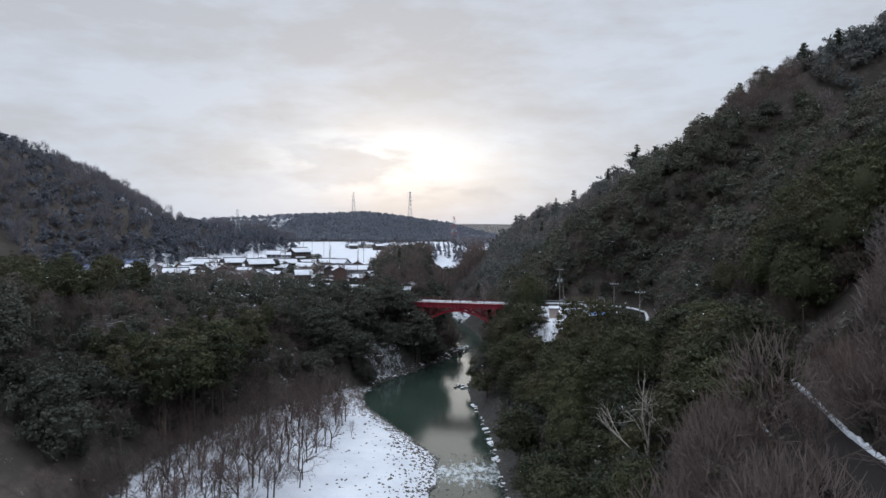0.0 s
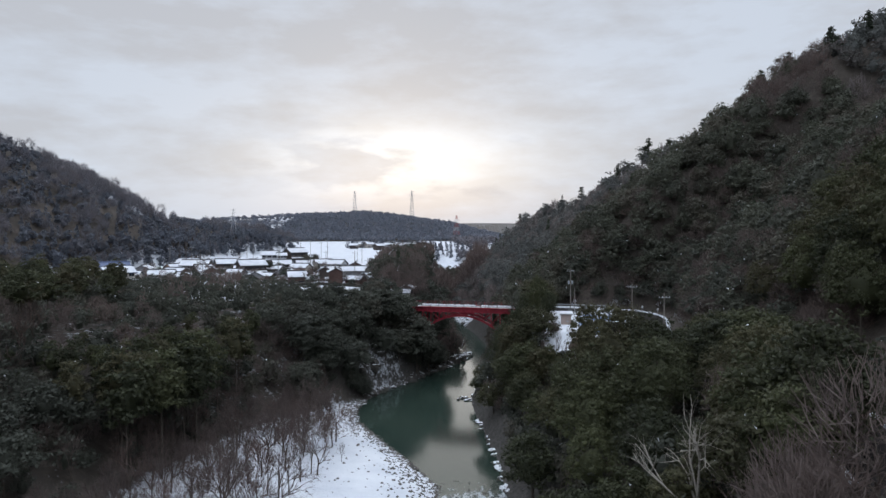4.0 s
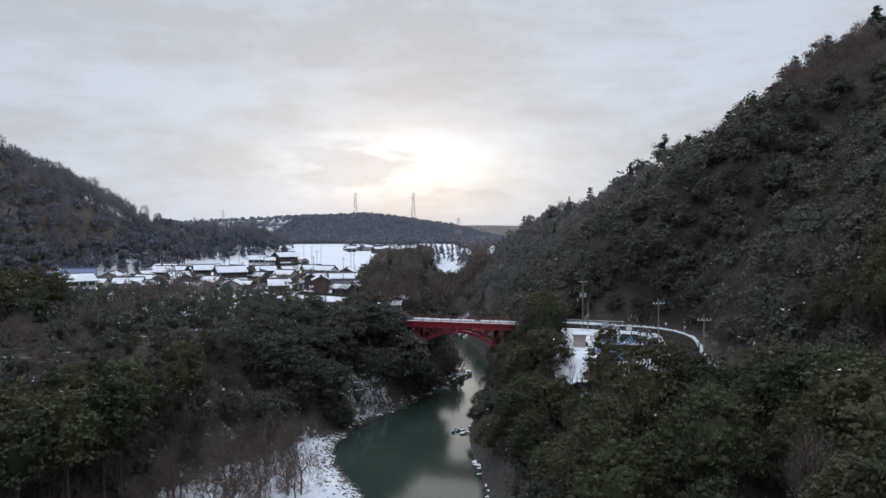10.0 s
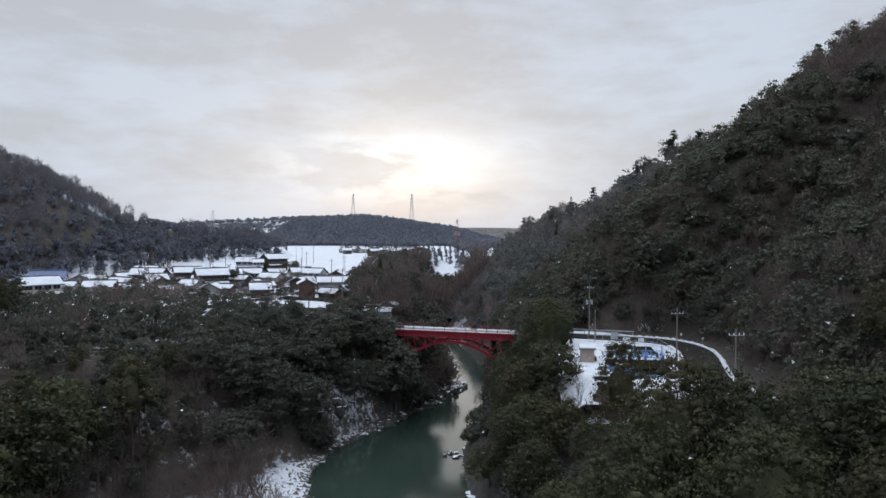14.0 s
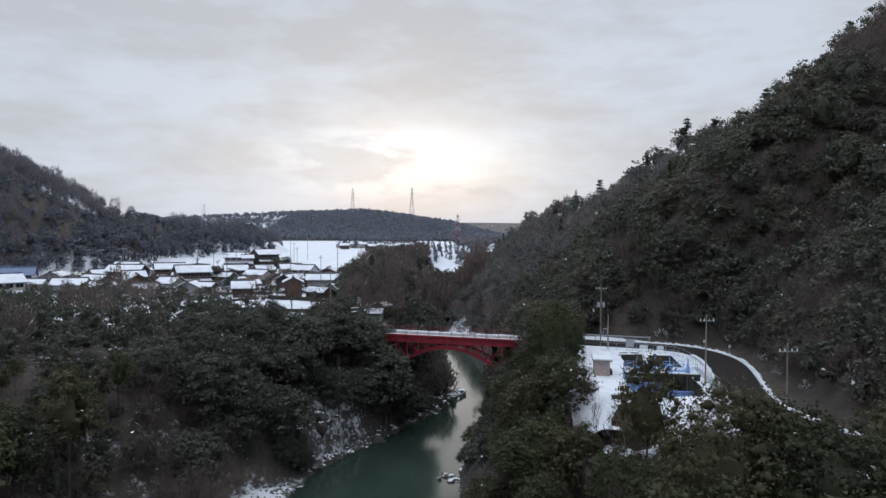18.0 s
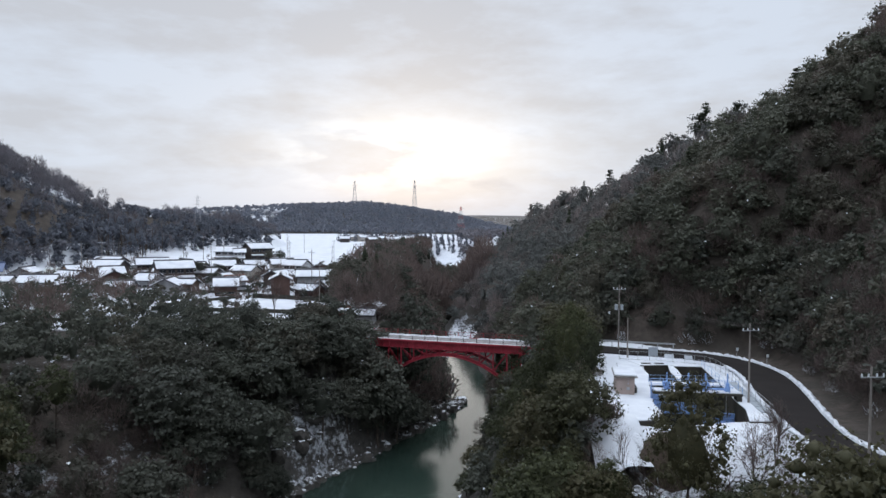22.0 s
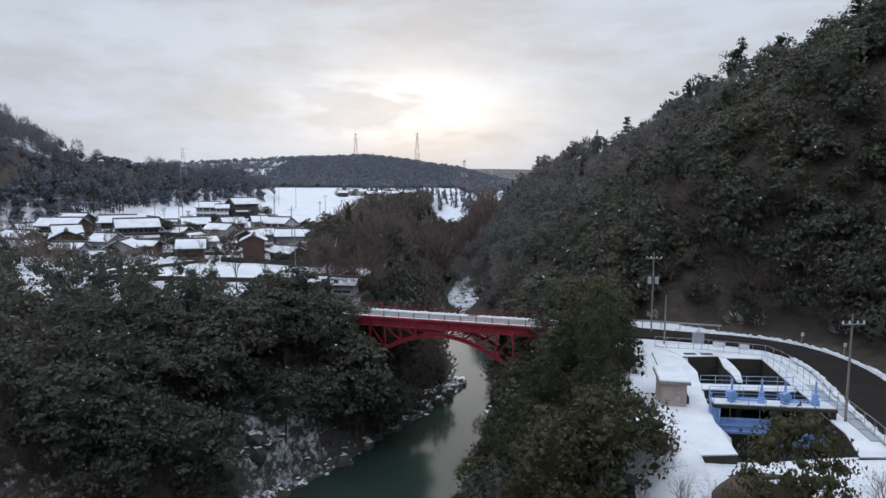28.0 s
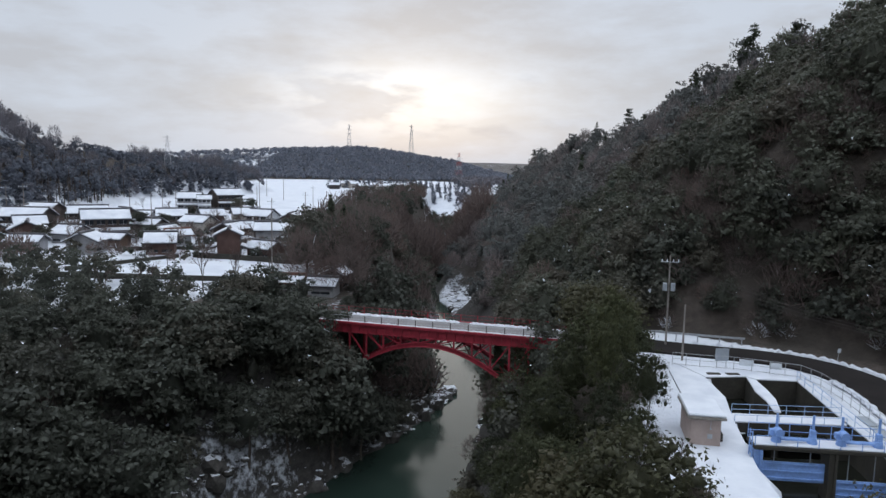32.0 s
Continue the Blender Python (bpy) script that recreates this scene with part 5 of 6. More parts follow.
def build_bridge():
    ob = tagged(empty("arch_bridge", BR), "red steel arch road bridge with snow along its edges", "bridge")

    def add(name, bm, mat, label=""):
        return part(name, bm, mat, ob, label)

    def bar(name, a, b, w, h=None, mat=RED):
        bm = bmesh.new()
        beam(bm, a, b, w, h)
        return add(name, bm, mat)

    bm = bmesh.new()
    box(bm, S0, S1, 0.14, WIDE - 0.14, -0.2, 0.0, bevel=0.02)
    add("deck", bm, DECK_ROAD, "grey worn asphalt deck")
    for t in (0.02, WIDE - 0.02):
        bm = bmesh.new()
        box(bm, S0, S1, t - 0.11, t + 0.11, -0.24, 0.06, bevel=0.02)
        add("kerb", bm, RED, "dark red steel edge beam")
    for t in (0.22, WIDE - 0.22):
        bm = bmesh.new()
        box(bm, S0, S1, t - 0.03, t + 0.03, -1.15, -0.2)
        box(bm, S0, S1, t - 0.18, t + 0.18, -1.2, -1.14)
        box(bm, S0, S1, t - 0.18, t + 0.18, -0.26, -0.21)
        add("girder", bm, RED)
        s = S0 + 0.5
        while s < S1:
            bar("stiffener", (s, t - 0.11, -1.14), (s, t - 0.11, -0.24), 0.05, 0.16)
            s += PANEL / 2
        # arch rib in straight chords between panel points
        pts = [MID + (k - 0.5) * PANEL for k in range(-6, 8)]
        bm = bmesh.new()
        fine_s = np.linspace(-3.6, 23.0, 40)
        for a, b in zip(fine_s, fine_s[1:]):
            for dz in (0.0, 0.42):
                beam(bm, (a, t, arch_z(a) + 0.04 + dz), (b, t, arch_z(b) + 0.04 + dz), 0.34, 0.07)
            beam(bm, (a, t, arch_z(a) + 0.25), (b, t, arch_z(b) + 0.25), 0.05, 0.42)
        add("arch_rib", bm, RED)
        for s in pts:
            if arch_z(s) + 0.45 < -1.35:
                bar("post", (s, t, arch_z(s) + 0.4), (s, t, -1.15), 0.18, 0.18)
        for a, b in zip(pts, pts[1:]):
            up, down = (a, b) if (a + b) / 2 < MID else (b, a)
            if arch_z(down) + 0.45 < -1.2 or arch_z(up) + 0.5 < -1.7:
                bar("diagonal", (up, t, -1.15), (down, t, arch_z(down) + 0.4), 0.13, 0.13)
    # bracing between the two ribs, cross beams under the deck
    pts = [MID + (k - 0.5) * PANEL for k in range(-6, 8)]
    for k, s in enumerate(pts):
        bar("cross_beam", (s, 0.22, -1.05), (s, WIDE - 0.22, -1.05), 0.14, 0.22)
        if -3.6 < s < 23:
            bar("rib_strut", (s, 0.45, arch_z(s) + 0.25), (s, WIDE - 0.45, arch_z(s) + 0.25), 0.14, 0.2)
        if k and -3.6 < pts[k - 1]:
            bar("wind_brace", (pts[k - 1], 0.45, arch_z(pts[k - 1]) + 0.25), (s, WIDE - 0.45, arch_z(s) + 0.25), 0.09, 0.09)
            bar("wind_brace", (s, 0.45, arch_z(s) + 0.25), (pts[k - 1], WIDE - 0.45, arch_z(pts[k - 1]) + 0.25), 0.09, 0.09)
    # railings
    for t, paint in ((0.02, STEEL), (WIDE - 0.02, RED)):
        s = S0 + 0.4
        while s < S1:
            bar("rail_post", (s, t, 0.1), (s, t, 0.82), 0.08, 0.08, DARK_POST if t < 1 else RED)
            s += 2.0
        for z in ((0.38, 0.74) if t < 1 else (0.42, 0.84)):
            bm = bmesh.new()
            beam(bm, (S0, t + (0.05 if t < 1 else -0.05), z), (S1, t + (0.05 if t < 1 else -0.05), z), 0.035, sides=6)
            add("handrail", bm, paint)
    r = np.random.default_rng(3)
    for t, w, h, a, b in ((0.34, 0.42, 0.13, S0, S1), (WIDE - 0.5, 0.65, 0.22, S0, 12.4), (WIDE - 0.5, 0.6, 0.2, 13.6, S1)):
        p = part("snow_ridge", lump_ridge(b - a, w, h, r), SNOW, ob, "ploughed snow ridge")
        p.location = (a, t, 0.0)
    # stone abutments
    for a, b in ((S0 - 2.0, -3.2), (22.8, S1 + 2.0)):
        bm = bmesh.new()
        box(bm, a, b, 0.1, WIDE - 0.1, -11.0, -1.22, bevel=0.08)
        add("abutment", bm, DARK_CONCRETE)
    return ob


DARK_POST = plain("dark_rail_post", (0.06, 0.05, 0.05), 0.7, 0.2, 2.0)
build_bridge()

# ---- road and the water intake works on the terrace ----
G = 16.2


def road_z(x, y):
    return G + 0.12 + 1.0 * smooth((104 - y) / 40)


def densify(pts, n):
    """n points evenly along a smoothed polyline."""
    p = np.array(pts, float)
    for _ in range(2):
        q = np.repeat(p, 2, 0)[1:-1]
        q[0::2], q[1::2] = p[:-1] * 0.75 + p[1:] * 0.25, p[:-1] * 0.25 + p[1:] * 0.75
        p = np.concatenate([p[:1], q, p[-1:]])
    d = np.r_[0, np.cumsum(np.linalg.norm(np.diff(p, axis=0), axis=1))]
    t = np.linspace(0, d[-1], n)
    return np.stack([np.interp(t, d, p[:, 0]), np.interp(t, d, p[:, 1])], 1)


IN, OUT = densify(ROAD_IN, 150), densify(ROAD_OUT, 150)


def build_road():
    bm = bmesh.new()
    rows = []
    for a, b in zip(IN, OUT):
        row = []
        for k in (0, 0.25, 0.5, 0.75, 1):
            x, y = a * (1 - k) + b * k
            row.append(bm.verts.new((x, y, float(road_z(x, y)) + 0.05 * (1 - (2 * k - 1) ** 2))))
        row.append(bm.verts.new((b[0], b[1], float(road_z(*b)) - 1.2)))
        row.insert(0, bm.verts.new((a[0], a[1], float(road_z(*a)) - 1.2)))
        rows.append(row)
    for a, b in zip(rows, rows[1:]):
        for k in range(6):
            bm.faces.new((a[k], a[k + 1], b[k + 1], b[k]))
    bmesh.ops.recalc_face_normals(bm, faces=bm.faces[:])
    ob = part("road", bm, ASPHALT)
    tagged(ob, "narrow black wet asphalt road curving along the mountain", "road", kind="structure")


def berm(name, line, width, tall, seed, label, lift=0.0, shift=0.0):
    """Ploughed snow heaped along a line."""
    r = np.random.default_rng(seed)
    n = int(np.linalg.norm(np.diff(line, axis=0), axis=1).sum() / 0.3)
    p = densify(line, n)
    way = np.gradient(p, axis=0)
    way /= np.linalg.norm(way, axis=1)[:, None]
    side = np.stack([-way[:, 1], way[:, 0]], 1)
    bm = bmesh.new()
    rows = []
    for k in range(n):
        z = float(road_z(*p[k])) + lift
        w, h = width * r.uniform(0.6, 1.2), tall * r.uniform(0.3, 1.3)
        c = p[k] + side[k] * (shift + r.normal(0, width * 0.08))
        rows.append([bm.verts.new((*(c + side[k] * w * q), z + h * e)) for q, e in ((-0.5, -0.3), (-0.3, 0.75), (0.02, 1.0), (0.3, 0.7), (0.5, -0.3))])
    for a, b in zip(rows, rows[1:]):
        for j in range(4):
            bm.faces.new((a[j], a[j + 1], b[j + 1], b[j]))
    bmesh.ops.recalc_face_normals(bm, faces=bm.faces[:])
    return tagged(part(name, bm, SNOW), label, "snow bank")


build_road()
berm("snow_bank", OUT[60:144], 0.62, 0.3, 5, "lumpy ploughed snow bank at the foot of the mountain", shift=-0.3)
berm("snow_bank", IN[92:138], 0.55, 0.2, 6, "low ploughed snow along the road fence", shift=0.25)


def slab(name, parent, poly, z0, z1, mat, cap=0.09, inset=0.03):
    """A wall or deck of plan poly, with a snow cap lying on it."""
    def prism(pts, a, b):
        bm = bmesh.new()
        lo = [bm.verts.new((x, y, a)) for x, y in pts]
        hi = [bm.verts.new((x, y, b)) for x, y in pts]
        n = len(pts)
        for k in range(n):
            bm.faces.new((lo[k], lo[(k + 1) % n], hi[(k + 1) % n], hi[k]))
        bm.faces.new(hi)
        bm.faces.new(lo[::-1])
        bmesh.ops.triangulate(bm, faces=[f for f in bm.faces if len(f.verts) > 4])
        bmesh.ops.recalc_face_normals(bm, faces=bm.faces[:])
        return bm

    ob = part(name, prism(poly, z0, z1), mat, parent)
    if cap:
        c = np.mean(poly, axis=0)
        pts = [tuple(np.array(p) + (c - p) / np.linalg.norm(c - p) * inset) for p in poly]
        part("snow_cover", prism(pts, z1 + 0.004, z1 + cap), SNOW, ob, "smooth snow cover")
    return ob


def railing(parent, pts, z, tall, gap, mat, bars=(1.0, 0.5), thick=0.05, name="rail"):
    """Posts and bars along a polyline, each a part."""
    for a, b in zip(pts, pts[1:]):
        a, b = Vector((*a, z)), Vector((*b, z))
        n = max(1, round((b - a).length / gap))
        for k in range(n + 1):
            p = a.lerp(b, k / n)
            bm = bmesh.new()
            beam(bm, p, p + Vector((0, 0, tall)), thick, sides=6)
            part("post", bm, mat, parent)
        for q in bars:
            bm = bmesh.new()
            beam(bm, a + Vector((0, 0, tall * q)), b + Vector((0, 0, tall * q)), thick * 0.8, sides=6)
            part(name, bm, mat, parent)


def build_works():
    ob = tagged(empty("intake_works", pose(0, 0, 0)), "concrete water intake basin with two pools under snow", "waterworks")
    A = [(20.4, 108.5), (24.1, 108.8), (24.9, 114.6), (26.7, 121.8), (27.1, 123.2), (27.4, 124.3), (28.2, 127.0), (28.6, 132.1), (27.2, 137.0), (26.2, 134), (24.4, 124), (21.2, 116.5)]
    B = [(28.62, 132.1), (32.2, 132.4), (32.7, 131.7), (36.0, 131.4), (36.9, 132.4), (33.2, 134.8), (27.3, 136.9)]
    C = [(32.2, 132.38), (31.7, 130.4), (31.2, 128.6), (31.0, 126.2), (30.5, 124.0), (30.95, 123.9), (31.95, 126.7), (32.4, 129.2), (32.66, 131.6)]
    D = [(26.72, 121.9), (34.3, 121.5), (34.7, 123.0), (27.12, 123.5)]
    E = [(36.02, 131.4), (34.72, 123.2), (34.2, 119.2), (33.4, 116.0), (33.0, 112.5), (31.6, 108.6), (34.1, 108.6), (34.6, 113.0), (35.6, 119.7), (36.2, 124.0), (36.9, 129.8), (36.95, 132.3)]
    slab("left_deck", ob, A, 11.0, G, DARK_CONCRETE)
    slab("back_deck", ob, B, 11.0, G + 0.005, DARK_CONCRETE)
    slab("dividing_wall", ob, C, 11.0, G - 0.005, DARK_CONCRETE)
    slab("footbridge_deck", ob, D, 15.5, G + 0.01, DARK_CONCRETE)
    slab("right_deck", ob, E, 11.0, G + 0.002, DARK_CONCRETE)
    bm = bmesh.new()
    box(bm, 24.0, 37.2, 106.5, 133, 10.6, 12.4)
    part("basin_floor", bm, DARK_CONCRETE, ob)
    bm = bmesh.new()
    box(bm, 23.0, 34.5, 107.6, 108.55, 11.0, 15.4, bevel=0.05)
    part("front_wall", bm, DARK_CONCRETE, ob)
    for pts, z in (([(28.3, 132.0), (32.0, 132.2), (30.8, 124.6), (30.7, 123.6), (27.0, 123.6), (27.9, 127)], 14.4), ([(32.8, 131.5), (35.9, 131.3), (34.6, 123.6), (30.9, 123.7), (32.2, 127)], 14.2), ([(26.8, 122.0), (34.6, 121.6), (33.0, 112.5), (31.2, 108.6), (23.9, 108.6), (24.8, 114.6)], 13.7)):
        slab("pool_water", ob, pts, z - 0.3, z, POND, cap=0)
    # fan of white water where the flow drops into the near pool
    bm = bmesh.new()
    r = np.random.default_rng(2)
    for k in range(26):
        x, y = 28.3 + r.random() * 2.2, 124.6 + r.random() * 2.6
        bmesh.ops.create_icosphere(bm, subdivisions=1, radius=r.uniform(0.12, 0.34), matrix=Matrix.Translation((x, y, 14.42)) @ Matrix.Diagonal((1, 1, 0.25, 1)))
    part("white_water", bm, SNOW, ob, "foaming white inflow")
    # hatches and their frames
    for x in (29.1, 30.75):
        bm = bmesh.new()
        box(bm, x, x + 1.15, 132.75, 133.25, G + 0.02, G + 0.16, bevel=0.03)
        part("hatch", bm, DARK_CONCRETE, ob)
    # handrails
    railing(ob, [(27.1, 123.35), (34.7, 122.95)], G + 0.08, 0.75, 1.25, PALE_BLUE)
    railing(ob, [(26.75, 122.0), (34.3, 121.6)], G + 0.08, 0.45, 1.6, PALE_BLUE, bars=(1.0,))
    return ob


def build_gate():
    """Blue sluice gate: raised platform on columns, four screw hoists, two gate leaves."""
    rot = math.degrees(math.atan2(-1.0, 8.6))
    ob = tagged(empty("sluice_gate", pose(25.3, 116.1, 0, 0, 0, rot)), "blue steel sluice gate with snow on its platform", "sluice gate")
    L, D, Z = 8.6, 1.5, 17.05
    bm = bmesh.new()
    box(bm, 0, L, -0.2, D - 0.2, Z - 0.24, Z, bevel=0.03)
    part("platform", bm, DARK_CONCRETE, ob)
    bm = bmesh.new()
    box(bm, 0.08, L - 0.08, -0.1, D - 0.3, Z + 0.004, Z + 0.1, bevel=0.04)
    part("snow_cover", bm, SNOW, ob, "snow lying on the platform")
    for x in (0.12, 4.4, L - 0.5):
        bm = bmesh.new()
        box(bm, x, x + 0.38, -0.05, D - 0.35, 11.0, Z - 0.25, bevel=0.02)
        part("column", bm, DARK_CONCRETE if x > 4 else BLUE, ob)
        bm = bmesh.new()
        box(bm, x - 0.06, x + 0.1, -0.12, -0.04, 12.6, Z - 0.26)
        box(bm, x + 0.28, x + 0.44, -0.12, -0.04, 12.6, Z - 0.26)
        part("guide_rail", bm, BLUE if x < 1 else DARK_CONCRETE, ob)
    for x0, x1, z0, z1 in ((0.6, 4.3, 14.75, 15.95), (4.9, L - 0.6, 13.9, 15.0)):
        leaf = bmesh.new()
        box(leaf, x0, x1, 0.25, 0.40, z0, z1, bevel=0.02)
        leaf = part("gate_leaf", leaf, BLUE, ob, "faded blue steel gate leaf")
        for z in np.linspace(z0 + 0.2, z1 - 0.1, 3):
            bm = bmesh.new()
            box(bm, x0 + 0.05, x1 - 0.05, 0.16, 0.246, z - 0.04, z + 0.04)
            part("stiffener", bm, BLUE, leaf)
        for x in (x0 + 0.8, x1 - 0.8):
            bm = bmesh.new()
            beam(bm, (x, 0.45, z1 - 0.1), (x, 0.45, Z), 0.07, sides=6)
            part("lifting_rod", bm, STEEL, leaf)
    for x, big in ((1.45, True), (3.55, False), (5.2, True), (7.3, False)):
        h = bmesh.new()
        bmesh.ops.create_cone(h, cap_ends=True, segments=10, radius1=0.3, radius2=0.2, depth=0.5, matrix=Matrix.Translation((x, 0.5, Z + 0.35)))
        box(h, x - 0.16, x + 0.16, 0.34, 0.66, Z + 0.55, Z + 0.95, bevel=0.04)
        bmesh.ops.create_cone(h, cap_ends=True, segments=8, radius1=0.09, radius2=0.07, depth=0.9, matrix=Matrix.Translation((x, 0.5, Z + 1.4)))
        h = part("hoist", h, BLUE, ob, "blue screw hoist")
        if big:
            bm = bmesh.new()
            bmesh.ops.create_cone(bm, cap_ends=True, segments=12, radius1=0.26, radius2=0.26, depth=0.5, matrix=Matrix.Translation((x + 0.05, 0.28, Z + 0.78)) @ Matrix.Rotation(radians(90), 4, "X"))
            box(bm, x - 0.42, x - 0.1, 0.3, 0.62, Z + 0.5, Z + 0.9, bevel=0.05)
            box(bm, x + 0.1, x + 0.36, 0.36, 0.62, Z + 0.62, Z + 0.86, bevel=0.05)
            part("motor", bm, BLUE, h)
        bm = bmesh.new()
        beam(bm, (x, 0.5, Z + 0.28), (x + (2.1 if big else -0.1), 0.5, Z + 0.28), 0.2, sides=8)
        part("shaft", bm, BLUE, h)
    railing(ob, [(0.05, -0.12), (L - 0.05, -0.12)], Z + 0.02, 0.62, 1.2, BLUE, bars=(1.0,), thick=0.05)
    railing(ob, [(0.05, D - 0.3), (L - 0.05, D - 0.3)], Z + 0.02, 0.95, 1.2, BLUE, thick=0.05)
    # caged ladder end
    bm = bmesh.new()
    for y in (-0.1, 0.35):
        beam(bm, (-0.12, y, 12.8), (-0.12, y, Z + 0.9), 0.07, sides=6)
    for z in np.arange(13.0, Z + 0.8, 0.3):
        beam(bm, (-0.12, -0.1, z), (-0.12, 0.35, z), 0.04, sides=6)
    part("ladder", bm, BLUE, ob)
    return ob


def build_shed():
    ob = tagged(empty("concrete_shed", pose(21.95, 117.7, G, 0, 0, -10)), "small pinkish concrete shed with a flat snow-covered roof", "shed")
    bm = bmesh.new()
    box(bm, 0.12, 1.95, 0.15, 3.6, -0.3, 1.85, bevel=0.03)
    part("wall", bm, SHED_WALL, ob)
    bm = bmesh.new()
    box(bm, -0.12, 2.2, -0.15, 3.9, 1.85, 2.0, bevel=0.02)
    part("roof", bm, CONCRETE, ob)
    bm = bmesh.new()
    box(bm, -0.1, 2.18, -0.12, 3.88, 2.003, 2.2, bevel=0.07)
    part("snow_cover", bm, SNOW, ob, "thick snow on the roof")
    bm = bmesh.new()
    box(bm, 1.15, 1.45, 0.1, 0.146, 0.55, 0.85, bevel=0.01)
    part("vent", bm, STEEL, ob)
    bm = bmesh.new()
    beam(bm, (1.3, 0.06, 1.25), (1.3, 0.06, 1.75), 0.03, sides=5)
    bmesh.ops.create_icosphere(bm, subdivisions=1, radius=0.07, matrix=Matrix.Translation((1.3, 0.04, 1.22)))
    part("lamp", bm, STEEL, ob)
    bm = bmesh.new()
    box(bm, 1.97, 2.3, 0.9, 2.4, -0.2, 0.7, bevel=0.12)
    part("footing", bm, DARK_CONCRETE, ob)


def utility_pole(x, y, z, tall, arms, rot, transformer=False, lean=0.0):
    ob = tagged(empty("utility_pole", pose(x, y, z, lean, 0, rot)), "slim grey concrete utility pole with crossarm and insulators", "utility pole", "utility poles")
    bm = bmesh.new()
    bmesh.ops.create_cone(bm, cap_ends=True, segments=10, radius1=0.105, radius2=0.065, depth=tall + 0.6, matrix=Matrix.Translation((0, 0, tall / 2 - 0.3)))
    part("pole", bm, POLE, ob)
    for k in range(arms):
        zz = tall - 0.7 - 0.55 * k
        bm = bmesh.new()
        beam(bm, (-0.85, -0.12, zz), (0.85, -0.12, zz), 0.07, 0.07)
        arm = part("crossarm", bm, STEEL, ob)
        for xx in (-0.78, -0.3, 0.3, 0.78):
            bm = bmesh.new()
            bmesh.ops.create_cone(bm, cap_ends=True, segments=6, radius1=0.07, radius2=0.04, depth=0.22, matrix=Matrix.Translation((xx, -0.14, zz + 0.15)))
            part("insulator", bm, WHITE_PAINT, arm)
    if transformer:
        for xx in (-0.38, 0.38):
            bm = bmesh.new()
            bmesh.ops.create_cone(bm, cap_ends=True, segments=10, radius1=0.22, radius2=0.22, depth=0.75, matrix=Matrix.Translation((xx, -0.1, tall - 3.2)))
            part("transformer", bm, GREY_PAINT, ob)
    return ob


def wires(name, a, b, offsets, sag, label):
    """Cables hanging between two pole heads."""
    for dx in offsets:
        bm = bmesh.new()
        last = None
        for k in range(9):
            t = k / 8
            p = Vector(a).lerp(Vector(b), t) + Vector((dx, 0, -sag * 4 * t * (1 - t)))
            ring = [bm.verts.new(p + Vector(q)) for q in ((-0.01, 0, -0.008), (0.01, 0, -0.008), (0, 0, 0.012))]
            if last:
                for j in range(3):
                    bm.faces.new((last[j], last[(j + 1) % 3], ring[(j + 1) % 3], ring[j]))
            last = ring
        tagged(part(name, bm, DARK_POST), label, "cable", "overhead cables")


build_works()
build_gate()
build_shed()
EARTH = plain("bare_brown_earth", (0.060, 0.044, 0.034), 0.95, 0.4, 0.9, fine=5.0, bump=0.7, dist=0.12)


def heap(name, xs, ys, top, mat, label, category):
    """A lumpy sheet over the grid whose height is top(x, y), skirted down into the ground."""
    PX, PY = np.meshgrid(xs, ys)
    PZ = top(PX, PY)
    n, m = len(xs), len(ys)
    c = (np.arange(m - 1)[:, None] * n + np.arange(n - 1)[None, :]).ravel()
    sheet = raw_mesh(name, np.stack([PX.ravel(), PY.ravel(), PZ.ravel()], 1), np.stack([c, c + 1, c + 1 + n, c + n], 1), [mat])
    sheet.polygons.foreach_set("use_smooth", np.ones(len(sheet.polygons), bool))
    return tagged(new(name, sheet), label, category)


def drift_top(x, y):
    edge = 21.4 + np.interp(y, [104, 108.5, 116.5, 124], [-0.6, -0.6, 0.2, 3.0])
    inner = smooth((x - edge + 3.4) / 2.2)
    z = 14.6 + 1.73 * inner + 0.10 * wobble(x, y, 0.9, 3) + 0.05 * wobble(x, y, 0.35, 6)
    z = z - 2.4 * smooth((108.4 - y) / 3.6)
    return z - 2.5 * smooth((x - edge - 0.9) / 0.5) - 2.5 * smooth((y - 116.2) / 1.2)


heap("snow_drift", np.arange(17.4, 24.6, 0.25), np.arange(103.5, 118.2, 0.3), drift_top, SNOW, "uneven trodden snow beside the intake basin", "snow drift")


def mound_top(x, y):
    q = ((x - 23.6) / 3.4) ** 2 + ((y - 106.0) / 2.3) ** 2
    return 12.6 + 3.1 * np.clip(1.15 - q, -1.2, 1) + 0.16 * wobble(x, y, 0.8, 2) + 0.07 * wobble(x, y, 0.3, 8)


heap("earth_mound", np.arange(19.2, 28.2, 0.22), np.arange(102.6, 109.2, 0.22), mound_top, EARTH, "bare brown earth mound before the intake basin", "earth mound")
# pipe fence round the works
fence = tagged(empty("pipe_fence", pose(0, 0, 0)), "galvanised pipe fence along the intake works", "fence")
FENCE = [(27.0, 135.6), (29.2, 134.9), (32.0, 134.4), (34.6, 133.2), (36.7, 132.2), (37.2, 130.0), (37.0, 126.7), (36.6, 123.9), (36.1, 121.0), (35.3, 116.5), (34.6, 112.0), (34.0, 109.0)]
railing(fence, FENCE, G + 0.02, 1.2, 1.45, STEEL, bars=(1.0, 0.55, 0.15))
inner = tagged(empty("walkway_rail", pose(0, 0, 0)), "low pale blue handrail beside the basin", "railing")
railing(inner, [(36.1, 131.6), (34.9, 123.3), (34.35, 119.2), (33.6, 116.4)], G + 0.08, 0.8, 1.8, PALE_BLUE)
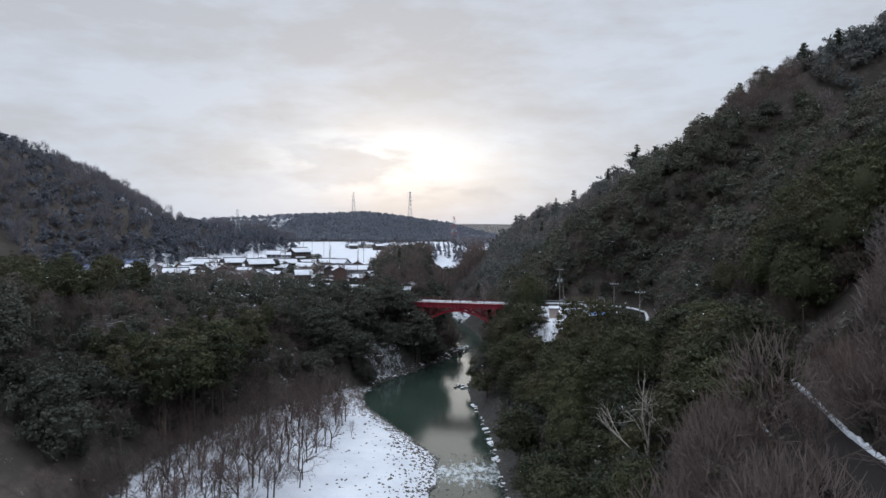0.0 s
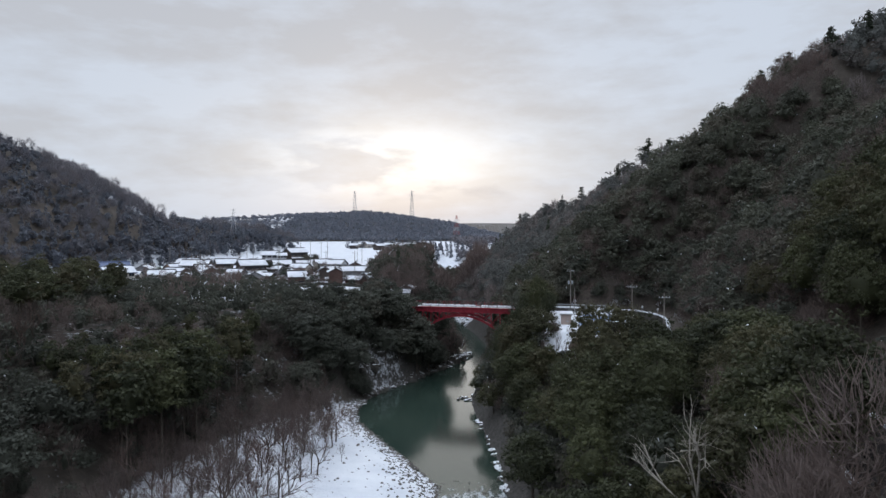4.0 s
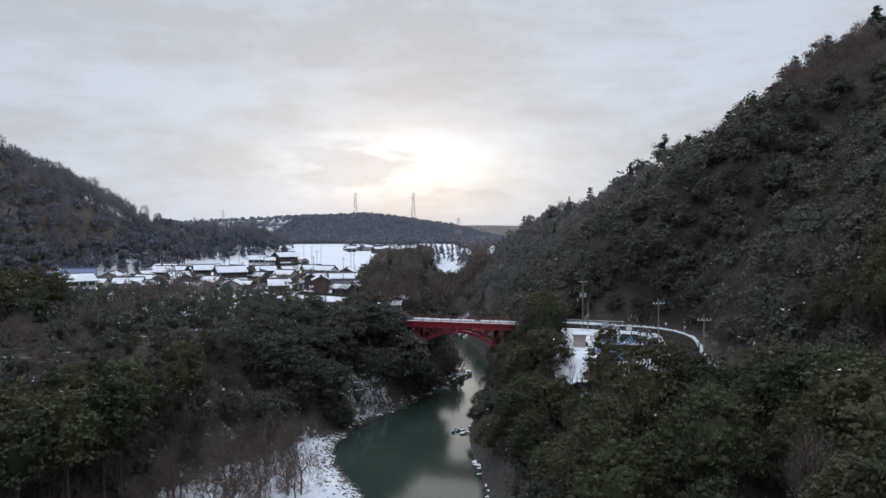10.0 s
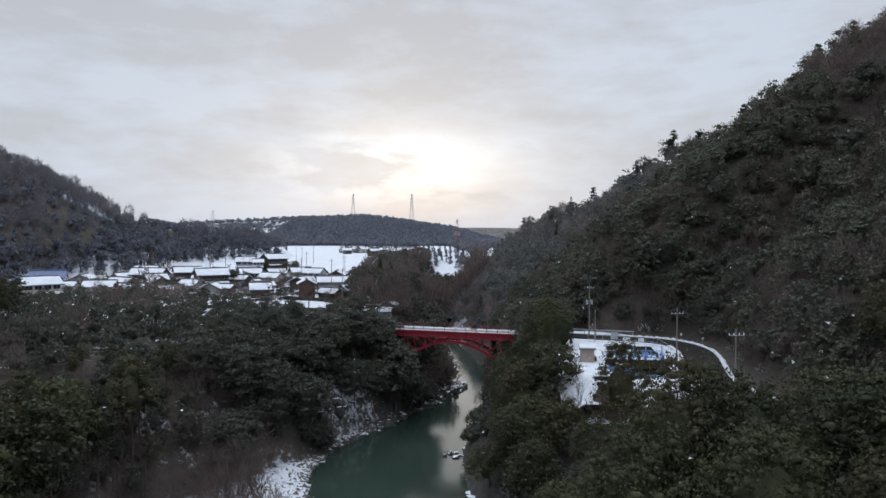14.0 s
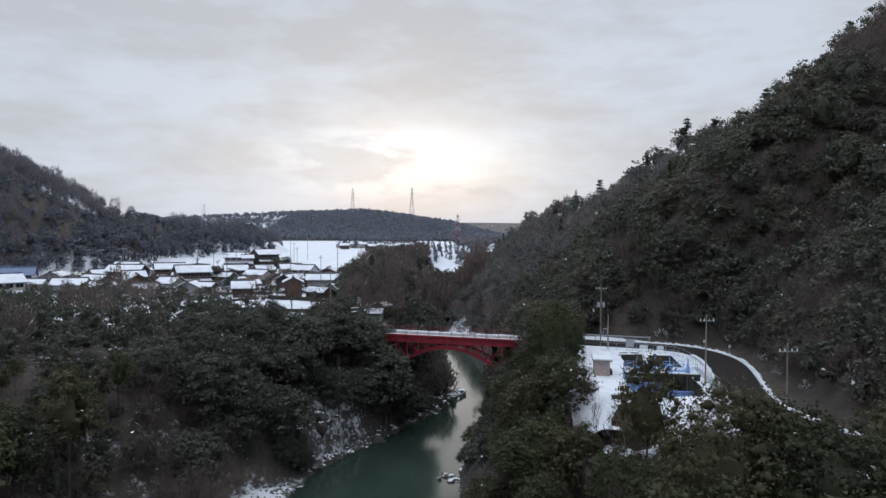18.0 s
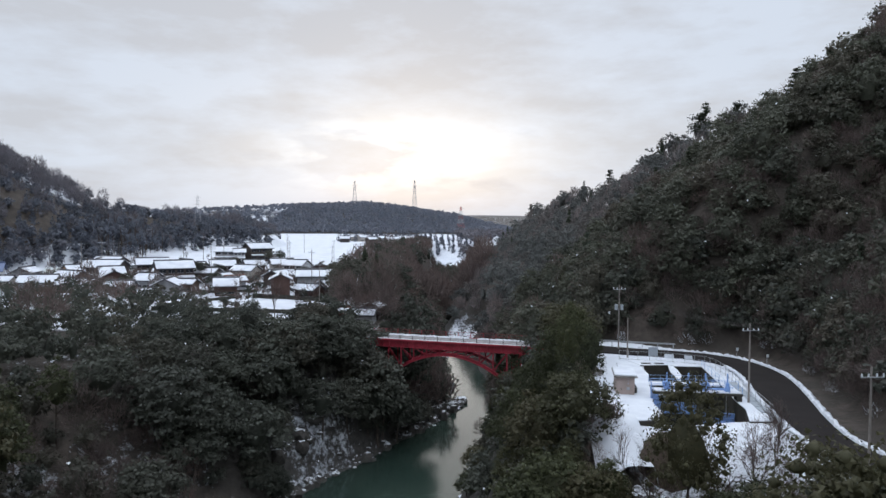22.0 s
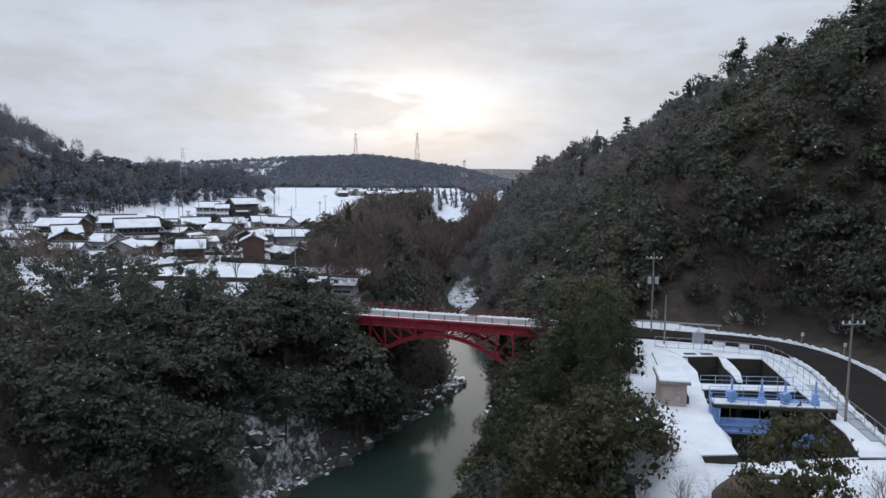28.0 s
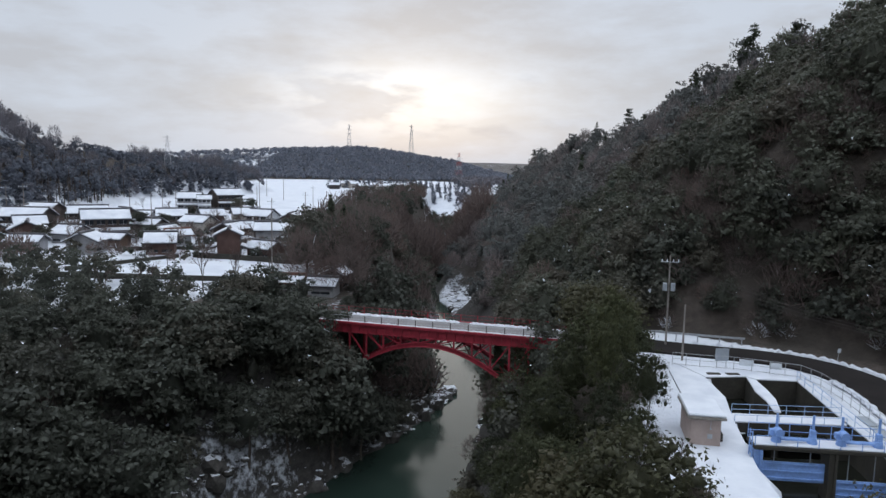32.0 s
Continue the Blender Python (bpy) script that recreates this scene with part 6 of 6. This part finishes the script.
# a sunk channel with grey lids between basin and fence
for k in range(6):
    y = 112.0 + k * 2.05
    bm = bmesh.new()
    box(bm, -0.42, 0.42, -0.95, 0.95, 0, 0.06, bevel=0.015)
    lid = part("channel_cover", bm, GREY_PAINT)
    lid.matrix_world = pose(34.15 + (y - 112) * 0.17 + 0.25, y, G + 0.1, 0, 0, -9)
    tagged(lid, "grey steel channel cover half clear of snow", "cover", "channel covers")
# sign boards and white panels
sign = tagged(empty("information_board", pose(31.2, 135.1, G)), "grey information board on two posts", "sign")
for x in (-0.42, 0.42):
    bm = bmesh.new()
    beam(bm, (x, 0, -0.2), (x, 0, 1.75), 0.07, sides=6)
    part("post", bm, STEEL, sign)
bm = bmesh.new()
box(bm, -0.6, 0.6, -0.05, -0.01, 0.65, 1.8, bevel=0.01)
part("board", bm, GREY_PAINT, sign)
for x, w in ((32.9, 1.15), (35.0, 0.95)):
    bm = bmesh.new()
    box(bm, -w / 2, w / 2, -0.03, 0.03, 0.55, 1.1, bevel=0.01)
    p = part("notice_panel", bm, WHITE_PAINT)
    p.matrix_world = pose(x, 134.05 - (x - 32.9) * 0.43 - 0.06, G, 0, 0, -22)
    tagged(p, "white notice panel fixed to the pipe fence", "sign", "notice panels")
for x, y in ((43.0, 137.6), (44.9, 133.2)):
    s = tagged(empty("marker_post", pose(x, y, G + 0.1, 0, 8, 20)), "short white road marker on a thin post", "road marker", "road markers")
    bm = bmesh.new()
    beam(bm, (0, 0, -0.3), (0, 0, 0.95), 0.05, sides=6)
    part("post", bm, STEEL, s)
    bm = bmesh.new()
    box(bm, -0.2, 0.2, -0.03, 0.02, 0.8, 1.2, bevel=0.01)
    part("plate", bm, WHITE_PAINT, s)
for x, y, wide, tall in ((39.5, 146.2, 0.55, 0.36), (41.8, 145.0, 0.5, 0.34), (47.6, 138.6, 0.45, 0.32), (46.8, 127.0, 0.35, 0.28), (44.5, 118.6, 0.3, 0.3), (42.6, 108.8, 0.32, 0.3), (43.4, 101.5, 0.35, 0.4), (31.0, 149.5, 0.35, 0.3)):
    shrub = tagged(empty("snowy_shrub", pose(x, y, height(x, y) - 0.2, 0, 0, rng.uniform(0, 360))), "leafless shrub laden with snow at the mountain's foot", "shrub", "snowy shrubs")
    for nm, kind, paint, k in (("branchwork", MID_BARE[0], TWIG, 1.0), ("snow_load", BRUSH[1], SNOW, 0.92)):
        v, f = kind
        if nm == "snow_load":
            f = f[rng.random(len(f)) < 0.45]
        p = new(nm, raw_mesh(nm, v * (wide * k, wide * k, tall * k), f, [paint]))
        p.parent = shrub
# guard beam behind the bend
guard = tagged(empty("guard_rail", pose(0, 0, 0)), "white steel guard rail topped with snow", "guard rail")
for k in range(7):
    p = np.array((24.5, 146.6)) * (1 - k / 6) + np.array((36.5, 143.0)) * k / 6
    bm = bmesh.new()
    beam(bm, (*p, G - 0.3), (*p, G + 0.85), 0.12, sides=8)
    part("post", bm, STEEL, guard)
bm = bmesh.new()
beam(bm, (24.3, 146.5, G + 0.8), (36.7, 142.8, G + 0.8), 0.08, 0.2)
part("beam", bm, STEEL, guard)
poles = [(34.3, 114.8, G, 7.9, 1, 5, False), (28.7, 142.6, G, 9.2, 1, -10, True), (28.6, 137.6, G, 5.2, 0, 0, False), (33.2, 94.5, 16.2, 8.0, 1, 5, False)]
for p in poles:
    utility_pole(*p)
wires("overhead_cable", (34.3, 114.7, G + 7.6), (33.2, 94.4, 23.8), (-0.9, 0.0, 0.9), 0.7, "thin dark cable strung between utility poles")
wires("overhead_cable", (28.7, 142.4, G + 8.6), (34.3, 114.7, G + 7.6), (-0.9, 0.0, 0.9), 0.8, "thin dark cable strung between utility poles")

# ---- village on the terrace ----
def ground_z(x, y):
    return height(x, y)


def house(x, y, rot, w, d, tall, wall, tile=None, pitch=0.5, apron=True, snow=0.16, windows=3, storeys=1, label="", name="house"):
    """Farmhouse: walls with gables along x, two roof slopes under snow with a bare ridge, windows, lean-to apron roof."""
    tile = tile or TILE
    w, d, tall = w * 0.82, d * 0.85, tall * 0.8
    z = ground_z(x, y)
    ob = tagged(empty(name, pose(x, y, z - 0.15, 0, 0, rot)), label or "tiled village house with snow on its roof", "house", "village houses")
    e = d / 2 * pitch
    bm = bmesh.new()
    vs = [bm.verts.new(p) for p in [(-w / 2, -d / 2, 0), (w / 2, -d / 2, 0), (w / 2, d / 2, 0), (-w / 2, d / 2, 0), (-w / 2, -d / 2, tall), (w / 2, -d / 2, tall), (w / 2, d / 2, tall), (-w / 2, d / 2, tall), (-w / 2, 0, tall + e), (w / 2, 0, tall + e)]]
    for f in ((0, 1, 5, 4), (2, 3, 7, 6), (1, 2, 6, 9, 5), (3, 0, 4, 8, 7), (4, 5, 9, 8), (6, 7, 8, 9)):
        bm.faces.new([vs[k] for k in f])
    part("wall", bm, wall, ob)
    o, th = 0.55, 0.16
    slope = math.atan(pitch)
    run = (d / 2 + o) / math.cos(slope)
    for sgn in (-1, 1):
        bm = bmesh.new()
        m = Matrix.Translation((0, 0, tall + e + 0.02)) @ Matrix.Rotation(sgn * slope, 4, "X")
        y0, y1 = (0, run) if sgn < 0 else (-run, 0)
        box(bm, -w / 2 - o, w / 2 + o, y0, y1, 0, th, m, bevel=0.03)
        roof = part("roof", bm, tile, ob)
        if snow:
            bm = bmesh.new()
            q0, q1 = (0.35, run - 0.05) if sgn < 0 else (-run + 0.05, -0.35)
            box(bm, -w / 2 - o + 0.1, w / 2 + o - 0.1, q0, q1, th + 0.004, th + snow, m, bevel=0.05)
            part("snow_cover", bm, SNOW, roof, "even snow on the roof slope")
    bm = bmesh.new()
    box(bm, -w / 2 - o, w / 2 + o, -0.22, 0.22, tall + e + 0.08, tall + e + 0.42, bevel=0.06)
    part("ridge", bm, tile, ob)
    if apron:
        for sgn in (-1, 1):
            m = Matrix.Translation((0, sgn * d / 2, tall * 0.55)) @ Matrix.Rotation(-sgn * 0.35, 4, "X")
            bm = bmesh.new()
            y0, y1 = (0, 1.3) if sgn > 0 else (-1.3, 0)
            box(bm, -w / 2 - 0.2, w / 2 + 0.2, y0, y1, 0, 0.1, m)
            lean = part("apron_roof", bm, tile, ob)
            bm = bmesh.new()
            box(bm, -w / 2 - 0.1, w / 2 + 0.1, y0 + 0.05, y1 - 0.05, 0.104, 0.24, m, bevel=0.04)
            part("snow_cover", bm, SNOW, lean)
    rows = [tall * 0.25] if not apron else [tall * 0.18, tall * 0.74]
    for zz in rows:
        for k in range(windows):
            xx = -w / 2 + w * (k + 0.5) / windows
            hgt = min(1.2, tall * 0.2)
            for sgn in (-1,):
                bm = bmesh.new()
                box(bm, xx - w / windows * 0.36, xx + w / windows * 0.36, sgn * d / 2 - 0.05, sgn * d / 2 + 0.02, zz, zz + hgt, bevel=0.01)
                win = part("window", bm, GLASS, ob)
                bm = bmesh.new()
                box(bm, xx - w / windows * 0.38, xx + w / windows * 0.38, sgn * d / 2 - 0.08, sgn * d / 2 - 0.02, zz - 0.07, zz - 0.003)
                box(bm, xx - 0.03, xx + 0.03, sgn * d / 2 - 0.08, sgn * d / 2 - 0.052, zz, zz + hgt)
                part("frame", bm, WALLS[3], win)
    return ob


DT, BT, CP, GP, OC, RB, WH = WALLS
HOUSES = [
    (-60.0, 206.5, 18, 9.5, 7.0, 5.2, DT, TILE, "two-storey dark timber farmhouse under a snowy tiled roof"),
    (-80.0, 214.0, 22, 10.5, 7.0, 4.6, DT, TILE, "long dark farmhouse with a snow-covered tiled roof"),
    (-86.5, 211.0, 22, 4.0, 5.5, 3.6, OC, TILE, "ochre-walled outbuilding under snow"),
    (-74.0, 226.5, 20, 9.0, 6.5, 4.4, DT, TILE, "dark farmhouse with snow on its roof and a bare ridge"),
    (-82.0, 202.5, 8, 8.0, 5.0, 2.8, BT, TILE, "low brown farm building under snow"),
    (-70.5, 199.0, 100, 7.0, 6.0, 3.2, RB, TILE, "brown gabled storehouse with snowy roof"),
    (-72.0, 187.5, -8, 9.0, 4.5, 2.4, BT, TILE, "low snow-covered shed row at the village edge"),
    (-62.5, 186.0, -10, 6.0, 4.0, 2.3, GP, TILE, "low grey shed under snow"),
    (-53.5, 194.5, 12, 8.5, 3.6, 2.3, BT, TILE, "long low open shed with a snowy roof"),
    (-62.5, 220.0, 108, 6.5, 6.5, 4.6, DT, TILE, "black gabled farmhouse with snow-streaked roof"),
    (-55.0, 226.0, 15, 7.0, 6.0, 4.4, GP, TILE, "grey plastered house with snow on its roof"),
    (-47.5, 222.0, 12, 7.0, 5.5, 3.6, CP, TILE, "cream plastered house with snowy roof"),
    (-44.5, 203.0, 20, 4.8, 4.2, 2.6, GP, RUST_TILE, "small grey shed with a snowy sheet roof"),
    (-50.0, 237.0, 30, 6.0, 6.0, 3.8, RB, TILE, "red-brown gabled house under snow"),
    (-43.5, 243.0, 12, 7.5, 6.0, 4.2, CP, TILE, "pale house with a wide snowy roof"),
    (-37.5, 236.5, 4, 7.0, 6.0, 4.8, WH, TILE, "white two-storey house with snow on its roof"),
    (-30.8, 238.0, 62, 6.5, 6.0, 4.2, RB, TILE, "brown gabled house with snowy roof"),
    (-31.0, 191.8, 96, 4.6, 4.4, 5.2, RB, TILE, "tall narrow red-brown storehouse by the snowy field"),
    (-25.2, 193.6, 2, 6.0, 4.6, 2.6, RB, TILE, "low brown annexe roofed with snow"),
    (-20.8, 198.0, 24, 7.0, 6.0, 3.4, DT, TILE, "dark timber house with broad snowy roof"),
    (-28.5, 212.0, 8, 8.0, 6.0, 4.2, GP, TILE, "grey house with snow-covered roof"),
    (-37.0, 216.0, 14, 6.5, 5.5, 3.4, CP, TILE, "pale low house under snow"),
    (-75.0, 289.5, 28, 8.0, 7.5, 4.8, GP, TILE, "grey farmhouse with snow-streaked gable roof"),
    (-64.5, 292.0, 12, 10.0, 8.0, 6.2, DT, TILE, "large two-storey dark house with layered snowy roofs"),
    (-69.3, 286.0, 10, 4.5, 5.0, 4.6, WH, TILE, "white plastered storehouse beside the large house"),
    (-92.0, 240.0, 20, 9.0, 6.5, 4.0, DT, TILE, "dark farmhouse at the foot of the hill"),
    (-86.0, 172.0, 30, 9.0, 7.0, 5.0, CP, BLUE_TILE, "two-storey cream house with blue-grey tiles"),
    (-98.0, 196.0, 24, 9.0, 7.0, 5.0, WH, BLUE_TILE, "pale house with bare blue-grey roof at the village edge"),
    (-104.0, 187.0, 20, 8.0, 6.0, 4.0, OC, BLUE_TILE, "ochre farm building with grey-blue roof"),
]
for k, (x, y, rot, w, d, tall, wall, tile, label) in enumerate(HOUSES):
    rot += (14, -22, 30, 8, -30, 20, 2)[k % 7]
    bare = tile is BLUE_TILE
    house(x, y, rot, w, d, tall, wall, tile, apron=tall > 4.3, snow=0 if bare and x < -97 else 0.17, windows=3 if w < 9 else 4, label=label)
r = np.random.default_rng(21)
taken = [(h[0], h[1]) for h in HOUSES]
for k in range(400):
    x, y = r.uniform(-92, -22), r.uniform(186, 238)
    if len(taken) > 44 or min(math.hypot(x - a, y - b) for a, b in taken) < 7.2 or (x > -40 and y < 200):
        continue
    taken.append((x, y))
    tall = r.choice([2.4, 2.8, 3.4, 4.4])
    house(x, y, r.choice([-14, 4, 22, 38]) + r.normal(0, 5) + (90 if r.random() < 0.4 else 0), r.uniform(5, 8.5), r.uniform(4, 6.5), tall, WALLS[r.choice([0, 0, 1, 2, 3, 5])], TILE, apron=tall > 4.3, windows=2, label="weathered timber outbuilding under snow" if tall < 3 else "tiled village house with snow on its roof")
for k in range(9):
    x, y = r.uniform(-75, -20), r.uniform(470, 600)
    tall = r.uniform(3, 5)
    house(x, y, r.uniform(0, 40), r.uniform(7, 12), r.uniform(6, 8), tall, WALLS[r.integers(0, 4)], TILE, apron=False, windows=2, label="distant farmhouse with snow on its roof")
# hut at the bridge end, with a taller back part
house(-9.6, 164.5, -8, 4.2, 3.4, 2.0, GP, TILE, apron=False, windows=1, label="small grey hut with snowy roof beside the bridge")
house(-8.6, 168.4, 80, 3.6, 3.2, 3.0, DT, TILE, apron=False, windows=1, label="dark gabled hut with snowy roof behind the bridge end")
house(-14.6, 166.0, -4, 4.6, 3.0, 1.8, RB, RUST_TILE, apron=False, snow=0.05, windows=1, label="low brown shed near the bridge")

# greenhouse of plastic sheet, half under snow
gh = tagged(empty("plastic_greenhouse", pose(-92, 224, ground_z(-92, 224), 0, 0, 20)), "long arched plastic greenhouse dusted with snow", "greenhouse")
bm = bmesh.new()
rows = []
for x in np.linspace(-8, 8, 17):
    rows.append([bm.verts.new((x, 2.7 * math.cos(a), 2.6 * math.sin(a))) for a in np.linspace(0, math.pi, 11)])
for a, b in zip(rows, rows[1:]):
    for k in range(10):
        bm.faces.new((a[k], a[k + 1], b[k + 1], b[k]))
bm.faces.new(rows[0][::-1])
bm.faces.new(rows[-1])
part("sheet", bm, PLASTIC, gh)
for x in np.linspace(-8, 8, 9):
    bm = bmesh.new()
    pts = [Vector((x, 2.74 * math.cos(a), 2.64 * math.sin(a))) for a in np.linspace(0, math.pi, 9)]
    for a, b in zip(pts, pts[1:]):
        beam(bm, a, b, 0.05, 0.05)
    part("hoop", bm, STEEL, gh)

# village poles, garden trees
for x, y in ((-96, 232), (-83, 218), (-58, 236), (-71, 240), (-40, 228), (-52, 209), (-27, 205), (-52, 286), (-80, 280), (-66, 310), (-38, 300), (-60, 350), (-75, 380), (-20, 178), (-44, 255), (-30, 250)):
    utility_pole(x, y, ground_z(x, y), r.uniform(8.5, 10), 1, r.uniform(-20, 20))
for x, y, s, k in ((-52, 203, 0.7, 1), (-49, 212, 0.8, 1), (-56, 213, 0.5, 0), (-39, 207, 0.8, 1), (-46, 229, 0.75, 1), (-42, 214, 0.9, 1), (-54, 220, 0.5, 0), (-68, 215, 0.45, 0), (-58, 284, 0.5, 0), (-55, 287, 0.5, 0), (-85, 278, 0.6, 1), (-80, 285, 0.6, 1), (-34, 206, 0.6, 1), (-33, 225, 0.5, 0), (-66, 196, 0.4, 0), (-47, 197, 0.5, 0), (-47.5, 250, 0.8, 1), (-58, 246, 0.5, 0), (-40, 188, 0.5, 1), (-36, 178, 0.5, 1), (-22, 184, 0.8, 1)):
    plant((BARE if k else EVERGREEN)[r.integers(0, 5)], "bare_tree" if k else "garden_evergreen", x, y, s, "leafless garden tree among the houses" if k else "clipped dark evergreen in a snowy garden", "village trees")

# low retaining walls round the snowy fields
for a, b, h in (((-36, 188.2), (-18, 189.0), 0.9), ((-38, 187), (-46, 168), 0.6), ((-16, 170), (-46, 163), 0.7), ((-50, 190), (-38, 198), 0.7)):
    bm = bmesh.new()
    za, zb = ground_z(*a), ground_z(*b)
    n = 8
    for k in range(n):
        p, q = Vector((*a, za)).lerp(Vector((*b, zb)), k / n), Vector((*a, za)).lerp(Vector((*b, zb)), (k + 1) / n)
        beam(bm, p + Vector((0, 0, h / 2 - 0.3)), q + Vector((0, 0, h / 2 - 0.3)), 0.35, h + 0.6)
    tagged(part("field_wall", bm, DARK_CONCRETE), "low dark stone wall along a snowy field", "wall", "field walls")


# ---- pylons on the far hills ----
def pylon(x, y, z, tall, base, paint, label):
    ob = tagged(empty("transmission_pylon", pose(x, y, z, 0, 0, 20)), label, "pylon", "transmission pylons")

    def half(t):
        return base / 2 * (1 - t) ** 1.1 + base * 0.07

    levels = np.linspace(0, 1, 8)
    th = tall * 0.0045
    for k, (a, b) in enumerate(zip(levels, levels[1:])):
        bm = bmesh.new()
        ca = [Vector((sx * half(a), sy * half(a), a * tall)) for sx, sy in ((-1, -1), (1, -1), (1, 1), (-1, 1))]
        cb = [Vector((sx * half(b), sy * half(b), b * tall)) for sx, sy in ((-1, -1), (1, -1), (1, 1), (-1, 1))]
        for j in range(4):
            beam(bm, ca[j], cb[j], th)
            beam(bm, ca[j], cb[(j + 1) % 4], th * 0.6)
            beam(bm, ca[(j + 1) % 4], cb[j], th * 0.6)
            beam(bm, cb[j], cb[(j + 1) % 4], th * 0.6)
        part("lattice", bm, paint[k % len(paint)], ob)
    for t in (0.7, 0.82, 0.94):
        bm = bmesh.new()
        reach = base * 0.55
        beam(bm, (-reach, 0, t * tall), (reach, 0, t * tall), th * 0.9)
        beam(bm, (-reach, 0, t * tall), (0, 0, (t + 0.05) * tall), th * 0.6)
        beam(bm, (reach, 0, t * tall), (0, 0, (t + 0.05) * tall), th * 0.6)
        part("crossarm", bm, paint[-1], ob)


STEEL_PY = [RED_WHITE[2]]
pylon(-118, 376, height(-118, 376), 15, 3.0, STEEL_PY, "slim steel pylon on the wooded spur")
pylon(20, 800, 21, 33, 8, RED_WHITE[:2], "red and white steel transmission pylon before the far hill")
pylon(-44, 1040, height(-44, 1040), 46, 6.5, STEEL_PY, "tall grey transmission pylon on the far hill")
pylon(-136, 1060, height(-136, 1060), 42, 6.5, STEEL_PY, "grey transmission pylon on the far hill")

# hedges and shrubs between the houses
hedge = []
for k in range(520):
    x, y = r.uniform(-98, -20), r.uniform(180, 246)
    if min(math.hypot(x - a, y - b) for a, b in taken) > 3.6 and not snowy_field(x, y):
        hedge.append((x, y))
stand("garden_shrubs", rows_for(hedge[::2], 0.22, 0.45, 0.1), HILL_KINDS[1::2], LEAF, "dark clipped garden shrubs between the houses", 0.05)
stand("garden_brush", rows_for(hedge[1::2], 0.22, 0.5, 0.0), FAR_BARE, TWIG, "brown leafless hedges and fruit trees between the houses", 0.02)
